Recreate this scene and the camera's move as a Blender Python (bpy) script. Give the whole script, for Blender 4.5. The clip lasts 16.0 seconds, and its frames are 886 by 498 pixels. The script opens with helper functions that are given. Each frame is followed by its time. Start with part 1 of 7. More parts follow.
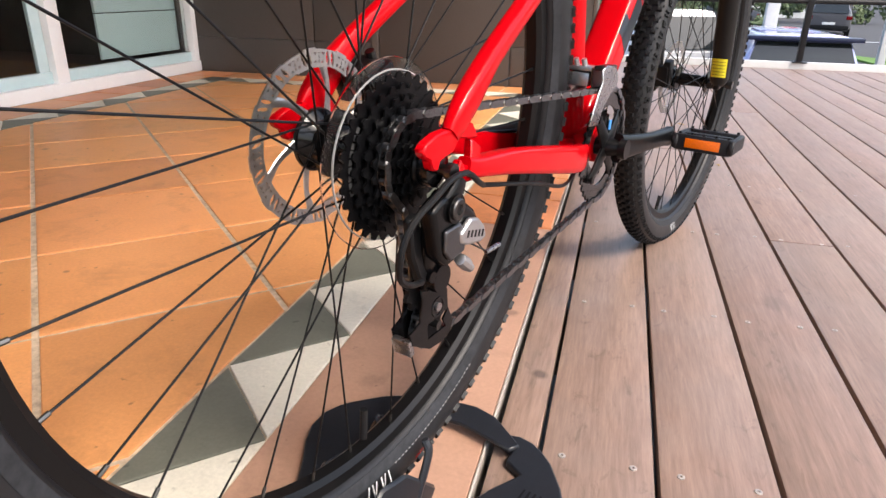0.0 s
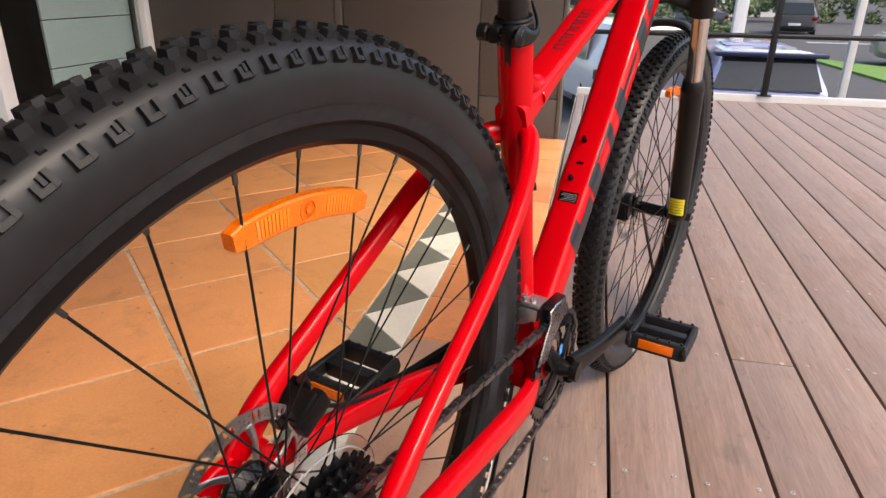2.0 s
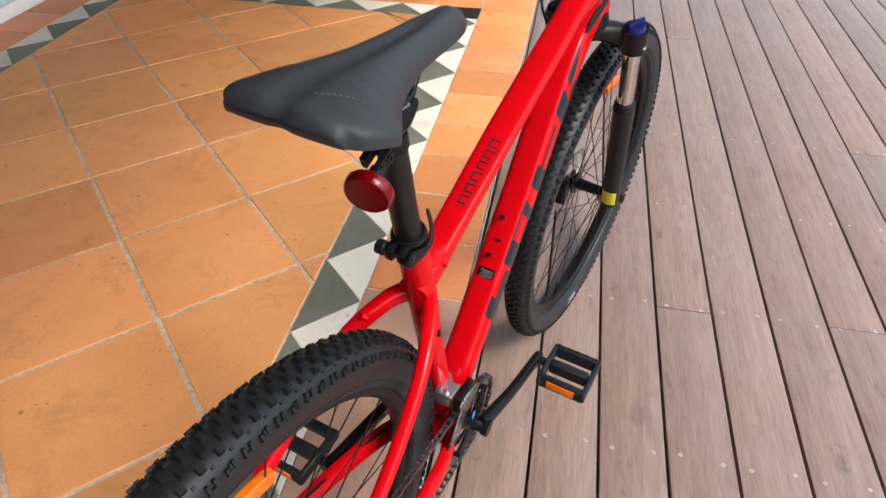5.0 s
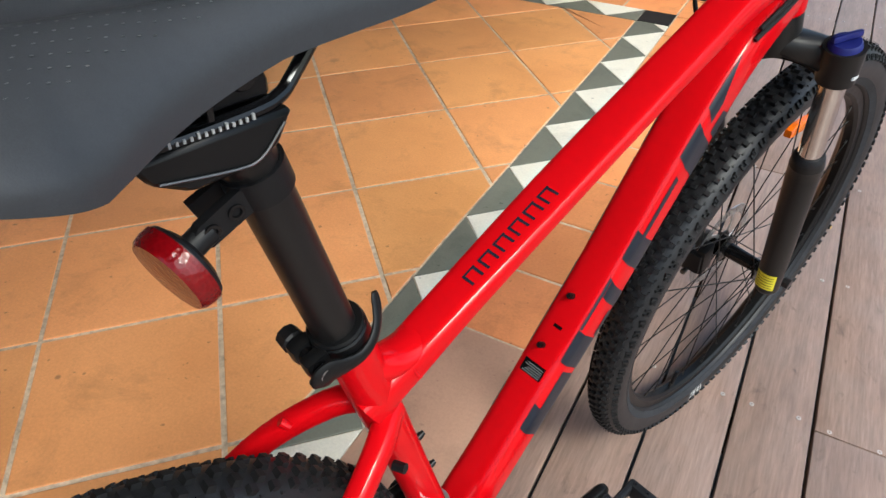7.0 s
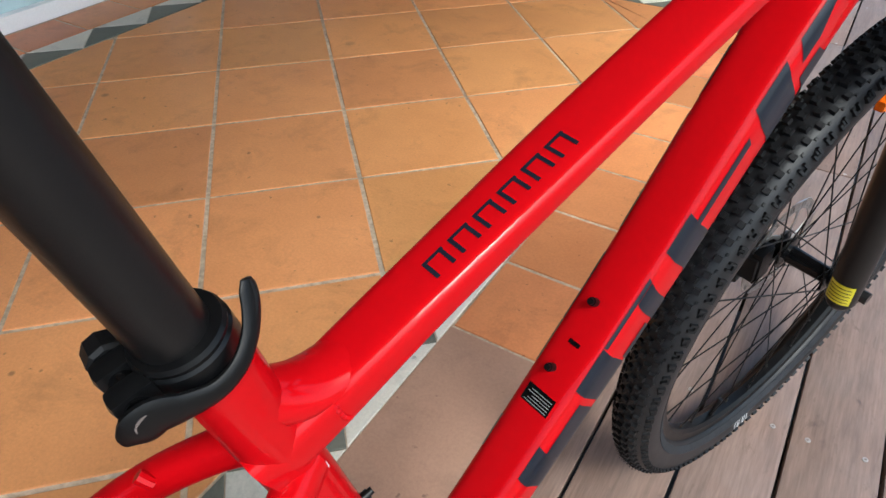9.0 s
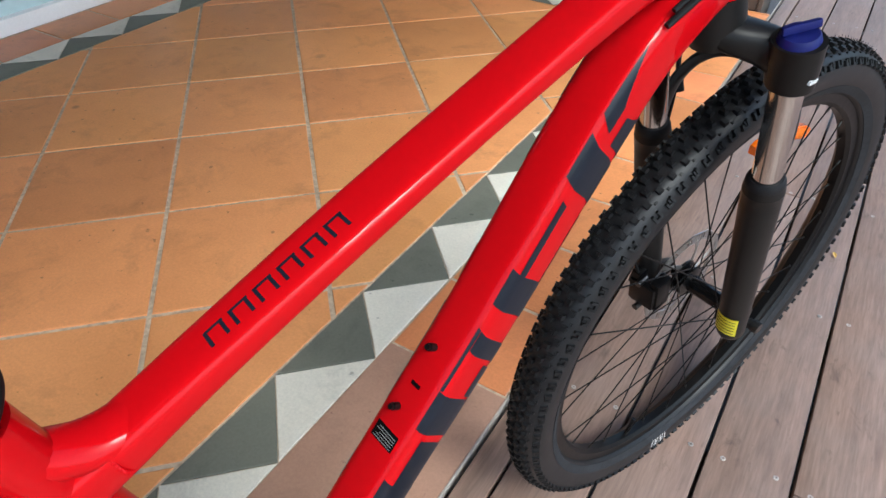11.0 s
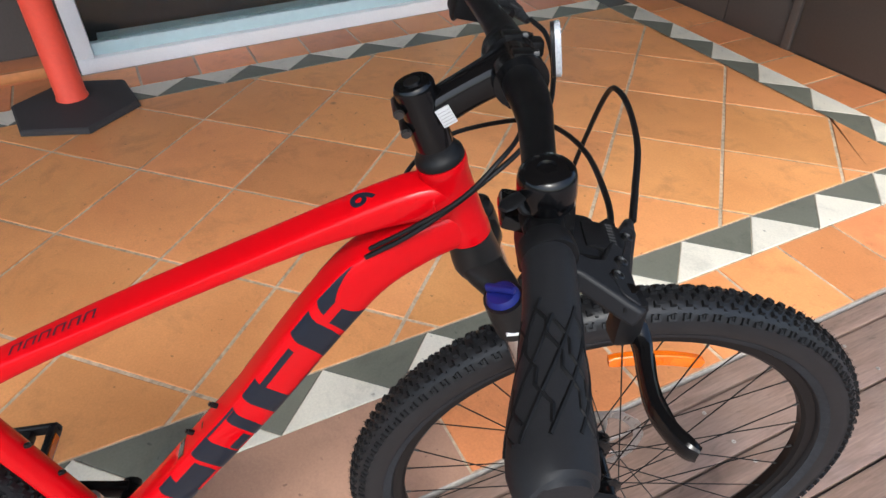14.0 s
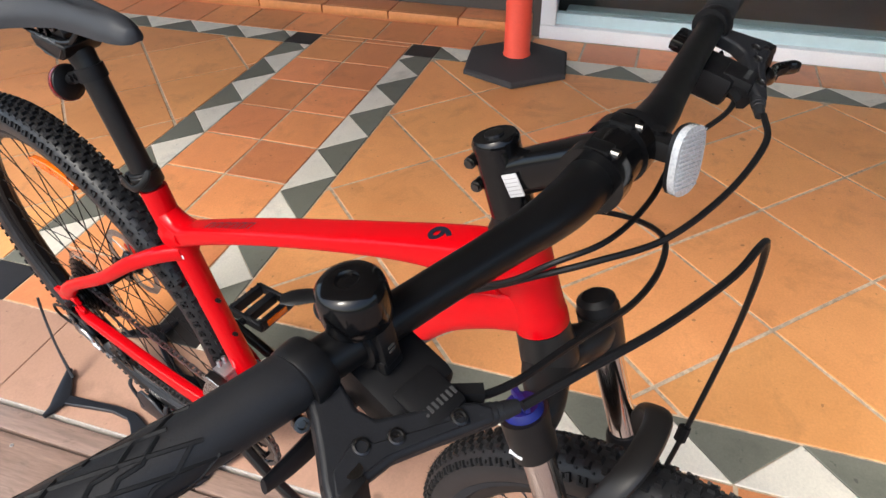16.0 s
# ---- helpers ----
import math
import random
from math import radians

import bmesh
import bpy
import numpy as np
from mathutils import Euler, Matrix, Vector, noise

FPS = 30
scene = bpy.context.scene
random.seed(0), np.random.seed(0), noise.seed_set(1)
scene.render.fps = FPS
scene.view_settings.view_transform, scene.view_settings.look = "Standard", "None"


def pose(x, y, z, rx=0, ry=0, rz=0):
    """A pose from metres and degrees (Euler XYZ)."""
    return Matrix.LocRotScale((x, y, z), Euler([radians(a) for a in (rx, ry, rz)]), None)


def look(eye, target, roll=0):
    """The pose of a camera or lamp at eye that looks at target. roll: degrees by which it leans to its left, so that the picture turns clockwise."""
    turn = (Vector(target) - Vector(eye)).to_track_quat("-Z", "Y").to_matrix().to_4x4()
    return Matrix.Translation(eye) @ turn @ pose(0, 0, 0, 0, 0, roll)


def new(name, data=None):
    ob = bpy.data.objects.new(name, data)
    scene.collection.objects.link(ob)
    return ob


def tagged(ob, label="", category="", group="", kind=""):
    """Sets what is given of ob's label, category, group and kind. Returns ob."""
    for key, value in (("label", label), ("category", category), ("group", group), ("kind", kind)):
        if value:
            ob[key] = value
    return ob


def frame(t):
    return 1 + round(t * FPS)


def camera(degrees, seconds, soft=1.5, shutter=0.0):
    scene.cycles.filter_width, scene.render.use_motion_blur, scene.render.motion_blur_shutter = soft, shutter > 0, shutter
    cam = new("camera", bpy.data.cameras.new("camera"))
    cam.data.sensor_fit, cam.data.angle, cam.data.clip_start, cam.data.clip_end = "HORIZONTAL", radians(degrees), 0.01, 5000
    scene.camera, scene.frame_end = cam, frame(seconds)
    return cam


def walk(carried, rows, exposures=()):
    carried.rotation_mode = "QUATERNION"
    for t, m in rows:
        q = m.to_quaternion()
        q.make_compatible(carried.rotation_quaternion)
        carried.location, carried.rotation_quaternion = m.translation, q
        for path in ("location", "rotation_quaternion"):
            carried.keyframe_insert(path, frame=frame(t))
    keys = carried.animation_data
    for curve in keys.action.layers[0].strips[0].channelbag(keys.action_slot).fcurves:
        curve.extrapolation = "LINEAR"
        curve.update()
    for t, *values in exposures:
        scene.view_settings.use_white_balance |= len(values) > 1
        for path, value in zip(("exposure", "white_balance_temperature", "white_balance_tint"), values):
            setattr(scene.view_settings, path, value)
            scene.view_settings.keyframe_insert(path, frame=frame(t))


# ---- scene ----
cam = camera(67.9, 16.0)
PATH = [
    (0, (0.206, -0.451, 0.525), (-0.257, 1.347, -0.22), 1.0),
    (0.5, (0.2, -0.406, 0.573), (-0.239, 1.398, -0.171), 0.5),
    (1, (0.2, -0.363, 0.625), (-0.226, 1.445, -0.116), 0.5),
    (1.5, (0.214, -0.317, 0.694), (-0.198, 1.491, -0.054), 0.5),
    (2, (0.208, -0.322, 0.787), (-0.188, 1.489, 0.037), 0.7),
    (2.5, (0.214, -0.368, 0.886), (-0.155, 1.428, 0.087), 0.6),
    (3, (0.244, -0.358, 0.99), (-0.05, 1.344, -0.018), 0.4),
    (3.5, (0.243, -0.297, 1.102), (-0.016, 1.26, -0.128), 0.6),
    (4, (0.25, -0.241, 1.171), (-0.005, 1.273, -0.111), 0.6),
    (4.2, (0.255, -0.22, 1.184), (-0.006, 1.294, -0.096), 0.6),
    (6.3, (0.294, -0.055, 1.143), (-0.205, 1.384, -0.153), -0.6),
    (6.5, (0.305, 0.0, 1.122), (-0.268, 1.413, -0.171), -0.6),
    (7, (0.33, 0.122, 1.056), (-0.426, 1.456, -0.228), -0.7),
    (7.5, (0.32, 0.188, 0.992), (-0.501, 1.486, -0.288), -0.5),
    (8, (0.304, 0.234, 0.952), (-0.521, 1.53, -0.329), -0.5),
    (8.2, (0.297, 0.242, 0.939), (-0.531, 1.541, -0.337), -0.8),
    (10.3, (0.343, 0.259, 0.927), (-0.483, 1.559, -0.348), -0.3),
    (10.5, (0.362, 0.272, 0.941), (-0.463, 1.572, -0.335), -0.3),
    (11, (0.405, 0.311, 0.985), (-0.425, 1.608, -0.292), -0.3),
    (11.5, (0.467, 0.333, 1.044), (-0.378, 1.621, -0.233), -0.4),
    (12, (0.517, 0.385, 1.089), (-0.368, 1.642, -0.19), -0.6),
    (12.5, (0.562, 0.457, 1.125), (-0.429, 1.634, -0.153), -0.7),
    (13, (0.621, 0.505, 1.158), (-0.505, 1.558, -0.117), -0.9),
    (13.5, (0.6824, 0.5673, 1.1849), (-0.5666, 1.4773, -0.0851), -0.8),
    (14, (0.7472, 0.6409, 1.2010), (-0.6518, 1.3079, -0.0620), -0.7),
    (14.5, (0.7684, 0.7188, 1.1742), (-0.7406, 1.0868, -0.0858), -0.6),
    (15, (0.7978, 0.7786, 1.1523), (-0.7532, 0.7606, -0.1107), -1.1),
    (15.5, (0.7703, 0.8519, 1.1766), (-0.7557, 0.5749, -0.0874), -1.3),
    (16, (0.6878, 0.9270, 1.1994), (-0.7822, 0.4260, -0.0616), -1.5),
]
EXPOSURE = [(0.0, 1.65, 6550, 10), (0.6, 1.58, 6600, 11), (1.5, 1.29, 6900, 13), (2.5, 1.37, 6950, 12), (3.0, 1.32, 6800, 10), (3.5, 1.34, 6500, 7), (4.2, 1.36, 6250, 5),
            (6.5, 1.33, 5980, 2), (7.0, 1.26, 5900, 0), (8.0, 1.16, 5780, 0), (10.5, 1.09, 5600, 0), (11.5, 1.11, 5560, 0), (12.5, 1.16, 5620, 2), (13.0, 1.21, 5660, 2), (13.5, 1.23, 5700, 3), (14.5, 1.30, 5980, 5), (15.5, 1.38, 6120, 6), (16.0, 1.48, 6220, 6)]
walk(cam, [(t, look(eye, target, roll)) for t, eye, target, roll in PATH], EXPOSURE)

# ---- world and light ----
world = bpy.data.worlds.new("sky")
scene.world = world
world.use_nodes = True
_nt = world.node_tree
_sky = _nt.nodes.new("ShaderNodeTexSky")
_sky.sky_type = "NISHITA"
_sky.sun_disc = False
_sky.sun_elevation, _sky.sun_rotation = radians(52), radians(115)
_sky.air_density, _sky.dust_density, _sky.ozone_density = 1.0, 4.0, 1.0
_nt.links.new(_sky.outputs[0], _nt.nodes["Background"].inputs[0])
_nt.nodes["Background"].inputs[1].default_value = 0.15
_sd = bpy.data.lights.new("sun", "SUN")
_sd.energy, _sd.angle, _sd.color = 0.8, radians(14), (1.0, 0.94, 0.86)
sun = new("sun", _sd)
sun.matrix_world = look((6, -3, 9), (0, 0.6, 0))

# ---- materials ----
def nodes(name):
    m = bpy.data.materials.new(name)
    m.use_nodes = True
    nt = m.node_tree
    return m, nt, nt.nodes["Principled BSDF"]


def add_node(nt, kind, **values):
    n = nt.nodes.new(kind)
    for key, value in values.items():
        n.inputs[key].default_value = value
    return n


def mat(name, base, rough=0.5, metal=0.0, var=0.15, scale=60.0, bump=0.1, coat=0.0, spread=0.0, fine=6.0, tint=None, coat_rough=0.05, spec=0.5):
    """Base colour with variation at two scales, roughness wear and fine relief; spread: by object."""
    m, nt, b = nodes(name)
    tc = nt.nodes.new("ShaderNodeTexCoord")
    n1 = add_node(nt, "ShaderNodeTexNoise", Scale=scale, Detail=4.0, Roughness=0.6)
    n2 = add_node(nt, "ShaderNodeTexNoise", Scale=scale * fine, Detail=3.0, Roughness=0.6)
    nt.links.new(tc.outputs["Object"], n1.inputs["Vector"])
    nt.links.new(tc.outputs["Object"], n2.inputs["Vector"])
    both = nt.nodes.new("ShaderNodeMath"); both.operation = "ADD"
    nt.links.new(n1.outputs[0], both.inputs[0]); nt.links.new(n2.outputs[0], both.inputs[1])
    half = nt.nodes.new("ShaderNodeMath"); half.operation = "MULTIPLY"; half.inputs[1].default_value = 0.5
    nt.links.new(both.outputs[0], half.inputs[0])
    ramp = nt.nodes.new("ShaderNodeValToRGB")
    lo = [max(0.0, c * (1 - var)) for c in base]
    hi = [min(1.0, c * (1 + var)) for c in base]
    if tint:
        lo = [l * (1 - 0.5) + t * 0.5 for l, t in zip(lo, tint)]
    ramp.color_ramp.elements[0].position, ramp.color_ramp.elements[1].position = 0.3, 0.7
    ramp.color_ramp.elements[0].color, ramp.color_ramp.elements[1].color = (*lo, 1), (*hi, 1)
    nt.links.new(half.outputs[0], ramp.inputs[0])
    colour = ramp.outputs[0]
    if spread:
        info = nt.nodes.new("ShaderNodeObjectInfo")
        hsv = nt.nodes.new("ShaderNodeHueSaturation")
        mr = nt.nodes.new("ShaderNodeMapRange")
        mr.inputs["To Min"].default_value, mr.inputs["To Max"].default_value = 1 - spread, 1 + spread
        nt.links.new(info.outputs["Random"], mr.inputs["Value"])
        nt.links.new(mr.outputs[0], hsv.inputs["Value"])
        nt.links.new(colour, hsv.inputs["Color"])
        colour = hsv.outputs[0]
    nt.links.new(colour, b.inputs["Base Color"])
    rr = nt.nodes.new("ShaderNodeMapRange")
    rr.inputs["To Min"].default_value, rr.inputs["To Max"].default_value = max(0.02, rough * 0.8), min(1.0, rough * 1.2)
    nt.links.new(n1.outputs[0], rr.inputs["Value"])
    nt.links.new(rr.outputs[0], b.inputs["Roughness"])
    b.inputs["Metallic"].default_value = metal
    b.inputs["Specular IOR Level"].default_value = spec
    if coat:
        b.inputs["Coat Weight"].default_value, b.inputs["Coat Roughness"].default_value = coat, coat_rough
        b.inputs["Coat IOR"].default_value = 1.4
    if bump:
        bp = nt.nodes.new("ShaderNodeBump")
        bp.inputs["Strength"].default_value, bp.inputs["Distance"].default_value = bump, 0.002
        nt.links.new(half.outputs[0], bp.inputs["Height"])
        nt.links.new(bp.outputs[0], b.inputs["Normal"])
    return m


RED = mat("red_paint", (0.47, 0.0006, 0.0040), 0.42, var=0.03, scale=12, bump=0.003, coat=0.52, coat_rough=0.015, spec=0.01)
NAVY = mat("navy_decal", (0.008, 0.0112, 0.0192), 0.35, var=0.1, scale=80, bump=0.02, coat=0.25, spec=0.2)
BLACK = mat("black_satin_metal", (0.0036, 0.0036, 0.0039), 0.36, var=0.15, scale=120, bump=0.03, spec=0.22)
POST_BLACK = mat("matt_black_post", (0.0058, 0.0053, 0.0053), 0.36, var=0.2, scale=90, bump=0.05, spec=0.30)
BLACK_GLOSS = mat("black_gloss", (0.0028, 0.0028, 0.00315), 0.16, var=0.1, scale=40, bump=0.01, coat=0.3, spec=0.22)
PLASTIC = mat("black_plastic", (0.0048, 0.0048, 0.0054), 0.46, var=0.2, scale=200, bump=0.08, spec=0.22)
BRIGHT_ALLOY = mat("bright_cast_alloy", (0.50, 0.50, 0.51), 0.34, metal=0.9, var=0.15, scale=200, bump=0.04)
DERAILLEUR = mat("black_anodised_alloy", (0.0030, 0.0030, 0.0034), 0.24, var=0.2, scale=160, bump=0.03, spec=0.20)
LINK_GREY = mat("satin_grey_alloy", (0.10, 0.10, 0.105), 0.34, metal=0.9, var=0.15, scale=200, bump=0.03)
SPROCKET_BLACK = mat("black_sprocket_steel", (0.0026, 0.0026, 0.0030), 0.30, var=0.3, scale=140, bump=0.05, spec=0.16)
STAND_PLASTIC = mat("blue_grey_stand_plastic", (0.0125, 0.0140, 0.0180), 0.34, var=0.2, scale=120, bump=0.06, spec=0.35)
GREY_PLASTIC = mat("dark_grey_plastic", (0.0105, 0.01088, 0.01275), 0.5, var=0.2, scale=160, bump=0.08, spec=0.22)
RUBBER = mat("tyre_rubber", (0.0078, 0.0078, 0.0086), 0.50, var=0.3, scale=30, bump=0.12, spec=0.26)
SIDEWALL = mat("tyre_sidewall", (0.0115, 0.0117, 0.0130), 0.42, var=0.35, scale=18, bump=0.07, spec=0.30)
SCUFF = mat("dusty_sidewall", (0.020, 0.021, 0.024), 0.75, var=0.6, scale=22, bump=0.15, spec=0.25)
GRIP = mat("grip_rubber", (0.0125, 0.0128, 0.0145), 0.52, var=0.2, scale=220, bump=0.12, spec=0.22)
GROOVE = mat("grip_groove", (0.004, 0.004, 0.0045), 0.6, var=0.1, scale=200, bump=0.05, spec=0.2)
LOWERS = mat("fork_lower_satin", (0.01125, 0.0105, 0.01013), 0.38, var=0.12, scale=150, bump=0.05, spec=0.22)
STANCHION = mat("stanchion_chrome", (0.62, 0.58, 0.55), 0.13, metal=1.0, var=0.06, scale=60, bump=0.01)
STEEL = mat("brushed_steel", (0.42, 0.42, 0.43), 0.28, metal=1.0, var=0.2, scale=300, bump=0.05)
DARK_STEEL = mat("dark_steel", (0.09, 0.088, 0.086), 0.33, metal=1.0, var=0.25, scale=250, bump=0.06)
EDGE_METAL = mat("pale_edge_trim", (0.42, 0.38, 0.34), 0.4, var=0.3, scale=20, bump=0.05)
DISC_STEEL = mat("ground_disc_steel", (0.60, 0.59, 0.58), 0.38, metal=1.0, var=0.2, scale=150, bump=0.05)
SCREW_STEEL = mat("weathered_screw_head", (0.42, 0.39, 0.36), 0.5, metal=0.6, var=0.3, scale=200, bump=0.05)
PROTECTOR_EDGE = mat("frosted_plastic_edge", (0.30, 0.30, 0.30), 0.25, var=0.1, scale=80, bump=0.0)
CHAIN_STEEL = mat("chain_steel", (0.21, 0.21, 0.214), 0.30, metal=1.0, var=0.35, scale=400, bump=0.05)
BLUE = mat("blue_knob", (0.010, 0.014, 0.13), 0.35, var=0.15, scale=90, bump=0.04, spec=0.3)
WHITE_PRINT = mat("white_print", (0.75, 0.75, 0.74), 0.5, var=0.05, scale=200, bump=0.0)
DIM_PRINT = mat("dim_grey_print", (0.040, 0.040, 0.040), 0.5, var=0.1, scale=200, bump=0.0)
SILVER_LABEL = mat("silver_label", (0.46, 0.46, 0.47), 0.4, var=0.08, scale=120, bump=0.02)
GREY_PRINT = mat("grey_print", (0.25, 0.25, 0.25), 0.5, var=0.05, scale=200, bump=0.0)
YELLOW = mat("yellow_sticker", (0.72, 0.62, 0.02), 0.4, var=0.08, scale=150, bump=0.02)
SEAT = mat("saddle_cover", (0.031, 0.0330, 0.0372), 0.5, var=0.15, scale=260, bump=0.1, spec=0.22)


SEAT_DOT = mat("saddle_perforation", (0.085, 0.088, 0.092), 0.6, var=0.3, scale=60, bump=0.0)


def lens_mat(name, colour, rough, cells, coat=0.8):
    m, nt, b = nodes(name)
    tc = nt.nodes.new("ShaderNodeTexCoord")
    v = add_node(nt, "ShaderNodeTexVoronoi", Scale=cells)
    nt.links.new(tc.outputs["Object"], v.inputs["Vector"])
    ramp = nt.nodes.new("ShaderNodeValToRGB")
    ramp.color_ramp.elements[0].color = (*[c * 0.8 for c in colour], 1)
    ramp.color_ramp.elements[1].color = (*[min(1, c * 1.15) for c in colour], 1)
    nt.links.new(v.outputs["Distance"], ramp.inputs[0])
    nt.links.new(ramp.outputs[0], b.inputs["Base Color"])
    bp = nt.nodes.new("ShaderNodeBump")
    bp.inputs["Strength"].default_value, bp.inputs["Distance"].default_value = 0.3, 0.001
    nt.links.new(v.outputs["Distance"], bp.inputs["Height"])
    nt.links.new(bp.outputs[0], b.inputs["Normal"])
    b.inputs["Roughness"].default_value = rough
    b.inputs["Transmission Weight"].default_value = 0.25
    b.inputs["Coat Weight"].default_value = coat
    b.inputs["Specular IOR Level"].default_value = 0.5 * coat + 0.1
    return m


AMBER_PALE = lens_mat("pale_amber_panel", (0.9, 0.23, 0.012), 0.22, 700, 0.4)
AMBER = lens_mat("amber_reflector", (0.88, 0.17, 0.003), 0.2, 650, 0.35)
RED_LENS = lens_mat("red_reflector", (0.17, 0.0010, 0.003), 0.12, 420, 0.15)
CLEAR_LENS = lens_mat("clear_reflector", (0.50, 0.52, 0.54), 0.14, 520)


def glass_mat(name, colour=(1, 1, 1), rough=0.02, ior=1.45):
    m, nt, b = nodes(name)
    b.inputs["Base Color"].default_value = (*colour, 1)
    b.inputs["Transmission Weight"].default_value = 1.0
    b.inputs["Roughness"].default_value = rough
    b.inputs["IOR"].default_value = ior
    return m


GLASS = glass_mat("window_glass", (0.92, 0.97, 0.95))
CLEAR = glass_mat("clear_plastic", (0.95, 0.95, 0.95), 0.05, 1.3)
CAR_GLASS = mat("car_glass", (0.02, 0.024, 0.024), 0.08, var=0.1, scale=2, bump=0.0, coat=0.4, spec=0.4)


def spotted(nt, geo, colour, spots):
    """Old drips: small soft-edged dark marks at given places."""
    warp = add_node(nt, "ShaderNodeTexNoise", Scale=40.0, Detail=4.0)
    nt.links.new(geo.outputs["Position"], warp.inputs["Vector"])
    for x, y, r, dark in spots:
        d = nt.nodes.new("ShaderNodeVectorMath"); d.operation = "DISTANCE"
        d.inputs[1].default_value = (x, y, 0)
        nt.links.new(geo.outputs["Position"], d.inputs[0])
        w = nt.nodes.new("ShaderNodeMath"); w.operation = "MULTIPLY_ADD"
        w.inputs[1].default_value = r
        nt.links.new(warp.outputs[0], w.inputs[0]); nt.links.new(d.outputs["Value"], w.inputs[2])
        f = nt.nodes.new("ShaderNodeMapRange")
        f.inputs["From Min"].default_value, f.inputs["From Max"].default_value = r, r * 1.7
        f.inputs["To Min"].default_value, f.inputs["To Max"].default_value = dark, 1.0
        nt.links.new(w.outputs[0], f.inputs["Value"])
        h = nt.nodes.new("ShaderNodeHueSaturation")
        nt.links.new(f.outputs[0], h.inputs["Value"]); nt.links.new(colour, h.inputs["Color"])
        colour = h.outputs[0]
    return colour


def tile_mat(name, base, other, rough=0.42, spread=0.12, spots=()):
    """Fired clay: cloudy two-tone, dark speckles, scuffs, faint pits."""
    m, nt, b = nodes(name)
    geo = nt.nodes.new("ShaderNodeNewGeometry")
    cloud = add_node(nt, "ShaderNodeTexNoise", Scale=3.2, Detail=5.0, Roughness=0.62)
    grain = add_node(nt, "ShaderNodeTexNoise", Scale=160.0, Detail=3.0, Roughness=0.7)
    speck = add_node(nt, "ShaderNodeTexNoise", Scale=46.0, Detail=2.0, Roughness=0.5)
    for n in (cloud, grain, speck):
        nt.links.new(geo.outputs["Position"], n.inputs["Vector"])
    ramp = nt.nodes.new("ShaderNodeValToRGB")
    ramp.color_ramp.elements[0].position, ramp.color_ramp.elements[1].position = 0.32, 0.68
    ramp.color_ramp.elements[0].color, ramp.color_ramp.elements[1].color = (*other, 1), (*base, 1)
    nt.links.new(cloud.outputs[0], ramp.inputs[0])
    stain = add_node(nt, "ShaderNodeTexNoise", Scale=6.5, Detail=6.0, Roughness=0.7, Distortion=0.4)
    nt.links.new(geo.outputs["Position"], stain.inputs["Vector"])
    sm = nt.nodes.new("ShaderNodeMapRange")
    sm.inputs["From Min"].default_value, sm.inputs["From Max"].default_value = 0.52, 0.74
    sm.inputs["To Min"].default_value, sm.inputs["To Max"].default_value = 1.0, 0.72
    nt.links.new(stain.outputs[0], sm.inputs["Value"])
    g = nt.nodes.new("ShaderNodeMapRange")
    g.inputs["From Min"].default_value, g.inputs["From Max"].default_value = 0.3, 0.7
    g.inputs["To Min"].default_value, g.inputs["To Max"].default_value = 0.92, 1.08
    nt.links.new(grain.outputs[0], g.inputs["Value"])
    s = nt.nodes.new("ShaderNodeMapRange")
    s.inputs["From Min"].default_value, s.inputs["From Max"].default_value = 0.70, 0.76
    s.inputs["To Min"].default_value, s.inputs["To Max"].default_value = 1.0, 0.55
    nt.links.new(speck.outputs[0], s.inputs["Value"])
    k = nt.nodes.new("ShaderNodeMath"); k.operation = "MULTIPLY"
    nt.links.new(g.outputs[0], k.inputs[0]); nt.links.new(s.outputs[0], k.inputs[1])
    info = nt.nodes.new("ShaderNodeObjectInfo")
    r = nt.nodes.new("ShaderNodeMapRange")
    r.inputs["To Min"].default_value, r.inputs["To Max"].default_value = 1 - spread, 1 + spread
    nt.links.new(info.outputs["Random"], r.inputs["Value"])
    k1 = nt.nodes.new("ShaderNodeMath"); k1.operation = "MULTIPLY"
    nt.links.new(k.outputs[0], k1.inputs[0]); nt.links.new(sm.outputs[0], k1.inputs[1])
    k2 = nt.nodes.new("ShaderNodeMath"); k2.operation = "MULTIPLY"
    nt.links.new(k1.outputs[0], k2.inputs[0]); nt.links.new(r.outputs[0], k2.inputs[1])
    hsv = nt.nodes.new("ShaderNodeHueSaturation")
    seven = nt.nodes.new("ShaderNodeMath"); seven.operation = "MULTIPLY"; seven.inputs[1].default_value = 7.13
    fract = nt.nodes.new("ShaderNodeMath"); fract.operation = "FRACT"
    hue = nt.nodes.new("ShaderNodeMapRange")
    hue.inputs["To Min"].default_value, hue.inputs["To Max"].default_value = 0.5 - 0.03 * spread, 0.5 + 0.03 * spread
    nt.links.new(info.outputs["Random"], seven.inputs[0]); nt.links.new(seven.outputs[0], fract.inputs[0])
    nt.links.new(fract.outputs[0], hue.inputs["Value"]); nt.links.new(hue.outputs[0], hsv.inputs["Hue"])
    nt.links.new(ramp.outputs[0], hsv.inputs["Color"]); nt.links.new(k2.outputs[0], hsv.inputs["Value"])
    nt.links.new(spotted(nt, geo, hsv.outputs[0], spots), b.inputs["Base Color"])
    rr = nt.nodes.new("ShaderNodeMapRange")
    rr.inputs["To Min"].default_value, rr.inputs["To Max"].default_value = rough * 0.75, rough * 1.3
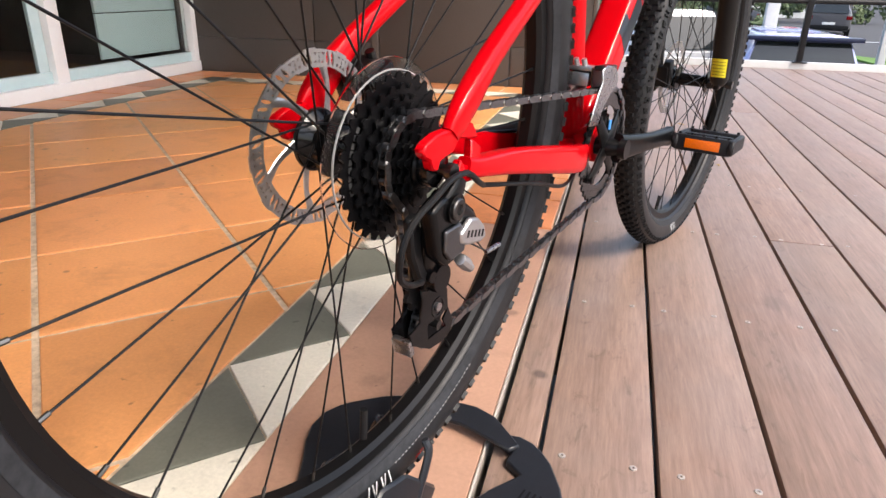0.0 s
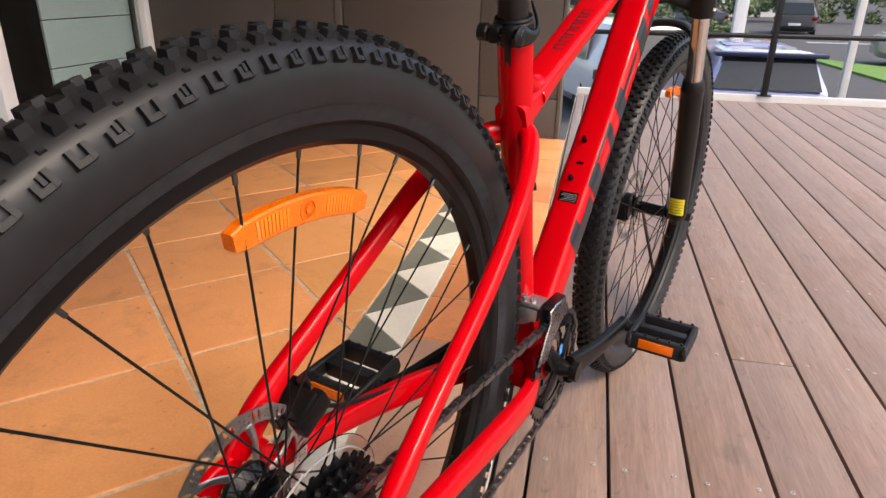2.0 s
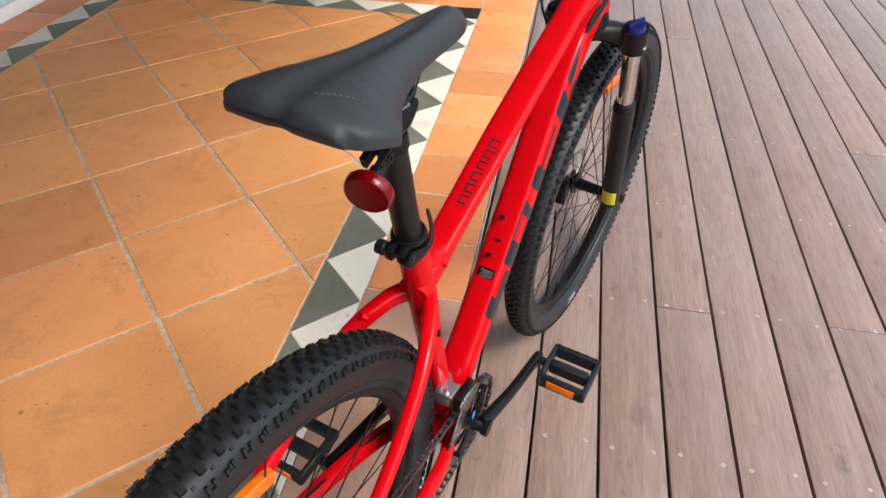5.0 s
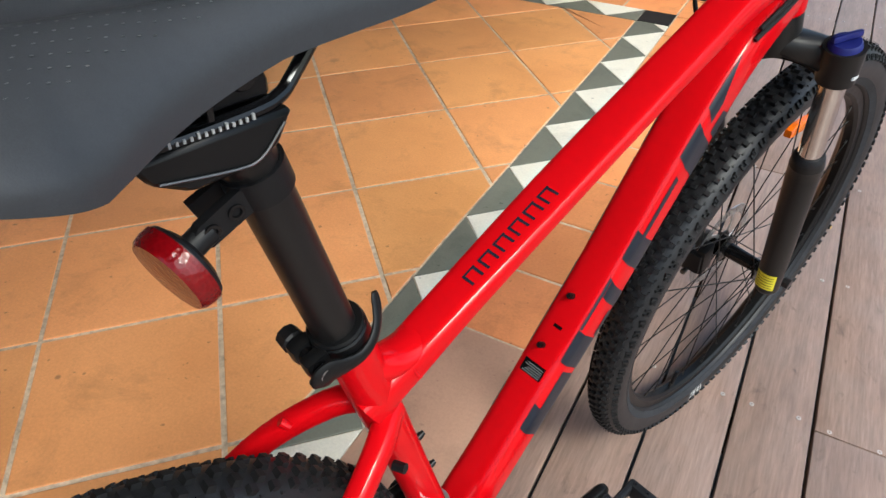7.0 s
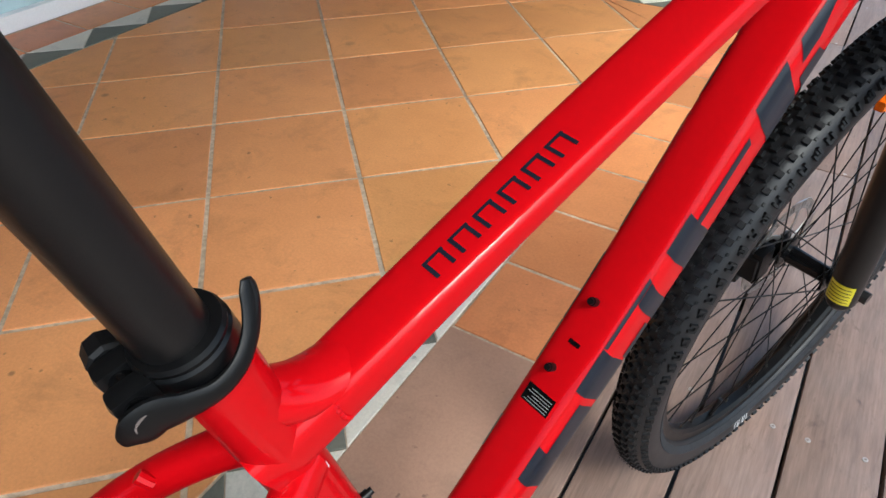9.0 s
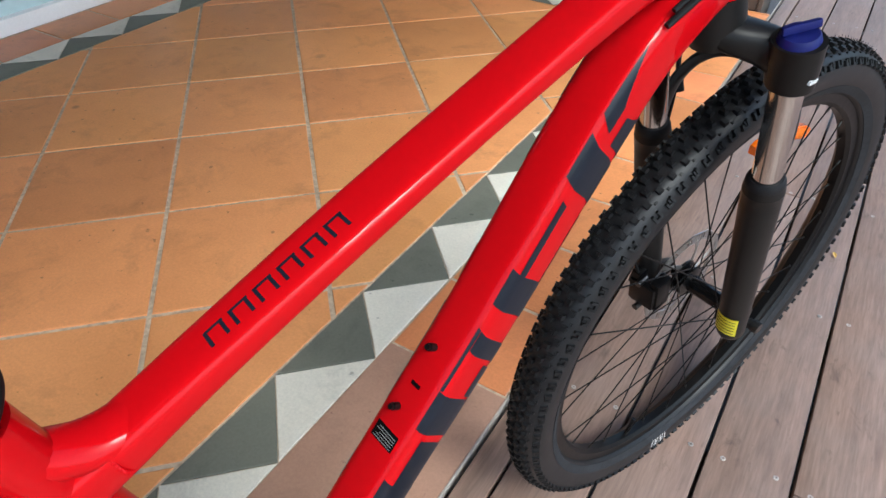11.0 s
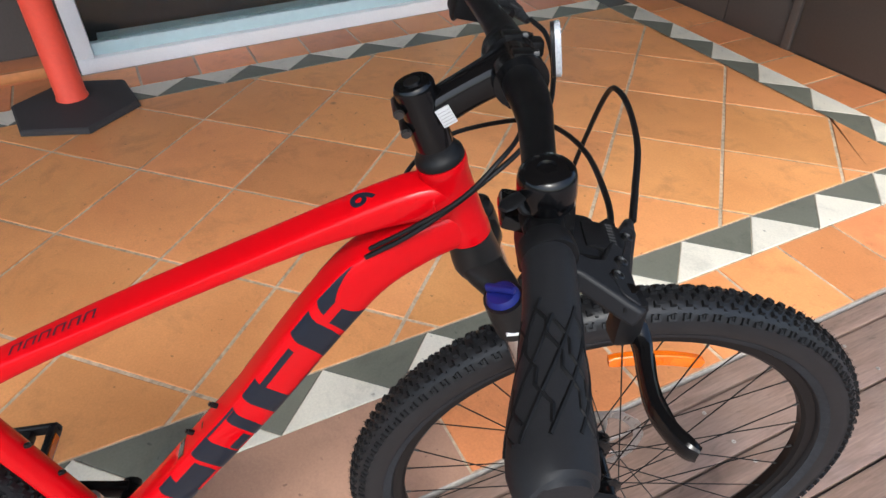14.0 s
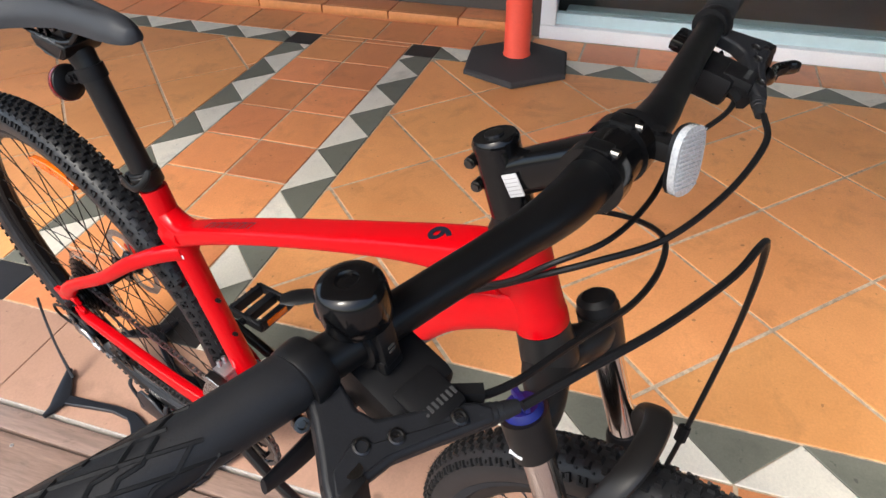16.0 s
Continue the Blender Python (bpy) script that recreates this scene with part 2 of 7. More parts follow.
    nt.links.new(cloud.outputs[0], rr.inputs["Value"]); nt.links.new(rr.outputs[0], b.inputs["Roughness"])
    bp = nt.nodes.new("ShaderNodeBump")
    bp.inputs["Strength"].default_value, bp.inputs["Distance"].default_value = 0.18, 0.001
    nt.links.new(grain.outputs[0], bp.inputs["Height"])
    bp2 = nt.nodes.new("ShaderNodeBump")
    bp2.inputs["Strength"].default_value, bp2.inputs["Distance"].default_value = 0.12, 0.01
    nt.links.new(cloud.outputs[0], bp2.inputs["Height"]); nt.links.new(bp2.outputs[0], bp.inputs["Normal"])
    nt.links.new(bp.outputs[0], b.inputs["Normal"])
    return m


TERRA = tile_mat("terracotta_tile", (0.76, 0.345, 0.13), (0.64, 0.275, 0.098), 0.40, 0.13, [(-0.785, 0.488, 0.006, 0.5), (-0.745, 0.520, 0.004, 0.55), (-1.605, 1.286, 0.012, 0.6), (-1.2, 2.0, 0.02, 0.75)])
TERRA_RED = tile_mat("terracotta_border_tile", (0.74, 0.295, 0.115), (0.60, 0.225, 0.086), 0.40, 0.18)
TILE_GREY = tile_mat("grey_green_tile", (0.165, 0.165, 0.128), (0.130, 0.132, 0.106), 0.5, 0.1)
TILE_WHITE = tile_mat("off_white_tile", (0.74, 0.69, 0.58), (0.63, 0.59, 0.50), 0.5, 0.08)
TILE_BLACK = tile_mat("black_tile", (0.022, 0.020, 0.020), (0.015, 0.014, 0.014), 0.4, 0.05)
SLAB = tile_mat("pink_concrete_slab", (0.42, 0.245, 0.172), (0.355, 0.205, 0.141), 0.5, 0.03, [(0.069, 0.565, 0.013, 0.55), (-0.09, 0.30, 0.02, 0.8), (0.02, -0.2, 0.03, 0.8)])
GROUT = mat("grout", (0.54, 0.43, 0.31), 0.9, var=0.45, scale=5, bump=0.35, tint=(0.13, 0.11, 0.09), fine=14)


def wood_mat():
    """Weathered hardwood decking, grain along y."""
    m, nt, b = nodes("deck_wood")
    geo = nt.nodes.new("ShaderNodeNewGeometry")
    mp = nt.nodes.new("ShaderNodeMapping")
    mp.inputs["Scale"].default_value = (1.0, 0.075, 1.0)
    info = nt.nodes.new("ShaderNodeObjectInfo")
    shift = nt.nodes.new("ShaderNodeVectorMath"); shift.operation = "SCALE"
    comb = nt.nodes.new("ShaderNodeCombineXYZ")
    for i in range(3):
        nt.links.new(info.outputs["Random"], comb.inputs[i])
    shift.inputs["Scale"].default_value = 37.0
    nt.links.new(comb.outputs[0], shift.inputs[0])
    add = nt.nodes.new("ShaderNodeVectorMath"); add.operation = "ADD"
    nt.links.new(geo.outputs["Position"], add.inputs[0]); nt.links.new(shift.outputs[0], add.inputs[1])
    nt.links.new(add.outputs[0], mp.inputs["Vector"])
    grain = add_node(nt, "ShaderNodeTexNoise", Scale=210.0, Detail=5.0, Roughness=0.65)
    streak = add_node(nt, "ShaderNodeTexNoise", Scale=46.0, Detail=4.0, Roughness=0.6, Distortion=0.6)
    nt.links.new(mp.outputs[0], grain.inputs["Vector"]); nt.links.new(mp.outputs[0], streak.inputs["Vector"])
    cloud = add_node(nt, "ShaderNodeTexNoise", Scale=7.0, Detail=4.0, Roughness=0.6)
    nt.links.new(add.outputs[0], cloud.inputs["Vector"])
    ramp = nt.nodes.new("ShaderNodeValToRGB")
    ramp.color_ramp.elements[0].position, ramp.color_ramp.elements[1].position = 0.25, 0.75
    ramp.color_ramp.elements[0].color, ramp.color_ramp.elements[1].color = (0.176, 0.113, 0.086, 1), (0.300, 0.200, 0.154, 1)
    nt.links.new(streak.outputs[0], ramp.inputs[0])
    grey = nt.nodes.new("ShaderNodeMix"); grey.data_type = "RGBA"
    grey.inputs["B"].default_value = (0.245, 0.182, 0.153, 1)
    cr = nt.nodes.new("ShaderNodeMapRange")
    cr.inputs["From Min"].default_value, cr.inputs["From Max"].default_value = 0.4, 0.7
    cr.inputs["To Max"].default_value = 0.6
    nt.links.new(cloud.outputs[0], cr.inputs["Value"])
    nt.links.new(cr.outputs[0], grey.inputs["Factor"]); nt.links.new(ramp.outputs[0], grey.inputs["A"])
    g = nt.nodes.new("ShaderNodeMapRange")
    g.inputs["From Min"].default_value, g.inputs["From Max"].default_value = 0.3, 0.7
    g.inputs["To Min"].default_value, g.inputs["To Max"].default_value = 0.76, 1.14
    nt.links.new(grain.outputs[0], g.inputs["Value"])
    r = nt.nodes.new("ShaderNodeMapRange")
    r.inputs["To Min"].default_value, r.inputs["To Max"].default_value = 0.9, 1.1
    nt.links.new(info.outputs["Random"], r.inputs["Value"])
    mp2 = nt.nodes.new("ShaderNodeMapping")
    mp2.inputs["Scale"].default_value = (1.0, 0.4, 1.0)
    nt.links.new(add.outputs[0], mp2.inputs["Vector"])
    blot = add_node(nt, "ShaderNodeTexNoise", Scale=34.0, Detail=6.0, Roughness=0.72, Distortion=0.8)
    nt.links.new(mp2.outputs[0], blot.inputs["Vector"])
    bm_ = nt.nodes.new("ShaderNodeMapRange")
    bm_.inputs["From Min"].default_value, bm_.inputs["From Max"].default_value = 0.58, 0.72
    bm_.inputs["To Min"].default_value, bm_.inputs["To Max"].default_value = 1.0, 0.58
    nt.links.new(blot.outputs[0], bm_.inputs["Value"])
    k0 = nt.nodes.new("ShaderNodeMath"); k0.operation = "MULTIPLY"
    nt.links.new(g.outputs[0], k0.inputs[0]); nt.links.new(bm_.outputs[0], k0.inputs[1])
    k = nt.nodes.new("ShaderNodeMath"); k.operation = "MULTIPLY"
    nt.links.new(k0.outputs[0], k.inputs[0]); nt.links.new(r.outputs[0], k.inputs[1])
    hsv = nt.nodes.new("ShaderNodeHueSaturation")
    nt.links.new(grey.outputs["Result"], hsv.inputs["Color"]); nt.links.new(k.outputs[0], hsv.inputs["Value"])
    nt.links.new(spotted(nt, geo, hsv.outputs[0], [(0.14, 0.385, 0.012, 0.45), (0.52, 0.74, 0.03, 0.8), (0.31, 1.45, 0.02, 0.75)]), b.inputs["Base Color"])
    b.inputs["Roughness"].default_value = 0.42
    bp = nt.nodes.new("ShaderNodeBump")
    bp.inputs["Strength"].default_value, bp.inputs["Distance"].default_value = 0.35, 0.001
    nt.links.new(grain.outputs[0], bp.inputs["Height"]); nt.links.new(bp.outputs[0], b.inputs["Normal"])
    return m


WOOD = wood_mat()
PANEL = mat("taupe_wall_panel", (0.072, 0.060, 0.0515), 0.55, var=0.12, scale=2.5, bump=0.06, spread=0.05, fine=40)
STRIP = mat("taupe_trim", (0.095, 0.082, 0.072), 0.5, var=0.1, scale=6, bump=0.03)
WHITE_ALU = mat("white_aluminium", (0.86, 0.85, 0.83), 0.38, var=0.06, scale=5, bump=0.02, fine=30)
PALE_ALU = mat("pale_inner_frame", (0.55, 0.68, 0.68), 0.4, var=0.06, scale=5, bump=0.02)
BLIND = mat("pale_blue_blind", (0.62, 0.74, 0.73), 0.7, var=0.07, scale=3, bump=0.03)
ROOM_SHADE = mat("interior_shade", (0.035, 0.034, 0.032), 0.8, var=0.4, scale=2, bump=0.05)
CEIL = mat("unseen_ceiling_grey", (0.24, 0.23, 0.215), 0.8, var=0.05, scale=2, bump=0.03)
ASPHALT = mat("asphalt", (0.055, 0.055, 0.057), 0.9, var=0.25, scale=1.3, bump=0.3, fine=80)
GRASS = mat("grass", (0.10, 0.20, 0.035), 0.9, var=0.4, scale=3, bump=0.3, fine=20)
LEAF = mat("leaves", (0.055, 0.085, 0.03), 0.7, var=0.5, scale=3, bump=0.1)
TRUNK = mat("bark", (0.10, 0.075, 0.055), 0.9, var=0.4, scale=8, bump=0.4)
RAIL_BLACK = mat("black_powder_coat", (0.008, 0.008, 0.009), 0.45, var=0.15, scale=30, bump=0.04, spec=0.3)
WHITE_PAINT = mat("white_paint", (0.60, 0.60, 0.59), 0.5, var=0.08, scale=4, bump=0.05)
CONE_ORANGE = mat("fluorescent_orange_post", (0.85, 0.085, 0.045), 0.5, var=0.06, scale=15, bump=0.04)
CONE_BASE = mat("black_recycled_rubber", (0.035, 0.032, 0.032), 0.75, var=0.3, scale=60, bump=0.25)
KERB = mat("orange_nosing_tile", (0.62, 0.25, 0.085), 0.35, var=0.15, scale=8, bump=0.06)


# ---- builders ----
def part(name, bm, material, parent=None, label="", angle=28.0, at=None):
    """Links a bmesh as one mesh object under a thing or part."""
    me = bpy.data.meshes.new(name)
    bmesh.ops.recalc_face_normals(bm, faces=bm.faces[:])
    bm.to_mesh(me)
    bm.free()
    me.materials.append(material)
    me.polygons.foreach_set("use_smooth", [True] * len(me.polygons))
    me.set_sharp_from_angle(angle=radians(angle))
    ob = new(name, me)
    if parent:
        ob.parent = parent
    if at is not None:
        ob.matrix_basis = at
    if label:
        ob["label"] = label
    return ob


def thing(name, m, label, category, group="", kind=""):
    ob = new(name)
    ob.empty_display_size = 0.05
    ob.matrix_world = m
    return tagged(ob, label, category, group, kind)


def box(bm, x0, x1, y0, y1, z0, z1, bevel=0.0, m=None):
    r = bmesh.ops.create_cube(bm, size=1.0)
    vs = r["verts"]
    for v in vs:
        v.co = Vector(((x0 + x1) / 2 + v.co.x * (x1 - x0), (y0 + y1) / 2 + v.co.y * (y1 - y0), (z0 + z1) / 2 + v.co.z * (z1 - z0)))
    if bevel:
        es = list({e for v in vs for e in v.link_edges})
        out = bmesh.ops.bevel(bm, geom=es, offset=bevel, segments=2, affect="EDGES", profile=0.6)
        vs = list({v for f in out["faces"] for v in f.verts} | {v for v in vs if v.is_valid})
    if m is not None:
        for v in vs:
            v.co = m @ v.co
    return vs


def curve(rows, n=6):
    """Catmull-Rom through rows of equal length."""
    a = np.array(rows, float)
    if len(a) < 3 or n < 2:
        return a
    p = np.vstack([2 * a[0] - a[1], a, 2 * a[-1] - a[-2]])
    out = []
    for i in range(1, len(p) - 2):
        for k in range(n):
            t = k / n
            out.append(0.5 * (2 * p[i] + (p[i + 1] - p[i - 1]) * t + (2 * p[i - 1] - 5 * p[i] + 4 * p[i + 1] - p[i + 2]) * t * t
                              + (3 * p[i] - p[i - 1] - 3 * p[i + 1] + p[i + 2]) * t ** 3))
    out.append(p[-2])
    return np.array(out)


def frames(pts, lateral=None):
    """Along a line: point, first axis, second axis."""
    pts = [Vector(p) for p in pts]
    out, last = [], None
    for i, p in enumerate(pts):
        t = (pts[min(i + 1, len(pts) - 1)] - pts[max(i - 1, 0)]).normalized()
        if lateral is not None:
            a = Vector(lateral)
        elif last is None:
            a = Vector((1, 0, 0)) if abs(t.x) < 0.8 else Vector((0, 0, 1))
        else:
            a = last
        a = (a - t * a.dot(t)).normalized()
        last = a
        out.append((p, a, a.cross(t)))
    return out


def sweep(bm, rows, radius=None, seg=12, n=6, lateral=None, power=2.0, caps=True, closed=False):
    """A tube along rows (x, y, z[, a[, b]]) with half-widths a across and b upright."""
    rows = [list(r) + ([radius] if len(r) == 3 else []) for r in rows]
    rows = [r + [r[3]] if len(r) == 4 else r for r in rows]
    a = curve(rows, n)
    rings = []
    for (p, u, w), r in zip(frames([x[:3] for x in a], lateral), a):
        ring = []
        for k in range(seg):
            th = 2 * math.pi * k / seg
            c, s = math.cos(th), math.sin(th)
            c, s = math.copysign(abs(c) ** (2 / power), c), math.copysign(abs(s) ** (2 / power), s)
            ring.append(bm.verts.new(p + u * (c * r[3]) + w * (s * r[4])))
        rings.append(ring)
    pairs = list(zip(rings, rings[1:]))
    for q, r in pairs:
        for k in range(seg):
            bm.faces.new((q[k], q[(k + 1) % seg], r[(k + 1) % seg], r[k]))
    if caps:
        bm.faces.new(rings[0][::-1])
        bm.faces.new(rings[-1])
    return rings


def lathe(bm, profile, seg=32, axis="x", m=None, closed=False):
    """Turns (along, radius) pairs round an axis."""
    rings = []
    for s, r in profile:
        ring = []
        for k in range(seg):
            th = 2 * math.pi * k / seg
            c, d = r * math.cos(th), r * math.sin(th)
            co = Vector({"x": (s, c, d), "y": (c, s, d), "z": (c, d, s)}[axis])
            ring.append(bm.verts.new(m @ co if m is not None else co))
        rings.append(ring)
    todo = list(zip(rings, rings[1:])) + ([(rings[-1], rings[0])] if closed else [])
    for q, r in todo:
        for k in range(seg):
            bm.faces.new((q[k], q[(k + 1) % seg], r[(k + 1) % seg], r[k]))
    if not closed:
        for ring in (rings[0], rings[-1]):
            bm.faces.new(ring)
    return rings


def rod(bm, a, b, r, seg=10, r2=None):
    return sweep(bm, [(*a, r), (*b, r2 or r)], seg=seg, n=1)


def prism(bm, outline, x0, x1, plane="yz", m=None):
    """Extrudes a closed outline between two levels of the third axis."""
    def place(p, s):
        co = Vector({"yz": (s, p[0], p[1]), "xy": (p[0], p[1], s), "xz": (p[0], s, p[1])}[plane])
        return bm.verts.new(m @ co if m is not None else co)
    lo, hi = [place(p, x0) for p in outline], [place(p, x1) for p in outline]
    k = len(outline)
    bm.faces.new(lo[::-1]); bm.faces.new(hi)
    for i in range(k):
        bm.faces.new((lo[i], lo[(i + 1) % k], hi[(i + 1) % k], hi[i]))
    return lo + hi


def ring_plate(bm, inner, outer, x0, x1, m=None):
    """A flat plate between two outlines of the same count, about the x axis."""
    def put(pts, s):
        return [bm.verts.new((m @ Vector((s, *p))) if m is not None else (s, *p)) for p in pts]
    a, b, c, d = put(inner, x0), put(outer, x0), put(inner, x1), put(outer, x1)
    k = len(inner)
    for i in range(k):
        j = (i + 1) % k
        bm.faces.new((a[i], a[j], b[j], b[i])); bm.faces.new((c[i], d[i], d[j], c[j]))
        bm.faces.new((b[i], b[j], d[j], d[i])); bm.faces.new((a[i], c[i], c[j], a[j]))


def circle(r, n, start=0.0, cy=0.0, cz=0.0):
    return [(cy + r * math.cos(start + 2 * math.pi * k / n), cz + r * math.sin(start + 2 * math.pi * k / n)) for k in range(n)]


def B():
    return bmesh.new()


# ---- the veranda ----
X_DECK, X_SLAB, X_BAND = 0.097, -0.168, -0.305
X_DOOR_BAND0, X_DOOR_BAND1, X_DOOR = -1.995, -2.13, -2.36
Y_WALL, Y_END0, Y_END1 = 3.30, 2.93, 3.07
Y_B0, Y_B1, Y_A0, Y_A1 = -0.155, -0.015, -0.762, -0.625
Y_TILE = 1.01
Z_GROUND = -1.4

floor = tagged(part("floor", (lambda bm: (box(bm, X_DOOR - 0.02, X_DECK - 0.006, -5.0, Y_WALL, -0.2, -0.0035), bm)[1])(B()), GROUT),
               "tiled veranda floor with beige grout joints", "floor", kind="structure")

# wall of taupe panels at the end of the veranda
wall_end = part("wall_end", (lambda bm: (box(bm, X_DOOR - 0.3, 0.034, Y_WALL + 0.012, Y_WALL + 0.22, -0.3, 3.1), bm)[1])(B()), STRIP)
tagged(wall_end, "end wall clad in dark taupe panels", "wall", kind="structure")
for x0, x1, cuts in ((-2.36, -1.572, (0.0, 0.206, 1.32, 3.0)), (-1.564, -1.212, (0.0, 0.206, 1.32, 3.0)), (-1.160, -0.402, (0.0, 2.05, 3.0)), (-0.392, 0.032, (0.0, 0.214, 1.32, 3.0))):
    for z0, z1 in zip(cuts, cuts[1:]):
        bm = B()
        box(bm, x0, x1, Y_WALL, Y_WALL + 0.02, z0 + 0.004, z1 - 0.003, 0.0025)
        part("panel", bm, PANEL, wall_end)
bm = B(); box(bm, -1.206, -1.166, Y_WALL - 0.012, Y_WALL + 0.02, 0.0, 3.0, 0.003)
part("trim", bm, STRIP, wall_end)
bm = B(); box(bm, 0.034, 0.053, Y_WALL - 0.004, Y_WALL + 0.222, -0.3, 3.1, 0.003)
part("corner_trim", bm, STRIP, wall_end)

# shopfront wall with the glazed front
wall_shop = part("wall_shop", (lambda bm: (box(bm, -2.95, -2.56, -5.0, 0.40, -0.2, 3.1), bm)[1])(B()), PANEL)
tagged(wall_shop, "dark panelled shopfront wall behind a low tiled kerb", "wall", kind="structure")
bm = B(); box(bm, -2.56, -2.37, 0.36, 0.40, 0.0, 3.1, 0.003)
part("return_panel", bm, PANEL, wall_shop)
kerb = part("kerb", (lambda bm: (box(bm, -2.56, -2.40, -5.0, 0.36, -0.05, 0.035, 0.004), bm)[1])(B()), TERRA_RED)
tagged(kerb, "low step tiled in terracotta with a bright orange nosing", "step", kind="structure")
for i in range(14):
    y1 = 0.355 - i * 0.37
    bm = B(); box(bm, -2.412, -2.386, y1 - 0.362, y1, 0.004, 0.046, 0.006)
    part("nosing_tile", bm, KERB, kerb)
    bm = B(); box(bm, -2.555, -2.416, y1 - 0.362, y1, 0.03, 0.042, 0.002)
    part("step_tile", bm, TERRA_RED, kerb)

window_1 = thing("window_1", pose(0, 0, 0), "white aluminium shopfront window with dark interior", "window", kind="structure")
bm = B(); box(bm, X_DOOR - 0.07, X_DOOR + 0.012, 0.40, Y_WALL - 0.002, 0.0, 0.062, 0.004)
part("sill", bm, WHITE_ALU, window_1)
bm = B(); box(bm, X_DOOR - 0.06, X_DOOR - 0.022, 0.47, Y_WALL - 0.002, 0.062, 0.115, 0.004)
part("inner_sill", bm, PALE_ALU, window_1)
for y0, y1 in ((0.40, 0.47), (2.16, 2.235), (3.25, Y_WALL - 0.004)):
    bm = B(); box(bm, X_DOOR - 0.065, X_DOOR + 0.006, y0, y1, 0.062, 3.0, 0.004)
    part("mullion", bm, WHITE_ALU, window_1)
bm = B(); box(bm, X_DOOR - 0.055, X_DOOR - 0.03, 2.10, 2.158, 0.115, 2.4, 0.003)
part("door_stile", bm, PALE_ALU, window_1)
bm = B(); box(bm, X_DOOR - 0.065, X_DOOR + 0.006, 0.40, Y_WALL - 0.002, 2.45, 2.53, 0.004)
part("transom", bm, WHITE_ALU, window_1)
for y0, y1 in ((0.47, 2.10), (2.235, 3.25)):
    bm = B(); box(bm, X_DOOR - 0.046, X_DOOR - 0.038, y0, y1, 0.112, 2.46)
    part("pane", bm, GLASS, window_1).visible_shadow = False
blind = part("blind", (lambda bm: ([box(bm, X_DOOR - 0.13 - 0.002 * (i % 2), X_DOOR - 0.115, 2.60, 3.27, 0.125 + 0.235 * i, 0.355 + 0.235 * i, 0.003) for i in range(10)], bm)[1])(B()), BLIND)
tagged(blind, "pale blue-white roller blind hanging behind the shop glass", "blind")
# Walls, floor and ceiling are coloured near-black to stand for the unlit room.
room = thing("shop_room", pose(0, 0, 0), "shop interior behind the glass, its shade put into near-black surfaces", "room", kind="structure")
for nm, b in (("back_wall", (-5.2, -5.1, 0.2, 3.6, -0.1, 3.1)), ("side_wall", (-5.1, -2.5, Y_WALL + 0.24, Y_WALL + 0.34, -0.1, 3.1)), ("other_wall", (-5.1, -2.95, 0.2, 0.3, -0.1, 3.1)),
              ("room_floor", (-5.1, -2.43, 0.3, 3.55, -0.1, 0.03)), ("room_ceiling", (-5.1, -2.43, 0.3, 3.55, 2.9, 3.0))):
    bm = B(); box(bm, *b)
    part(nm, bm, ROOM_SHADE, room)
bm = B(); box(bm, X_DOOR - 0.2, X_DOOR - 0.12, 0.5, 2.0, 0.03, 0.10, 0.004)
part("display_plinth", bm, PALE_ALU, room)

# Unseen ceiling, added to block overhead sky and leave light from the side.
ceiling = part("ceiling", (lambda bm: (box(bm, -5.3, 1.3, -5.0, 4.6, 3.1, 3.2), bm)[1])(B()), CEIL)
tagged(ceiling, "plain grey veranda ceiling, unseen, added to block overhead light", "ceiling", kind="structure")

# ---- deck ----
Y_FAR = 4.98
deck = part("deck", (lambda bm: ([box(bm, X_DECK + 0.004, 6.2, y - 0.022, y + 0.022, -0.15, -0.031) for y in (-3.8 + 0.445 * k for k in range(20))], bm)[1])(B()), TRUNK)
tagged(deck, "weathered brown hardwood deck with screwed boards", "deck", kind="structure")
bm = B(); box(bm, X_DECK - 0.0024, X_DECK + 0.0002, -4.0, Y_FAR, -0.05, 0.0010, 0.0004)
part("edge_strip", bm, EDGE_METAL, deck, "thin pale metal edging strip")
bm = B(); box(bm, 0.1, 6.2, Y_FAR, Y_FAR + 0.06, -0.25, 0.045, 0.004)
part("white_kickboard", bm, WHITE_PAINT, deck, "white painted edge board")
rng = random.Random(4)
GAP0, PITCH = 0.161, 0.1375
edges = [X_DECK + 0.006] + [GAP0 + PITCH * k for k in range(45)]
screw_xy = []
for k, (a, b) in enumerate(zip(edges, edges[1:])):
    cut = {4: [1.09], 7: [1.10]}.get(k, [rng.choice([-1.2, -0.68, 1.98, 2.88])])
    ys = [-4.0] + cut + [Y_FAR - 0.005]
    for y0, y1 in zip(ys, ys[1:]):
        bm = B(); box(bm, a + 0.003, b - 0.003, y0 + 0.001, y1 - 0.001, -0.03, -0.0015 + rng.uniform(-0.001, 0.001), 0.003)
        part("board", bm, WOOD, deck)
    if k < 16:
        for r in range(20):
            y = -3.8 + 0.4454 * r
            if a > X_DECK + 0.02:
                screw_xy += [(a + 0.027, y + rng.uniform(-0.006, 0.006)), (b - 0.027, y + rng.uniform(-0.006, 0.006))]
bm = B()
for x, y in screw_xy:
    lathe(bm, [(-0.002, 0.0047), (0.0005, 0.0047), (0.0010, 0.0036), (0.0008, 0.0018), (-0.0008, 0.0014)], 8, "z", Matrix.Translation((x, y, -0.0014)))
part("deck_screw", bm, SCREW_STEEL, deck)["kind"] = "stuff"

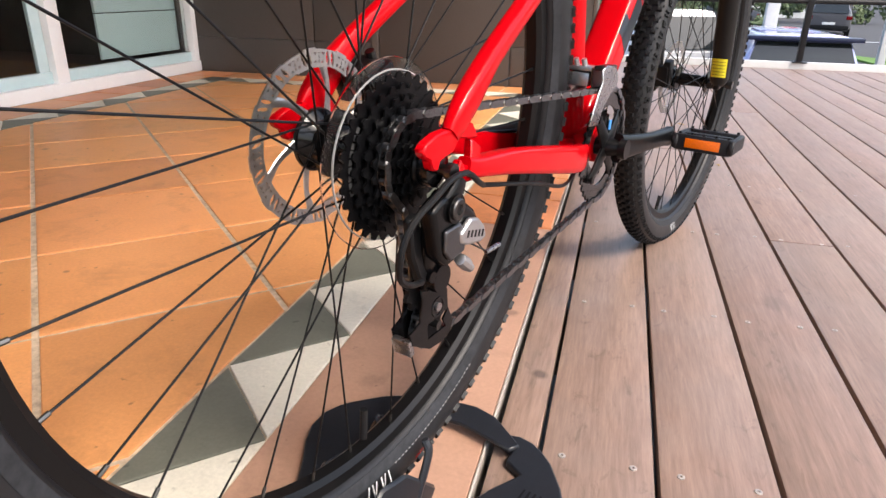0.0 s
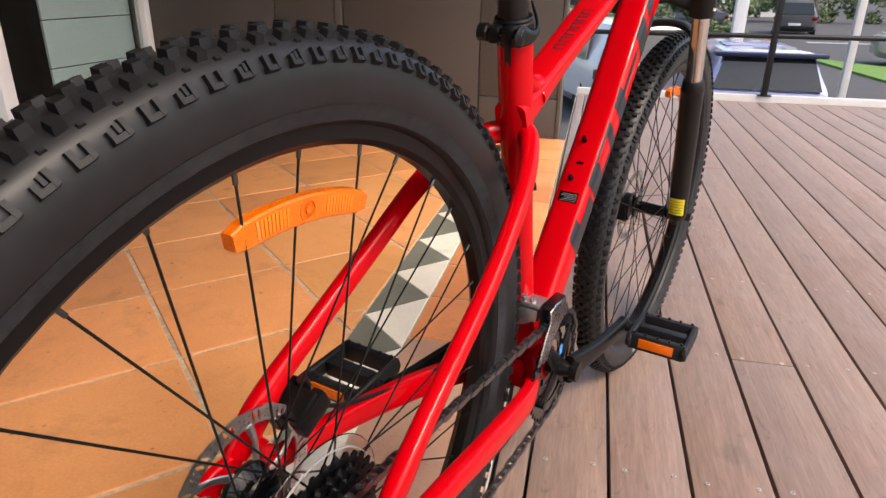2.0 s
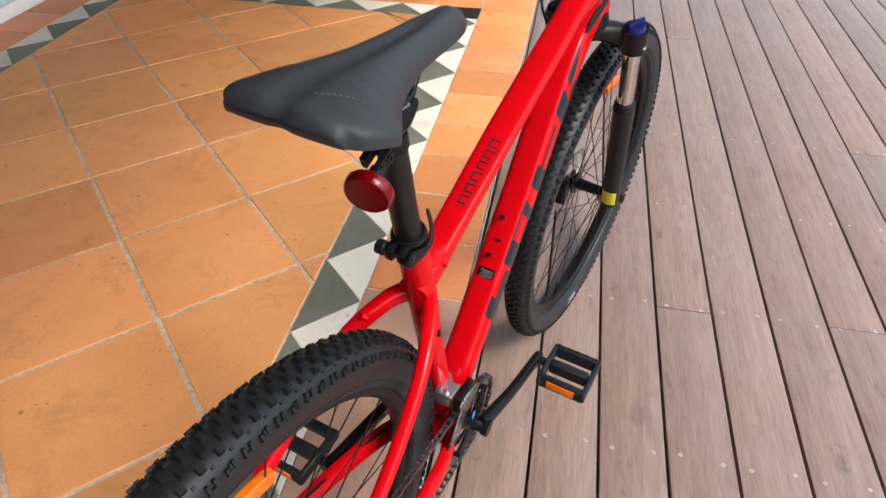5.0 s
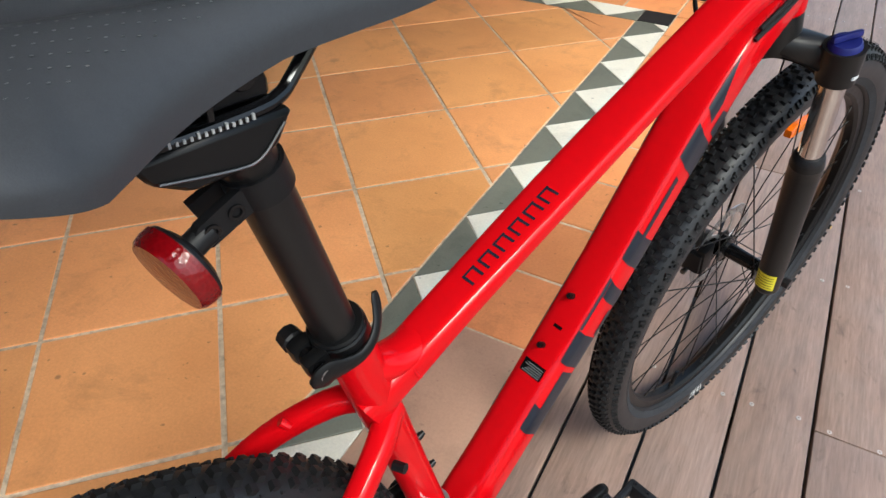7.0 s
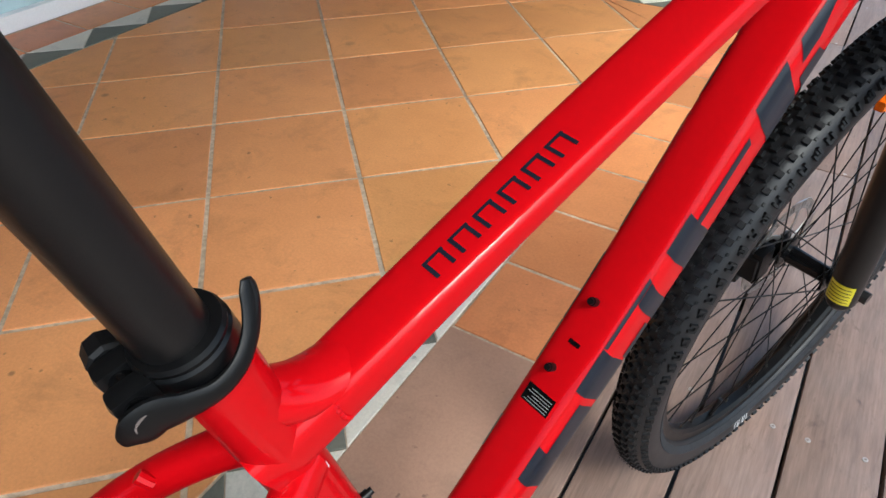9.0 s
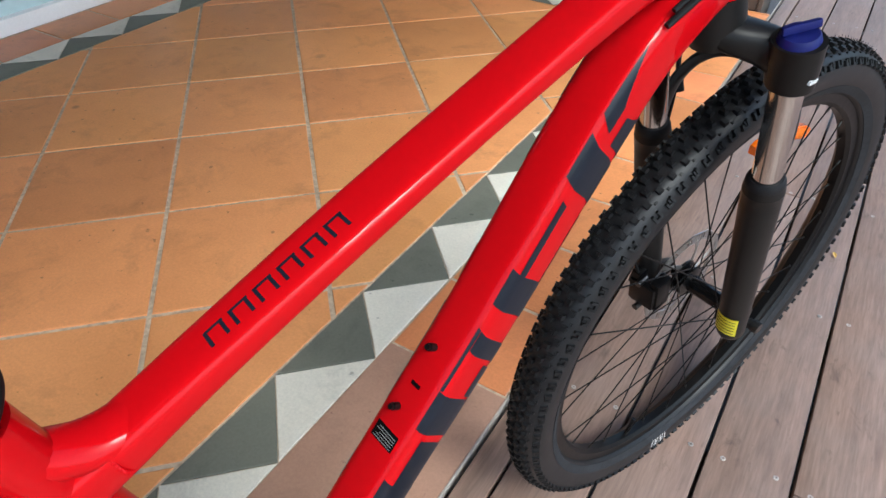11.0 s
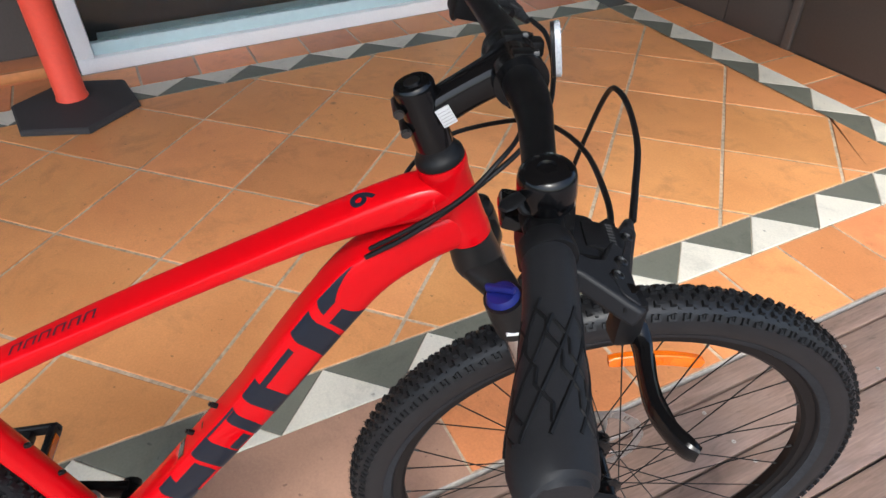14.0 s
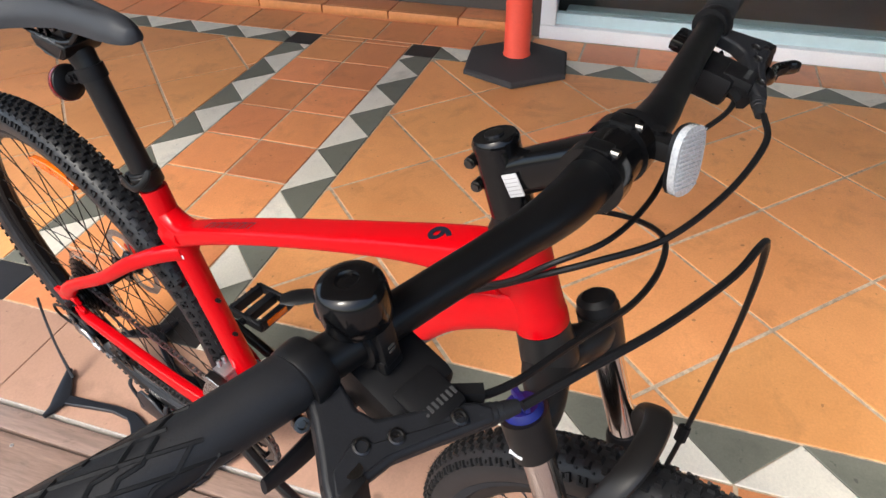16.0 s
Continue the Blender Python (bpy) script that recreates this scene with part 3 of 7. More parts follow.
# ---- railing at the far edge of the deck ----
railing = thing("railing", pose(0, Y_FAR + 0.02, 0.04), "black steel railing with round rails", "railing")
for x in (-0.35, 1.45, 3.25, 5.05):
    bm = B(); box(bm, x - 0.02, x + 0.02, -0.02, 0.02, 0, 1.0, 0.003); part("post", bm, RAIL_BLACK, railing)
    bm = B(); box(bm, x - 0.05, x + 0.05, -0.035, 0.035, 0, 0.008, 0.002); part("foot_plate", bm, RAIL_BLACK, railing)
for z in (0.42, 0.98):
    bm = B(); rod(bm, (-0.35, 0, z), (5.9, 0, z), 0.017); part("rail", bm, RAIL_BLACK, railing)
for nm, x, y, r in (("white_column", 2.9, 14.2, 0.11), ("white_pole", 2.33, 6.1, 0.03)):
    t = thing(nm, pose(x, y, Z_GROUND), "white painted steel column standing on the asphalt", "column")
    bm = B(); box(bm, -r, r, -r, r, 0, 4.6, 0.005); part("shaft", bm, WHITE_PAINT, t)
    bm = B(); box(bm, -r * 1.8, r * 1.8, -r * 1.8, r * 1.8, 0, 0.012, 0.002); part("base_plate", bm, WHITE_PAINT, t)


# ---- outside ----
ground = tagged(part("ground", (lambda bm: (box(bm, -400, 400, -300, 600, Z_GROUND - 0.5, Z_GROUND), bm)[1])(B()), ASPHALT), "grey asphalt car park and road", "ground", kind="structure")
verge = part("grass_verge", (lambda bm: (prism(bm, [(6.9, 24.5), (7.3, 18.6), (8.5, 15.0), (30, 15), (30, 20), (8.4, 21.9)], Z_GROUND - 0.1, Z_GROUND + 0.06, "xy"), bm)[1])(B()), GRASS)
tagged(verge, "bright green grass verge beside the road", "grass", kind="structure")
for k in range(7):
    bm = B(); box(bm, -12 + k * 7.0, -8.6 + k * 7.0, 31.6, 31.85, Z_GROUND - 0.02, Z_GROUND + 0.006)
    tagged(part("road_line", bm, WHITE_PAINT), "white painted road marking", "road marking", kind="structure")


def car_wheel(parent, x, y, side, r=0.33):
    bm = B()
    lathe(bm, [(-0.10, r * 0.62), (-0.10, r * 0.93), (-0.07, r), (0.07, r), (0.10, r * 0.93), (0.10, r * 0.62)], 24, "x", pose(x, y, r))
    w = part("wheel", bm, RUBBER, parent)
    bm = B()
    lathe(bm, [(0.085 * side, 0.02), (0.09 * side, r * 0.2), (0.07 * side, r * 0.3), (0.085 * side, r * 0.58), (0.09 * side, r * 0.63), (-0.05 * side, r * 0.63)], 20, "x", pose(x, y, r))
    part("rim", bm, STEEL, w)


def car(m, paint, label, L=4.3, W=1.78, H=1.5, wagon=1.0, ground_clear=0.2):
    """Front towards +y. Body lofted from sections, glass set proud, wheels, lamps."""
    c = thing("car", m, label, "car", "parked cars")
    h2, hw = L / 2, W / 2
    belt = H * 0.60
    secs = [(-h2, 0.80, 0.45, belt * 0.98, 0.0), (-h2 + 0.08, 0.93, 0.30, belt, 0.02), (-h2 + 0.30 + 0.5 * (1 - wagon), 0.98, 0.24, belt + 0.02, wagon), (-h2 + 0.75, 1.0, 0.22, belt + 0.01, 1.0),
            (-0.15, 1.0, 0.2, belt, 1.0), (0.35, 1.0, 0.2, belt - 0.01, 0.92), (h2 - 1.15, 0.99, 0.2, belt - 0.05, 0.03), (h2 - 0.35, 0.95, 0.24, belt - 0.13, 0.0), (h2 - 0.06, 0.86, 0.3, belt - 0.26, 0.0), (h2, 0.74, 0.42, belt - 0.38, 0.0)]
    rows = curve([(y, w * hw, zl, zb, g) for y, w, zl, zb, g in secs], 3)
    bm, rings = B(), []
    for y, w, zl, zb, g in rows:
        g = min(1.0, max(0.0, g))
        top = zb + 0.03 + (H - zb - 0.03) * g
        tw = w * (0.93 - 0.20 * g)
        prof = [(-w * 0.86, zl), (-w, zl + 0.16), (-w, (zl + zb) / 2 + 0.05), (-w * 0.97, zb), (-(tw + w * 0.04), zb + (top - zb) * 0.55), (-tw * 0.93, top - 0.03 * g), (-tw * 0.6, top)]
        pts = prof + [(-px, pz) for px, pz in prof[::-1]]
        rings.append([bm.verts.new((px, y, pz)) for px, pz in pts])
    for q, r in zip(rings, rings[1:]):
        for k in range(len(q)):
            bm.faces.new((q[k], q[(k + 1) % len(q)], r[(k + 1) % len(q)], r[k]))
    bm.faces.new(rings[0]); bm.faces.new(rings[-1])
    part("body", bm, paint, c)
    zt = H - 0.09
    bm = B()
    y0, y1, z0, z1 = -h2 + 0.075, -h2 + 0.245 + 0.5 * (1 - wagon), belt + 0.06, H - 0.10
    quad = [(-hw * 0.80, y0, z0), (hw * 0.80, y0, z0), (hw * 0.66, y1, z1), (-hw * 0.66, y1, z1)]
    out_, inn = [bm.verts.new((x, y - 0.035, z)) for x, y, z in quad], [bm.verts.new((x, y + 0.03, z)) for x, y, z in quad]
    bm.faces.new(out_); bm.faces.new(inn[::-1])
    for k in range(4):
        bm.faces.new((out_[k], out_[(k + 1) % 4], inn[(k + 1) % 4], inn[k]))
    part("rear_window", bm, CAR_GLASS, c)
    bm = B()
    prism(bm, [(-hw * 0.80, belt + 0.02), (hw * 0.80, belt + 0.02), (hw * 0.64, zt), (-hw * 0.64, zt)], -0.012, 0.012, "xz", Matrix.Translation((0, h2 - 1.02, 0)))
    o = part("windscreen", bm, CAR_GLASS, c)
    for v in o.data.vertices:
        v.co.y -= (v.co.z - belt - 0.02) * 1.35
    for s in (-1, 1):
        for y0, y1, t0, t1 in ((-h2 + 0.62, -0.10, 0.22, 0.0), (-0.04, h2 - 1.3, 0.0, 0.55)):
            bm = B()
            prism(bm, [(y0, belt + 0.04), (y1, belt + 0.04), (y1 - t1, zt), (y0 + t0, zt)], -0.008, 0.008)
            o = part("side_window", bm, CAR_GLASS, c)
            for v in o.data.vertices:
                k = (v.co.z - belt) / (H - belt)
                v.co.x += s * (hw * (0.99 - 0.20 * k) + 0.002)
        bm = B(); box(bm, s * hw * 0.86 - 0.13, s * hw * 0.86 + 0.11, -h2 - 0.005, -h2 + 0.16, belt - 0.22, belt - 0.06, 0.02); part("tail_lamp", bm, RED_LENS, c)
        bm = B(); box(bm, s * hw * 0.72 - 0.16, s * hw * 0.72 + 0.14, h2 - 0.2, h2 - 0.02, belt - 0.36, belt - 0.24, 0.02); part("head_lamp", bm, CLEAR_LENS, c)
        for y in (-h2 + 0.82, h2 - 0.85):
            car_wheel(c, s * (hw - 0.10), y, s)
        bm = B(); box(bm, s * (hw + 0.10) - 0.09, s * (hw + 0.10) + 0.07, h2 - 1.55, h2 - 1.45, belt + 0.0, belt + 0.13, 0.02); part("wing_mirror", bm, paint, c)
    bm = B(); box(bm, -hw * 0.9, hw * 0.9, -h2 - 0.04, -h2 + 0.15, 0.3, 0.5, 0.04); part("bumper", bm, PLASTIC, c)
    bm = B(); box(bm, -0.26, 0.26, -h2 - 0.052, -h2 - 0.03, 0.52, 0.63, 0.004); part("number_plate", bm, WHITE_PAINT, c)
    return c


def car_paint(name, colour, metal=0.3):
    return mat(name, colour, 0.3, metal=metal, var=0.05, scale=2, bump=0.0, coat=1.0)


near = car(pose(2.5, 11.45, Z_GROUND, 0, 0, 0), car_paint("lavender_paint", (0.34, 0.36, 0.58)), "pale lavender hatchback parked below the deck", L=4.2, W=1.72, H=1.40, wagon=1.0)
bm = B(); box(bm, -0.70, 0.70, -2.00, -1.74, 1.315, 1.370, 0.012); part("roof_spoiler", bm, mat("dark_blue_spoiler", (0.010, 0.013, 0.04), 0.3, var=0.1, scale=5, bump=0.0), near)
bm = B(); box(bm, -0.46, 0.34, -1.25, -0.55, 1.390, 1.409, 0.006); part("sunroof", bm, mat("grey_sunroof", (0.20, 0.21, 0.34), 0.2, var=0.05, scale=5, bump=0.0), near)
car(pose(9.7, 37.0, Z_GROUND, 0, 0, -14), car_paint("grey_paint", (0.09, 0.09, 0.10)), "dark grey SUV driving away on the road", L=4.6, W=1.85, H=1.62)
car(pose(10.9, 22.6, Z_GROUND, 0, 0, 78), car_paint("silver_paint", (0.28, 0.28, 0.275)), "silver wagon beside the grass verge", L=4.9, W=1.85, H=1.75)
car(pose(0.35, 13.2, Z_GROUND, 0, 0, 20), car_paint("white_car_paint", (0.60, 0.60, 0.60), 0.0), "white car parked in the car park", L=4.4, W=1.8, H=1.62)
car(pose(4.6, 39.0, Z_GROUND, 0, 0, 80), car_paint("black_paint", (0.03, 0.03, 0.035)), "dark sedan on the far side of the road", L=4.6, W=1.8, H=1.45, wagon=0.4)


def foliage(name, m, label, category, size, count, leaf, seed, kind=""):
    """Many small leaf quads through an uneven volume."""
    r = random.Random(seed)
    vs, fs = [], []
    sx, sy, sz = size
    clumps = [(r.uniform(-sx, sx), r.uniform(-sy, sy), r.uniform(0.15, 1.0) * sz, r.uniform(0.25, 0.55) * min(sz, 1.4)) for _ in range(max(8, int(sx * 5)))]
    for _ in range(count):
        cx, cy, cz, cr = r.choice(clumps)
        d = Vector((r.gauss(0, 1), r.gauss(0, 1), r.gauss(0, 1))).normalized() * cr * r.random() ** 0.4
        p = Vector((cx, cy, max(0.03, cz + d.z - cr * 0.3))) + Vector((d.x, d.y, 0))
        a = Vector((r.gauss(0, 1), r.gauss(0, 1), r.gauss(0, 1))).normalized()
        b = a.orthogonal().normalized()
        s = leaf * r.uniform(0.6, 1.4)
        k = len(vs)
        vs += [p - a * s, p + b * s * 0.5, p + a * s, p - b * s * 0.5]
        fs.append((k, k + 1, k + 2, k + 3))
    me = bpy.data.meshes.new(name)
    me.from_pydata(vs, [], fs)
    me.materials.append(LEAF)
    ob = new(name, me)
    ob.matrix_world = m
    return tagged(ob, label, category, kind=kind)


foliage("hedge", pose(16, 50, Z_GROUND), "dark green hedge along the far side of the road", "hedge", (26, 1.2, 2.2), 16000, 0.16, 3, "stuff")
foliage("shrubs", pose(0.9, 24, Z_GROUND), "brown-green garden shrubs by the car park", "shrub", (4.5, 1.2, 1.9), 7000, 0.10, 5, "stuff")
foliage("far_trees", pose(10, 75, Z_GROUND), "distant trees behind the road", "trees", (60, 5, 9), 14000, 0.5, 8, "stuff")
for x, y, h in ((13.2, 47.0, 7.0), (3.2, 46.0, 6.5)):
    t = thing("street_tree", pose(x, y, Z_GROUND), "street tree with bare lower trunk beside the road", "tree")
    bm = B(); sweep(bm, [(0, 0, 0, 0.2), (0.06, 0.02, 2.0, 0.15), (0.0, 0.1, 4.2, 0.11), (0.15, 0.1, h, 0.04)], seg=10); part("trunk", bm, TRUNK, t)
    for dx, dy in ((1.4, 0.3), (-1.2, 0.5), (0.3, -1.3)):
        bm = B(); sweep(bm, [(0.0, 0.1, 3.6, 0.08), (dx * 0.5, dy * 0.5, 4.8, 0.05), (dx, dy, 6.0, 0.02)], seg=8); part("limb", bm, TRUNK, t)
    c = foliage("crown", Matrix.Translation((0, 0, h * 0.55)), "", "", (2.2, 2.2, h * 0.5), 3500, 0.16, int(x))
    c.parent = t
far_shop = thing("far_building", pose(-2, 58, Z_GROUND), "low pale building with a red fascia across the road", "building")
bm = B(); box(bm, -14, 16, 0, 8, 0, 3.4); part("wall", bm, WHITE_PAINT, far_shop)
bm = B(); box(bm, -14.2, 16.2, -0.5, 0.2, 2.4, 3.2, 0.03); part("fascia", bm, mat("red_fascia", (0.5, 0.06, 0.05), 0.5, var=0.1, scale=1, bump=0.0), far_shop)
for k in range(8):
    bm = B(); box(bm, -13 + k * 3.6, -10.2 + k * 3.6, -0.05, 0.05, 0.4, 2.2, 0.02); part("window", bm, CAR_GLASS, far_shop)

# ---- bollard ----
bollard = thing("bollard", pose(-2.02, 0.365, 0.003, 0, 0, 8), "fluorescent orange-red bollard post on a black rubber hexagonal base", "bollard")
bm = B(); lathe(bm, [(0.0, 0.250), (0.014, 0.248), (0.022, 0.238), (0.044, 0.12), (0.050, 0.062)], 6, "z"); part("base", bm, CONE_BASE, bollard, "black rubber base", 20)
bm = B(); lathe(bm, [(0.03, 0.062), (0.052, 0.060), (0.062, 0.056), (0.5, 0.052), (1.05, 0.048), (1.08, 0.03)], 28, "z"); part("post", bm, CONE_ORANGE, bollard)

# ---- dry leaf scraps on the deck ----
def leaf_scrap(x, y, turn_, size):
    bm = B()
    for i in range(2):
        s_ = 1 if i else -1
        v = [bm.verts.new(q) for q in ((0, -size, 0.001), (s_ * size * 0.35, -size * 0.2, 0.0035), (s_ * size * 0.25, size * 0.5, 0.003), (0, size, 0.0012))]
        w = [bm.verts.new((q.co.x, q.co.y, q.co.z + 0.0006)) for q in v]
        bm.faces.new(v); bm.faces.new(w)
        for k in range(4):
            bm.faces.new((v[k], v[(k + 1) % 4], w[(k + 1) % 4], w[k]))
    o = part("leaf", bm, mat_leaf)
    o.matrix_world = pose(x, y, 0.0, 0, 0, turn_)
    tagged(o, "small dry yellow leaf scrap on the deck boards", "leaf", "leaf scraps")


mat_leaf = mat("dry_leaf", (0.55, 0.36, 0.10), 0.7, var=0.3, scale=120, bump=0.1)
for x, y, a, size in ((0.474, 2.455, 60, 0.016), (0.542, 1.772, 20, 0.012)):
    leaf_scrap(x, y, a, size)


# ---- the bicycle: x right, y ahead, z up from the rear dropout ----
BIKE = Matrix(((0.953256, 0.299605, 0.039246, 0.0289), (-0.300798, 0.953245, 0.029059, 0.0527), (-0.028705, -0.039506, 0.998807, 0.3943), (0, 0, 0, 1)))
bike = thing("bicycle", BIKE, "bright red hardtail mountain bike held upright in a black plastic stand", "bicycle")
WR, WF, BB = Vector((-0.0082, -0.0171, 0.0039)), Vector((0.0034, 1.076, -0.007)), Vector((0, 0.402, -0.043))


def steer(z):
    return 0.860 - (z - 0.433) * 0.345


def leg(z):
    return 0.873 + (0.435 - z) * 0.36


# frame
bm = B()
TT = [(0, 0.302, 0.277, 0.0174, 0.0172), (0, 0.345, 0.298, 0.0177, 0.0144), (0, 0.4, 0.3272, 0.0184, 0.0118), (0, 0.5, 0.3764, 0.0200, 0.0098), (0, 0.6, 0.4214, 0.0201, 0.0094), (0, 0.7, 0.4636, 0.0200, 0.0112), (0, 0.76, 0.4855, 0.0205, 0.0152), (0, 0.8, 0.4965, 0.0210, 0.0190), (0, 0.836, 0.4995, 0.0208, 0.0214)]
DT = [(0, 0.402, -0.045, 0.0252, 0.0252), (0, 0.435, -0.005, 0.0252, 0.0252), (0, 0.485, 0.055, 0.0243, 0.0252), (0, 0.565, 0.158, 0.0243, 0.0252), (0, 0.62, 0.23, 0.0243, 0.0252), (0, 0.692, 0.335, 0.0243, 0.0262), (0, 0.750, 0.412, 0.0243, 0.0255), (0, 0.799, 0.449, 0.0233, 0.0238), (0, 0.850, 0.471, 0.0208, 0.0205)]
sweep(bm, TT, seg=40, lateral=(1, 0, 0), power=3.8)
sweep(bm, DT, seg=40, lateral=(1, 0, 0), power=4.2)
sweep(bm, [(0, 0.300, 0.328, 0.0150, 0.010), (0, 0.318, 0.313, 0.0165, 0.012), (0, 0.340, 0.308, 0.0165, 0.010), (0, 0.372, 0.3175, 0.0150, 0.004)], seg=16, lateral=(1, 0, 0))
frame_part = part("frame", bm, RED, bike, "glossy red aluminium frame", 50)
bm = B()
sweep(bm, [(0, steer(0.536), 0.536, 0.0230), (0, steer(0.529), 0.529, 0.0230), (0, steer(0.517), 0.517, 0.0216), (0, steer(0.470), 0.470, 0.0218), (0, steer(0.460), 0.460, 0.0229), (0, steer(0.451), 0.451, 0.0229)], seg=28, n=3)
part("head_tube", bm, RED, frame_part)
bm = B()
sweep(bm, [(0, 0.2955, 0.352, 0.0178), (0, 0.312, 0.29, 0.0175), (0, 0.355, 0.135, 0.0170), (0, 0.402, -0.04, 0.019)], seg=24)
part("seat_tube", bm, RED, frame_part)
bm = B()
lathe(bm, [(-0.040, 0.018), (-0.040, 0.0225), (0.040, 0.0225), (0.040, 0.018)], 28, "x", Matrix.Translation(BB))
part("bottom_bracket_shell", bm, RED, frame_part)
# rippled weld beads
for c0, rx, rz, pitch in (((0, 0.342, 0.2970), 0.0190, 0.0157, 27), ((0, 0.818, 0.4955), 0.0226, 0.0242, 14), ((0, 0.420, -0.022), 0.0262, 0.0265, 48)):
    m = Matrix.Translation(c0) @ pose(0, 0, 0, pitch, 0, 0)
    pts = []
    for k in range(91):
        th = 2 * math.pi * k / 90
        pts.append((*(m @ Vector((rx * math.cos(th), 0.004 * math.sin(th) ** 2, rz * math.sin(th)))), 0.0016 if k % 2 else 0.0010))
    bm = B(); sweep(bm, pts, seg=6, n=1); part("weld_bead", bm, RED, frame_part)
def stay_x(s, x, y):
    """The rear end stands further out on the brake side."""
    return s * x - (float(np.interp(y, [0.0, 0.16, 0.24, 0.30, 0.33, 0.39], [0.0145, 0.0145, 0.0115, 0.0060, 0.0, 0.0])) if s < 0 else 0.0)


for s in (1, -1):
    bm = B()
    sweep(bm, [(stay_x(s, 0.006, 0.326), 0.326, 0.262, 0.011, 0.012), (stay_x(s, 0.026, 0.296), 0.296, 0.254, 0.010, 0.0115), (stay_x(s, 0.047, 0.238), 0.238, 0.220, 0.0088, 0.0108), (stay_x(s, 0.057, 0.158), 0.158, 0.158, 0.0083, 0.0100), (stay_x(s, 0.0625, 0.060), 0.060, 0.094, 0.0083, 0.0100), (stay_x(s, 0.064, 0.036), 0.036, 0.077, 0.0086, 0.0108), (stay_x(s, 0.0645, 0.014), 0.014, 0.057, 0.0090, 0.0135), (stay_x(s, 0.0645, -0.004), -0.004, 0.038, 0.0075, 0.0135), (stay_x(s, 0.0645, -0.012), -0.012, 0.028, 0.0060, 0.0110)], seg=20, n=5, power=2.8)
    part("seat_stay", bm, RED, frame_part)
    bm = B()
    sweep(bm, [(stay_x(s, 0.020, 0.390), 0.390, -0.046, 0.011, 0.017), (stay_x(s, 0.040, 0.345), 0.345, -0.0485, 0.010, 0.0170), (stay_x(s, 0.050, 0.30), 0.30, -0.0435, 0.009, 0.0165), (stay_x(s, 0.058, 0.20), 0.20, -0.0265, 0.009, 0.0145), (stay_x(s, 0.063, 0.10), 0.10, -0.0105, 0.009, 0.0115), (stay_x(s, 0.0645, 0.030), 0.030, -0.003, 0.009, 0.0085), (stay_x(s, 0.0645, 0.012), 0.012, 0.000, 0.0065, 0.0080)], seg=20, power=4.0, lateral=(1, 0, 0))
    part("chain_stay", bm, RED, frame_part)
    bm = B()
    hook = [(0.012, 0.030), (-0.018, 0.0290), (-0.039, 0.0270), (-0.053, 0.0220), (-0.057, 0.0170), (-0.0535, 0.0120), (-0.0465, 0.0090), (-0.043, 0.0010), (-0.035, -0.0005), (-0.033, 0.0060), (-0.0255, 0.0085), (-0.0150, 0.0105), (-0.0075, 0.0200), (0.0110, 0.0175), (0.022, 0.0175)]
    prism(bm, [(y + 0.003, z + 0.005) for y, z in hook], stay_x(s, 0.0600, 0), stay_x(s, 0.0690, 0))
    o = part("dropout", bm, RED, frame_part)
    o.modifiers.new("round", "BEVEL").width = 0.0014
    bm = B()
    prism(bm, [(0.016, 0.0220), (0.032, 0.0140), (0.032, -0.0080), (0.021, -0.0130), (0.0040, -0.0120), (-0.0040, -0.0030), (0.0015, 0.0080), (0.0085, 0.0010), (0.0170, 0.0020)], stay_x(s, 0.0605, 0), stay_x(s, 0.0685, 0))
    o = part("hanger", bm, RED, frame_part)
    o.modifiers.new("round", "BEVEL").width = 0.0014
# yoke plates at the bottom bracket
bm = B(); box(bm, -0.034, 0.034, 0.352, 0.376, -0.062, -0.034, 0.006); part("yoke", bm, RED, frame_part)
# cable stop on the seat stays, bottle bosses
bm = B(); rod(bm, (-0.040, 0.264, 0.246), (-0.045, 0.259, 0.252), 0.0038); part("cable_stop", bm, RED, frame_part)
bm = B(); rod(bm, (0.018, 0.318, 0.205), (0.028, 0.322, 0.207), 0.0045); part("cable_stop", bm, PLASTIC, frame_part)
for c0, d in (((-0.004, 0.569, 0.2185), (0, -0.8, 0.6)), ((-0.005, 0.533, 0.1705), (0, -0.8, 0.6)), ((0.0, 0.3650, 0.1825), (0, 0.95, 0.28)), ((0.0, 0.3810, 0.1215), (0, 0.95, 0.28))):
    p, d = Vector(c0), Vector(d).normalized()
    p = p - d * 0.004
    bm = B()
    rod(bm, p - d * 0.004, p + d * 0.0034, 0.0034, 14); rod(bm, p + d * 0.0034, p + d * 0.0062, 0.0025, 14)
    part("bottle_boss", bm, BLACK, frame_part)


def tube_spot(rows, s, ang, off=0.0005, power=4.2):
    """A place on the skin of a planar tube: s along it (0 to 1), ang degrees from its right side upwards."""
    a = curve(rows, 6)
    d = np.r_[0, np.cumsum(np.linalg.norm(np.diff(a[:, :3], axis=0), axis=1))]
    q = np.array([np.interp(s * d[-1], d, a[:, k]) for k in range(5)])
    e = 0.004
    t = Vector([np.interp(min(1, s + e) * d[-1], d, a[:, k]) - np.interp(max(0, s - e) * d[-1], d, a[:, k]) for k in range(3)]).normalized()
    u = Vector((1, 0, 0)); w = u.cross(t)
    c, si = math.cos(radians(ang)), math.sin(radians(ang))
    c, si = math.copysign(abs(c) ** (2 / power), c), math.copysign(abs(si) ** (2 / power), si)
    return Vector(q[:3]) + u * (c * (q[3] + off)) + w * (si * (q[4] + off))


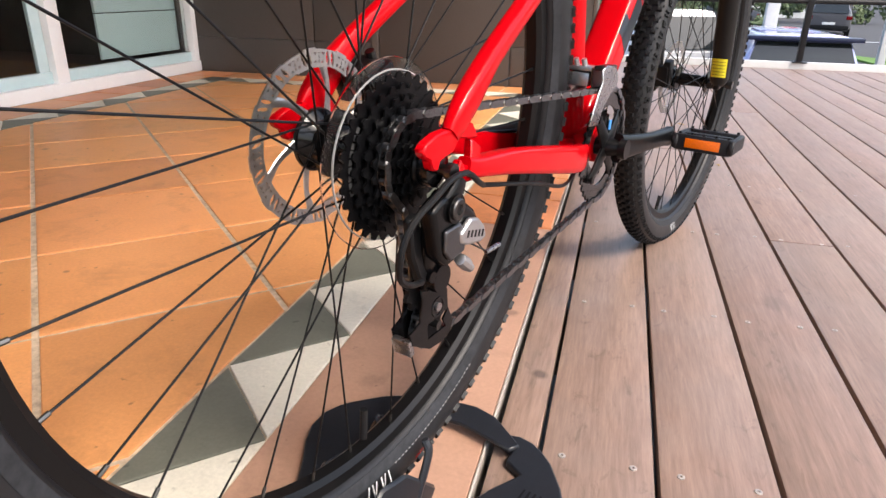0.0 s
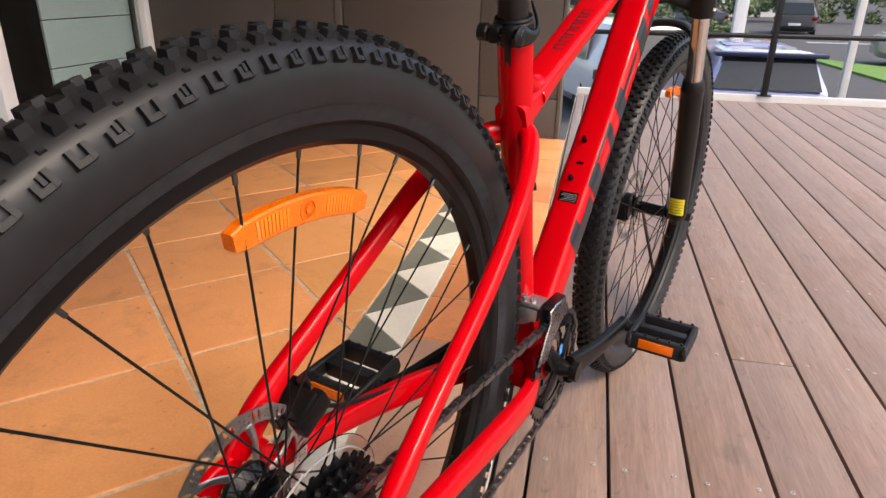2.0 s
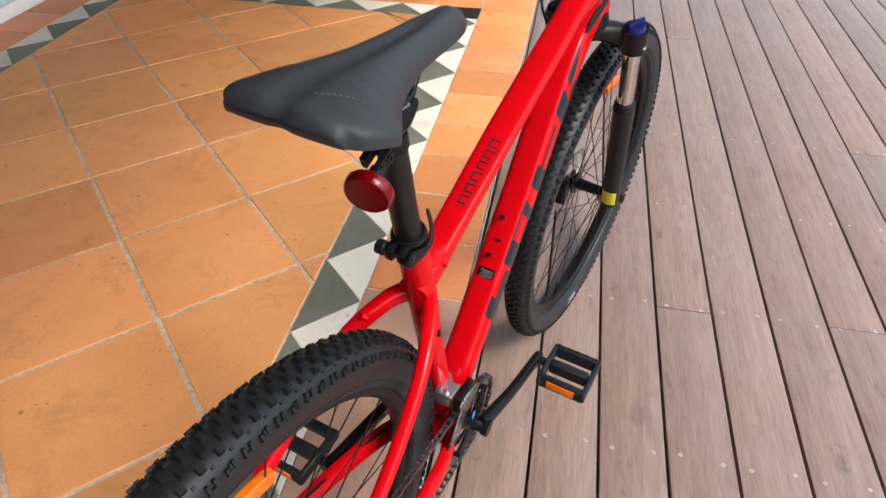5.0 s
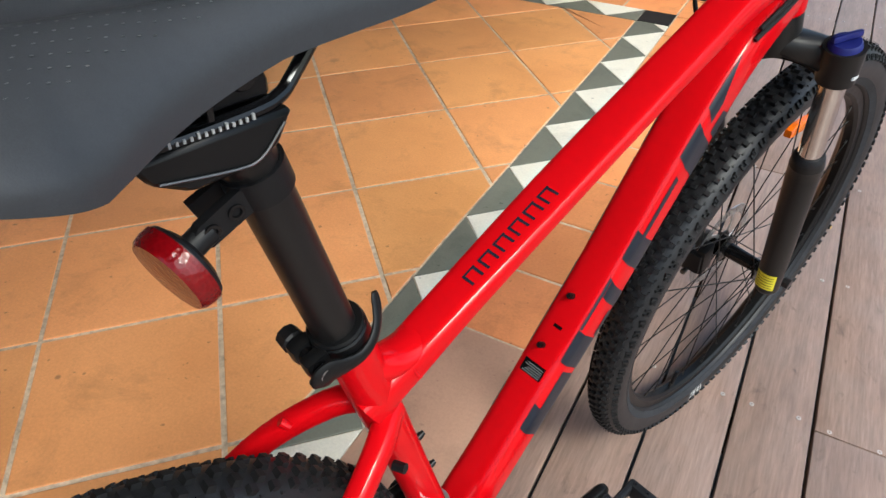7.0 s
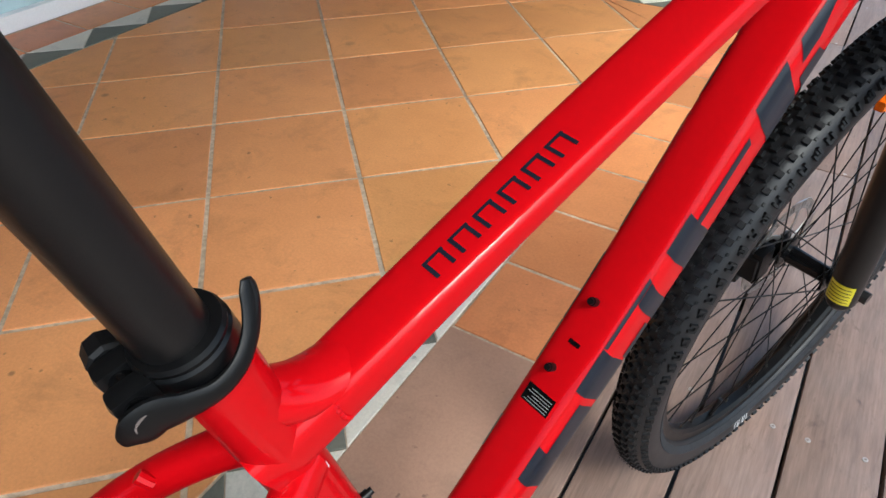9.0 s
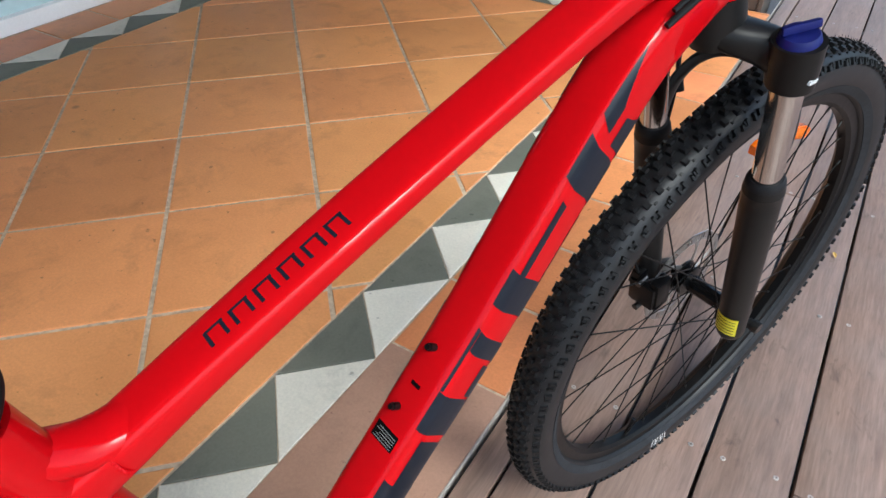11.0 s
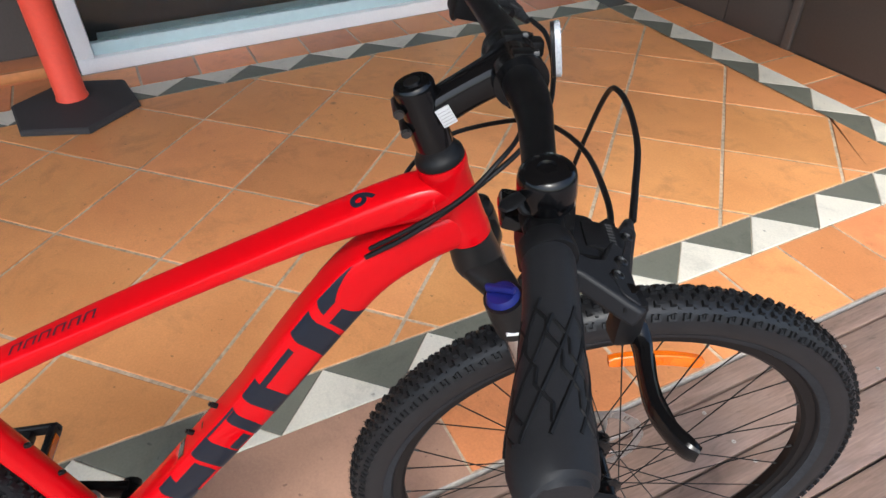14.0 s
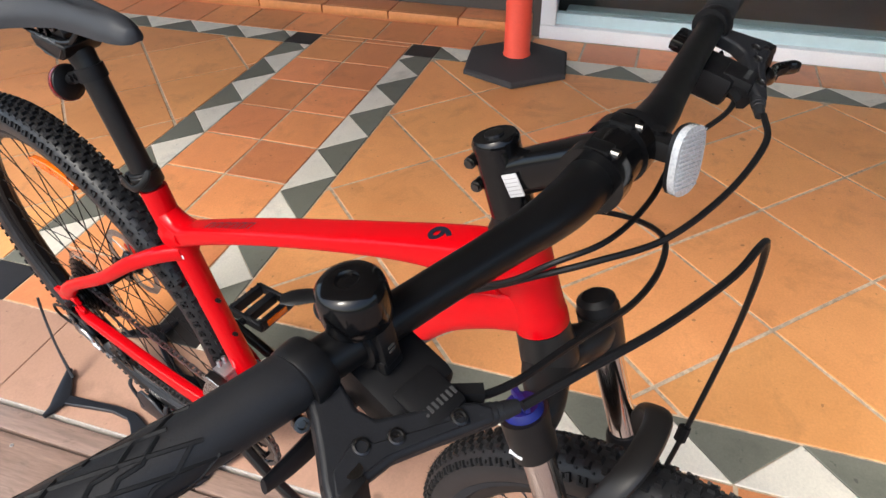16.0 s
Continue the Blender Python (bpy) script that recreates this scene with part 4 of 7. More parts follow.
def patch(bm, rows, corners, power=4.2, off=0.0005, n=8):
    """A thin skin patch between four (s, ang) corners."""
    (a0, b0), (a1, b1), (a2, b2), (a3, b3) = corners
    grid = []
    for i in range(n + 1):
        u = i / n
        line = []
        for j in range(n + 1):
            v = j / n
            s = (a0 * (1 - u) + a1 * u) * (1 - v) + (a3 * (1 - u) + a2 * u) * v
            g = (b0 * (1 - u) + b1 * u) * (1 - v) + (b3 * (1 - u) + b2 * u) * v
            line.append(bm.verts.new(tube_spot(rows, s, g, off, power)))
        grid.append(line)
    for i in range(n):
        for j in range(n):
            bm.faces.new((grid[i][j], grid[i + 1][j], grid[i + 1][j + 1], grid[i][j + 1]))


# plain navy shapes along the down tube (both sides), small dark bars on the top tube
for side in (0, 1):
    def fl(c):
        return [(s, g if not side else 180 - g) for s, g in c]
    bm = B()
    LO, HI = -62, 52
    for c in ([(0.216, LO), (0.262, LO), (0.282, HI), (0.236, HI)], [(0.265, -22), (0.338, -22), (0.344, 14), (0.272, 14)],
              [(0.345, LO), (0.400, LO), (0.412, HI), (0.357, HI)], [(0.413, 40), (0.500, 40), (0.503, HI), (0.413, HI)], [(0.407, -30), (0.452, -30), (0.456, -4), (0.410, -4)], [(0.453, LO), (0.478, LO), (0.500, 38), (0.472, 38)],
              [(0.520, LO), (0.568, LO), (0.582, HI), (0.535, HI)], [(0.575, 6), (0.668, 6), (0.672, 22), (0.579, 22)], [(0.570, LO), (0.660, LO), (0.664, -38), (0.572, -38)],
              [(0.672, LO), (0.722, LO), (0.748, HI), (0.696, HI)], [(0.734, LO), (0.800, LO), (0.780, 0), (0.746, 0)], [(0.756, 8), (0.786, 8), (0.846, HI), (0.770, HI)]):
        patch(bm, DT, fl(c))
    part("decal", bm, NAVY, frame_part, "dark navy block shapes on the down tube")
bm = B()
for k in range(6):
    s0 = 0.2065 + k * 0.0302
    patch(bm, TT, [(s0, 90.07), (s0 + 0.0232, 90.07), (s0 + 0.0232, 91.2), (s0, 91.2)], 3.8)
    for a in (0.0, 0.0182):
        patch(bm, TT, [(s0 + a, 74), (s0 + a + 0.0042, 74), (s0 + a + 0.0042, 91.2), (s0 + a, 91.2)], 3.8, n=16)
part("lettering_bar", bm, NAVY, frame_part, "small dark bars on the top tube")["kind"] = "stuff"
_fc = bpy.data.curves.new("digit", "FONT")
_fc.body, _fc.size, _fc.extrude, _fc.align_x, _fc.align_y, _fc.offset = "6", 0.036, 0.0004, "CENTER", "CENTER", 0.0006
_fo = bpy.data.objects.new("digit", _fc)
_me = bpy.data.meshes.new_from_object(_fo)
bpy.data.objects.remove(_fo)
_me.materials.append(NAVY)
digit = new("digit", _me)
digit.parent = frame_part
_p = tube_spot(TT, 0.865, 88, 0.0006, 3.8)
digit.matrix_basis = Matrix.Translation(_p) @ pose(0, 0, 0, 0, 10, 0) @ pose(0, 0, 0, 18, 0, 0)
bm = B(); patch(bm, DT, [(0.312, 76), (0.334, 76), (0.334, 108), (0.312, 108)], off=0.0006)
st = part("warning_sticker", bm, BLACK_GLOSS, frame_part, "black sticker with fine unreadable white lines")
bm = B()
for k in range(5):
    s = 0.3130 + 0.0036 * k
    patch(bm, DT, [(s + 0.0012, 80), (s + 0.0020, 80), (s + 0.0020, 101 - 4 * (k % 3)), (s + 0.0012, 101 - 4 * (k % 3))], off=0.0010, n=4)
part("text_bar", bm, GREY_PRINT, st)["kind"] = "stuff"
bm = B(); patch(bm, DT, [(0.396, 88.5), (0.401, 88.5), (0.401, 92.5), (0.396, 92.5)], off=0.0006); part("small_mark", bm, BLACK_GLOSS, frame_part)
ST = [(0, 0.402, -0.04, 0.019, 0.019), (0, 0.355, 0.135, 0.0170, 0.0170), (0, 0.312, 0.29, 0.0175, 0.0175), (0, 0.2915, 0.366, 0.0178, 0.0178)]
bm = B(); patch(bm, ST, [(0.722, -46), (0.736, -46), (0.736, -34), (0.722, -34)], 2.0); part("size_sticker", bm, WHITE_PRINT, frame_part, "small white size sticker")

# headset, stem, bar
bm = B()
sweep(bm, [(0, steer(0.537), 0.537, 0.0226), (0, steer(0.542), 0.542, 0.0222), (0, steer(0.546), 0.546, 0.0192), (0, steer(0.551), 0.551, 0.0172), (0, steer(0.560), 0.560, 0.0164)], seg=28, n=2)
part("headset_cover", bm, PLASTIC, bike)
bm = B()
sweep(bm, [(0, steer(0.547), 0.547, 0.0162), (0, steer(0.553), 0.553, 0.0170), (0, steer(0.598), 0.598, 0.0172), (0, steer(0.602), 0.602, 0.0168)], seg=28, n=2)
sweep(bm, [(0, 0.812, 0.580, 0.014, 0.017), (0, 0.835, 0.596, 0.014, 0.0155), (0, 0.862, 0.612, 0.016, 0.016), (0, 0.878, 0.619, 0.020, 0.019)], seg=20, lateral=(1, 0, 0), power=2.8)
lathe(bm, [(-0.026, 0.0175), (-0.026, 0.0225), (-0.012, 0.0225), (-0.012, 0.0205), (0.012, 0.0205), (0.012, 0.0225), (0.026, 0.0225), (0.026, 0.0175)], 28, "x", Matrix.Translation((0, 0.882, 0.619)))
stem = part("stem", bm, BLACK_GLOSS, bike, "black alloy stem", 30)
bm = B(); sweep(bm, [(0, steer(0.602), 0.602, 0.0174), (0, steer(0.607), 0.607, 0.0174), (0, steer(0.610), 0.610, 0.0155)], seg=28, n=2); part("top_cap", bm, BLACK_GLOSS, stem)
bm = B(); rod(bm, (0, steer(0.608), 0.608), (0, steer(0.6115), 0.6115), 0.007, 12); part("cap_bolt", bm, DARK_STEEL, stem)
for z in (0.570, 0.588):
    bm = B(); rod(bm, (-0.012, steer(z) - 0.0195, z), (0.0125, steer(z) - 0.0195, z), 0.0046, 14); rod(bm, (0.012, steer(z) - 0.0195, z), (0.0145, steer(z) - 0.0195, z), 0.0034, 12); part("clamp_bolt", bm, DARK_STEEL, stem)
for x in (-0.018, 0.018):
    for z in (0.6385, 0.5990):
        bm = B(); box(bm, x - 0.0062, x + 0.0062, 0.8740, 0.8905, z - 0.0042, z + 0.0036, 0.002); part("clamp_lug", bm, BLACK, stem)
        bm = B(); rod(bm, (x, 0.8890, z), (x, 0.8950, z), 0.0034, 12); part("clamp_bolt", bm, DARK_STEEL, stem)
bm = B()
box(bm, 0.0142, 0.0155, -0.0065, 0.0060, -0.0080, 0.0095, 0.0003, Matrix.Translation((0, 0.826, 0.586)) @ pose(0, 0, 0, 30, 0, 0) @ pose(0.0008, 0, 0))
stk = part("stem_sticker", bm, SILVER_LABEL, stem, "silver barcode sticker")
bm = B()
for k in range(5):
    box(bm, 0.0158, 0.0165, -0.0055, 0.0050, -0.0060 + 0.0030 * k, -0.0055 + 0.0030 * k, 0.0, Matrix.Translation((0, 0.826, 0.586)) @ pose(0, 0, 0, 30, 0, 0))
part("print_line", bm, GREY_PRINT, stk)["kind"] = "stuff"
STEER = Matrix.Translation((0, 0.882, 0)) @ pose(0, 0, 0, 0, 0, -6.0) @ Matrix.Translation((0, -0.882, 0))
BAR = [(0.0, 0.882, 0.619, 0.0158), (0.045, 0.882, 0.619, 0.0156), (0.075, 0.879, 0.620, 0.0140), (0.10, 0.874, 0.621, 0.0124), (0.16, 0.861, 0.623, 0.0112), (0.23, 0.846, 0.624, 0.0111), (0.27, 0.837, 0.6245, 0.0105), (0.30, 0.830, 0.6245, 0.0085), (0.362, 0.8165, 0.6240, 0.0080)]
bm = B(); sweep(bm, [(*(STEER @ Vector((-x, y, z))), r) for x, y, z, r in BAR[:0:-1]] + BAR, seg=24); handlebar = part("handlebar", bm, BLACK, bike, "matt black riser handlebar")


def bar_at(x):
    a = curve(BAR, 8)
    return Vector((x, np.interp(abs(x), a[:, 0], a[:, 1]), np.interp(abs(x), a[:, 0], a[:, 2])))


GRIP_ROWS = [(0.236, 0.0132, 0.0), (0.24, 0.0141, 0.0), (0.256, 0.0140, 0.0), (0.275, 0.0136, 0.0004), (0.305, 0.0140, 0.0014), (0.328, 0.0147, 0.0030), (0.345, 0.0150, 0.0040), (0.357, 0.0147, 0.0038), (0.3640, 0.0138, 0.0032), (0.3665, 0.0122, 0.0028), (0.3673, 0.0106, 0.0026), (0.3676, 0.0098, 0.0026), (0.3678, 0.0040, 0.0026)]
for s in (1, -1):
    bm = B()
    sweep(bm, [(s * x, bar_at(x).y - w, bar_at(x).z - 0.8 * w, r, r + w) for x, r, w in GRIP_ROWS], seg=32, n=1)
    g = part("grip", bm, GRIP, handlebar, "grey-black rubber grip with zigzag grooves")

    def grip_spot(x, ang, off):
        c = bar_at(x)
        r = float(np.interp(x, [q[0] for q in GRIP_ROWS], [q[1] for q in GRIP_ROWS])) + off
        w = float(np.interp(x, [q[0] for q in GRIP_ROWS], [q[2] for q in GRIP_ROWS]))
        return Vector((s * c.x, c.y - w + (r + w) * math.cos(radians(ang)), c.z - 0.8 * w + r * math.sin(radians(ang))))
    bm = B()
    for k in range(9):
        a0, x0 = k * 40, 0.276 + 0.006 * (k % 3)
        slant = [(x, a0 + (x - 0.276) * 1350) for x in (x0, 0.348)]
        bent = [(x0 + 0.004, a0 + 12)]
        while bent[-1][0] < 0.340:
            x, a = bent[-1]
            bent.append((x + 0.0105, a - 26) if len(bent) % 2 else (x + 0.0085, a))
        for line in (slant, bent):
            pts = []
            for (xa, aa), (xb, ab) in zip(line, line[1:]):
                m_ = max(2, int(abs(xb - xa) / 0.0025))
                pts += [(*grip_spot(xa + (xb - xa) * q / m_, aa + (ab - aa) * q / m_, -0.0001), 0.00115) for q in range(m_ + 1)][:-1]
            pts.append((*grip_spot(xb, ab, -0.0001), 0.00115))
            sweep(bm, pts, seg=5, n=1)
    part("groove", bm, GROOVE, g)
    # brake lever: clamp, T-shaped body with a cover, blade on a pivot
    bm = B()
    c = bar_at(0.232)
    lathe(bm, [(-0.0065, 0.0118), (-0.0065, 0.0152), (-0.005, 0.0158), (0.005, 0.0158), (0.0065, 0.0152), (0.0065, 0.0118)], 28, "x", Matrix.Translation((s * 0.232, c.y, c.z)))
    lv = part("brake_lever", bm, PLASTIC, handlebar, "black hydraulic brake lever", 30)
    tilt = Matrix.Translation((0, 0.85, 0.626)) @ pose(0, 0, 0, -21, 0, 0) @ Matrix.Translation((0, -0.85, -0.626))
    body = [(0.2210, 0.846), (0.2240, 0.861), (0.2285, 0.8735), (0.2265, 0.8830), (0.2140, 0.8915), (0.2000, 0.9010), (0.1880, 0.9115), (0.1832, 0.9200), (0.1890, 0.9245), (0.2000, 0.9185), (0.2180, 0.9090), (0.2340, 0.9010), (0.2470, 0.8985), (0.2600, 0.9005), (0.2670, 0.8935), (0.2615, 0.8850), (0.2540, 0.8760), (0.2450, 0.8640), (0.2370, 0.8500)]
    bm = B(); prism(bm, [(s * x, y) for x, y in body], 0.6125, 0.6245, "xy", tilt)
    o = part("lever_body", bm, GREY_PLASTIC, lv, "", 30)
    o.modifiers.new("round", "BEVEL").width = 0.0024; o.modifiers["round"].segments = 3
    bm = B(); prism(bm, [(s * x, y) for x, y in ((0.2400, 0.8820), (0.2350, 0.8900), (0.2150, 0.9020), (0.1960, 0.9130), (0.1990, 0.9160), (0.2200, 0.9050), (0.2360, 0.8975), (0.2480, 0.8950), (0.2580, 0.8965), (0.2620, 0.8925), (0.2560, 0.8850))], 0.6240, 0.6254, "xy", tilt)
    o = part("cover_plate", bm, GREY_PLASTIC, lv, "", 30); o.modifiers.new("round", "BEVEL").width = 0.0005
    for x, y in ((0.2405, 0.8868), (0.2270, 0.8950), (0.2005, 0.9105)):
        bm = B(); p = tilt @ Vector((s * x, y, 0.6250)); lathe(bm, [(-0.002, 0.0040), (0.0012, 0.0040), (0.0015, 0.0030), (0.0003, 0.0026), (0.0003, 0.0014), (-0.0004, 0.0012)], 16, "z", Matrix.Translation(p) @ pose(0, 0, 0, -21, 0, 0)); part("lever_screw", bm, DARK_STEEL, lv)
    bm = B(); lathe(bm, [(-0.004, 0.0036), (0.0022, 0.0036), (0.0022, 0.0022), (0.0008, 0.0018)], 14, "y", Matrix.Translation((s * 0.2471, 0.8560, 0.6125)) @ pose(0, 0, 0, 35, 0, -20 * s)); part("clamp_screw", bm, DARK_STEEL, lv)
    bm = B()
    box(bm, s * 0.2555 - 0.0075, s * 0.2555 + 0.0075, 0.8800, 0.8950, 0.5790, 0.6100, 0.003)
    o = part("pivot_block", bm, PLASTIC, lv)
    bm = B(); rod(bm, (s * 0.2500, 0.8880, 0.584), (s * 0.2500, 0.8880, 0.611), 0.0040, 12); part("pivot_pin", bm, DARK_STEEL, lv)
    bm = B()
    sweep(bm, [(s * 0.2500, 0.8925, 0.5880, 0.0060, 0.0075), (s * 0.2560, 0.8960, 0.5835, 0.0060, 0.0070), (s * 0.2660, 0.8965, 0.5790, 0.0050, 0.0068), (s * 0.2800, 0.8935, 0.5755, 0.0042, 0.0066), (s * 0.2980, 0.8915, 0.5720, 0.0042, 0.0066), (s * 0.3120, 0.8950, 0.5700, 0.0044, 0.0066), (s * 0.3220, 0.9000, 0.5690, 0.0046, 0.0066), (s * 0.3265, 0.9040, 0.5688, 0.0030, 0.0050)], seg=14, power=2.6, lateral=(0, 1, 0))
    blade = part("lever_blade", bm, BLACK_GLOSS, lv, "curved glossy lever blade")
    bm = B(); sweep(bm, [(s * 0.2700, 0.9012, 0.5775, 0.0004, 0.0028), (s * 0.2900, 0.8968, 0.5735, 0.0004, 0.0036), (s * 0.3100, 0.8990, 0.5702, 0.0004, 0.0030)], seg=8, lateral=(0, 1, 0)); part("blade_groove", bm, GROOVE, blade)
    bm = B()
    sweep(bm, [(*(tilt @ Vector((s * x, y, 0.6185))), r) for x, y, r in ((0.192, 0.9165, 0.0062), (0.184, 0.9215, 0.0058), (0.1835, 0.9218, 0.0050), (0.181, 0.9232, 0.0052), (0.1805, 0.9235, 0.0044), (0.178, 0.9250, 0.0046), (0.172, 0.9285, 0.0036))], seg=14, n=1)
    part("hose_boot", bm, GRIP, lv)
    # shifter pod under the bar
    bm = B()
    m = Matrix.Translation((s * 0.196, 0.862, 0.602)) @ pose(0, 0, 0, -12, 0, s * -8)
    box(bm, -0.020, 0.020, -0.020, 0.026, -0.016, 0.010, 0.006, m)
    box(bm, -0.012, 0.014, 0.014, 0.040, -0.008, 0.012, 0.004, m)
    sh = part("shifter", bm, PLASTIC, handlebar, "black trigger shifter pod")
    sh.data.materials[0] = PLASTIC
    bm = B(); box(bm, -0.024, 0.006, -0.036, -0.014, 0.004, 0.015, 0.004, m); part("gear_window", bm, BLACK_GLOSS, sh)
    bm = B(); sweep(bm, [(s * 0.205, 0.852, 0.590, 0.006, 0.004), (s * 0.228, 0.846, 0.5760, 0.0080, 0.0035), (s * 0.250, 0.848, 0.5800, 0.0070, 0.0030), (s * 0.2690, 0.8490, 0.5850, 0.0045, 0.0020)], seg=10); part("thumb_lever", bm, GREY_PLASTIC, sh)
    bm = B(); sweep(bm, [(s * 0.21, 0.875, 0.588, 0.006, 0.004), (s * 0.226, 0.866, 0.577, 0.006, 0.0035), (s * 0.238, 0.860, 0.571, 0.006, 0.003)], seg=10); part("thumb_lever", bm, GREY_PLASTIC, sh)
    bm = B(); rod(bm, m @ Vector((-s * 0.012, 0.030, 0.0)), m @ Vector((-s * 0.024, 0.040, 0.0)), 0.0062, 6); part("barrel_adjuster", bm, PLASTIC, sh)
    bm = B()
    for k in range(7):
        box(bm, -0.010 + 0.003 * k, -0.0085 + 0.003 * k, 0.030, 0.034, 0.0118, 0.0122, 0.0, m)
    part("print_bar", bm, DIM_PRINT, sh)["kind"] = "stuff"
    if s < 0:
        for o in (g, lv, sh):
            o.matrix_basis = STEER

# bell
BELL = Matrix.Translation((0.2010, 0.8520, 0.6355)) @ pose(0, 0, 0, 8, 3, 0) @ Matrix.Scale(0.88, 4)
bell = part("bell", (lambda bm: (lathe(bm, [(0.0010, 0.0160), (0.0000, 0.0172), (0.0015, 0.0184), (0.0100, 0.0190), (0.0190, 0.0188), (0.0235, 0.0178), (0.0262, 0.0154), (0.0275, 0.0112), (0.0280, 0.0072), (0.0276, 0.0062), (0.0262, 0.0056), (0.0266, 0.0020), (0.0268, 0.0005)], 44, "z", BELL), bm)[1])(B()), BLACK_GLOSS, bike, "glossy black dome bell", 40)
bm = B(); lathe(bm, [(-0.0055, 0.0118), (-0.0055, 0.0140), (0.0055, 0.0140), (0.0055, 0.0118)], 28, "x", Matrix.Translation((0.2030, bar_at(0.203).y, bar_at(0.203).z))); part("bell_clamp", bm, PLASTIC, bell)
bm = B(); box(bm, -0.0062, 0.0062, 0.0100, 0.0178, -0.0240, 0.0040, 0.0022, BELL); box(bm, -0.0075, 0.0075, 0.0090, 0.0170, -0.0300, -0.0200, 0.0026, BELL); box(bm, -0.0070, 0.0070, -0.0080, 0.0130, -0.0030, 0.0030, 0.002, BELL); part("bell_stalk", bm, PLASTIC, bell)
bm = B()
for z in (-0.0125, -0.0155):
    box(bm, -0.0022, 0.0022, 0.0178, 0.0182, z, z + 0.0014, 0, BELL)
part("print_bar", bm, DIM_PRINT, bell)["kind"] = "stuff"
bm = B(); sweep(bm, [(0.2080, 0.8440, 0.6340, 0.0030, 0.0030), (0.2100, 0.8370, 0.6360, 0.0024, 0.0024), (0.2085, 0.8345, 0.6400, 0.0022, 0.0022), (0.2050, 0.8370, 0.6430, 0.0020, 0.0018)], seg=8); sweep(bm, [(0.2040, 0.8380, 0.6446, 0.0030, 0.0011), (0.2090, 0.8325, 0.6452, 0.0046, 0.0012), (0.2150, 0.8260, 0.6450, 0.0050, 0.0012), (0.2185, 0.8220, 0.6446, 0.0030, 0.0010)], seg=10, lateral=(0.75, 0.66, 0)); part("striker", bm, PLASTIC, bell)

# front reflector
bm = B()
out = [(0.0165 * math.copysign(abs(math.cos(t)) ** 0.7, math.cos(t)), 0.0238 * math.copysign(abs(math.sin(t)) ** 0.7, math.sin(t))) for t in (2 * math.pi * k / 28 for k in range(28))]
m = Matrix.Translation((-0.0240, 0.9195, 0.6230)) @ pose(0, 0, 0, 10, -9, -15)
prism(bm, [(x * 0.93, z * 0.95) for x, z in out], -0.0005, 0.0030, "xz", m)
fr = part("front_reflector", bm, PLASTIC, handlebar, "clear front reflector in a black holder")
bm = B(); prism(bm, [(x * 0.95, z * 0.96) for x, z in out], 0.0026, 0.0072, "xz", m); lens_ = part("lens", bm, CLEAR_LENS, fr, "clear faceted lens")
bm = B()
for k in range(13):
    z = -0.0180 + 0.0030 * k
    box(bm, -0.0125, 0.0125, 0.0070, 0.0080, z, z + 0.0014, 0.0003, m)
part("rib", bm, CLEAR_LENS, lens_)["kind"] = "stuff"
bm = B(); box(bm, -0.0400, -0.0240, 0.8930, 0.9140, 0.6150, 0.6300, 0.004); rod(bm, (-0.034, 0.9000, 0.6285), (-0.034, 0.9000, 0.6330), 0.0048, 14); lathe(bm, [(-0.005, 0.0165), (-0.005, 0.0195), (0.005, 0.0195), (0.005, 0.0165)], 20, "x", Matrix.Translation((-0.034, 0.882, 0.619))); part("bracket", bm, PLASTIC, fr)

# seat post, clamp, saddle
def post(z):
    return 0.280 - (z - 0.396) * 0.275


bm = B()
sweep(bm, [(0, post(0.30), 0.30, 0.0146), (0, post(0.42), 0.42, 0.0146), (0, post(0.500), 0.500, 0.0146), (0, post(0.512) - 0.001, 0.512, 0.0150), (0, post(0.524) - 0.003, 0.524, 0.0165)], seg=28, n=2)
seatpost = part("seat_post", bm, POST_BLACK, bike, "matt black seat post")
bm = B()
prism(bm, [(0.190, 0.5400), (0.262, 0.5415), (0.2535, 0.5270), (0.2440, 0.5205), (0.2120, 0.5195), (0.1960, 0.5290)], -0.0245, 0.0245)
cradle = part("saddle_clamp", bm, BLACK, seatpost, "black cast saddle clamp cradle")
cradle.modifiers.new("round", "BEVEL").width = 0.0022
bm = B()
sweep(bm, [(0.0250, 0.1990, 0.5292, 0.0008), (0.0252, 0.2300, 0.5236, 0.0008), (0.0252, 0.2430, 0.5246, 0.0008), (0.0250, 0.2560, 0.5370, 0.0008)], seg=6, n=4)
part("cradle_rib", bm, DARK_STEEL, cradle)
bm = B()
prism(bm, [(0.204, 0.5455), (0.214, 0.5500), (0.230, 0.5525), (0.236, 0.5620), (0.250, 0.5625), (0.256, 0.5540), (0.256, 0.5460)], -0.0165, 0.0165)
o = part("clamp_top", bm, BLACK, cradle); o.modifiers.new("round", "BEVEL").width = 0.0016
for y0, y1, z1 in ((0.2085, 0.2120, 0.556), (0.2245, 0.2280, 0.5585)):
    bm = B(); prism(bm, [(y0, 0.545), (y1, 0.545), (y1 + 0.001, z1), (y0 + 0.001, z1)], 0.0155, 0.0215); o = part("clamp_fin", bm, BLACK_GLOSS, cradle); o.modifiers.new("round", "BEVEL").width = 0.0006
bm = B(); lathe(bm, [(-0.0215, 0.0060), (0.0205, 0.0068), (0.0215, 0.0060), (0.0215, 0.0034), (0.0195, 0.0030)], 20, "x", Matrix.Translation((0, 0.2425, 0.5600))); part("clamp_bolt", bm, BLACK_GLOSS, cradle)
bm = B()
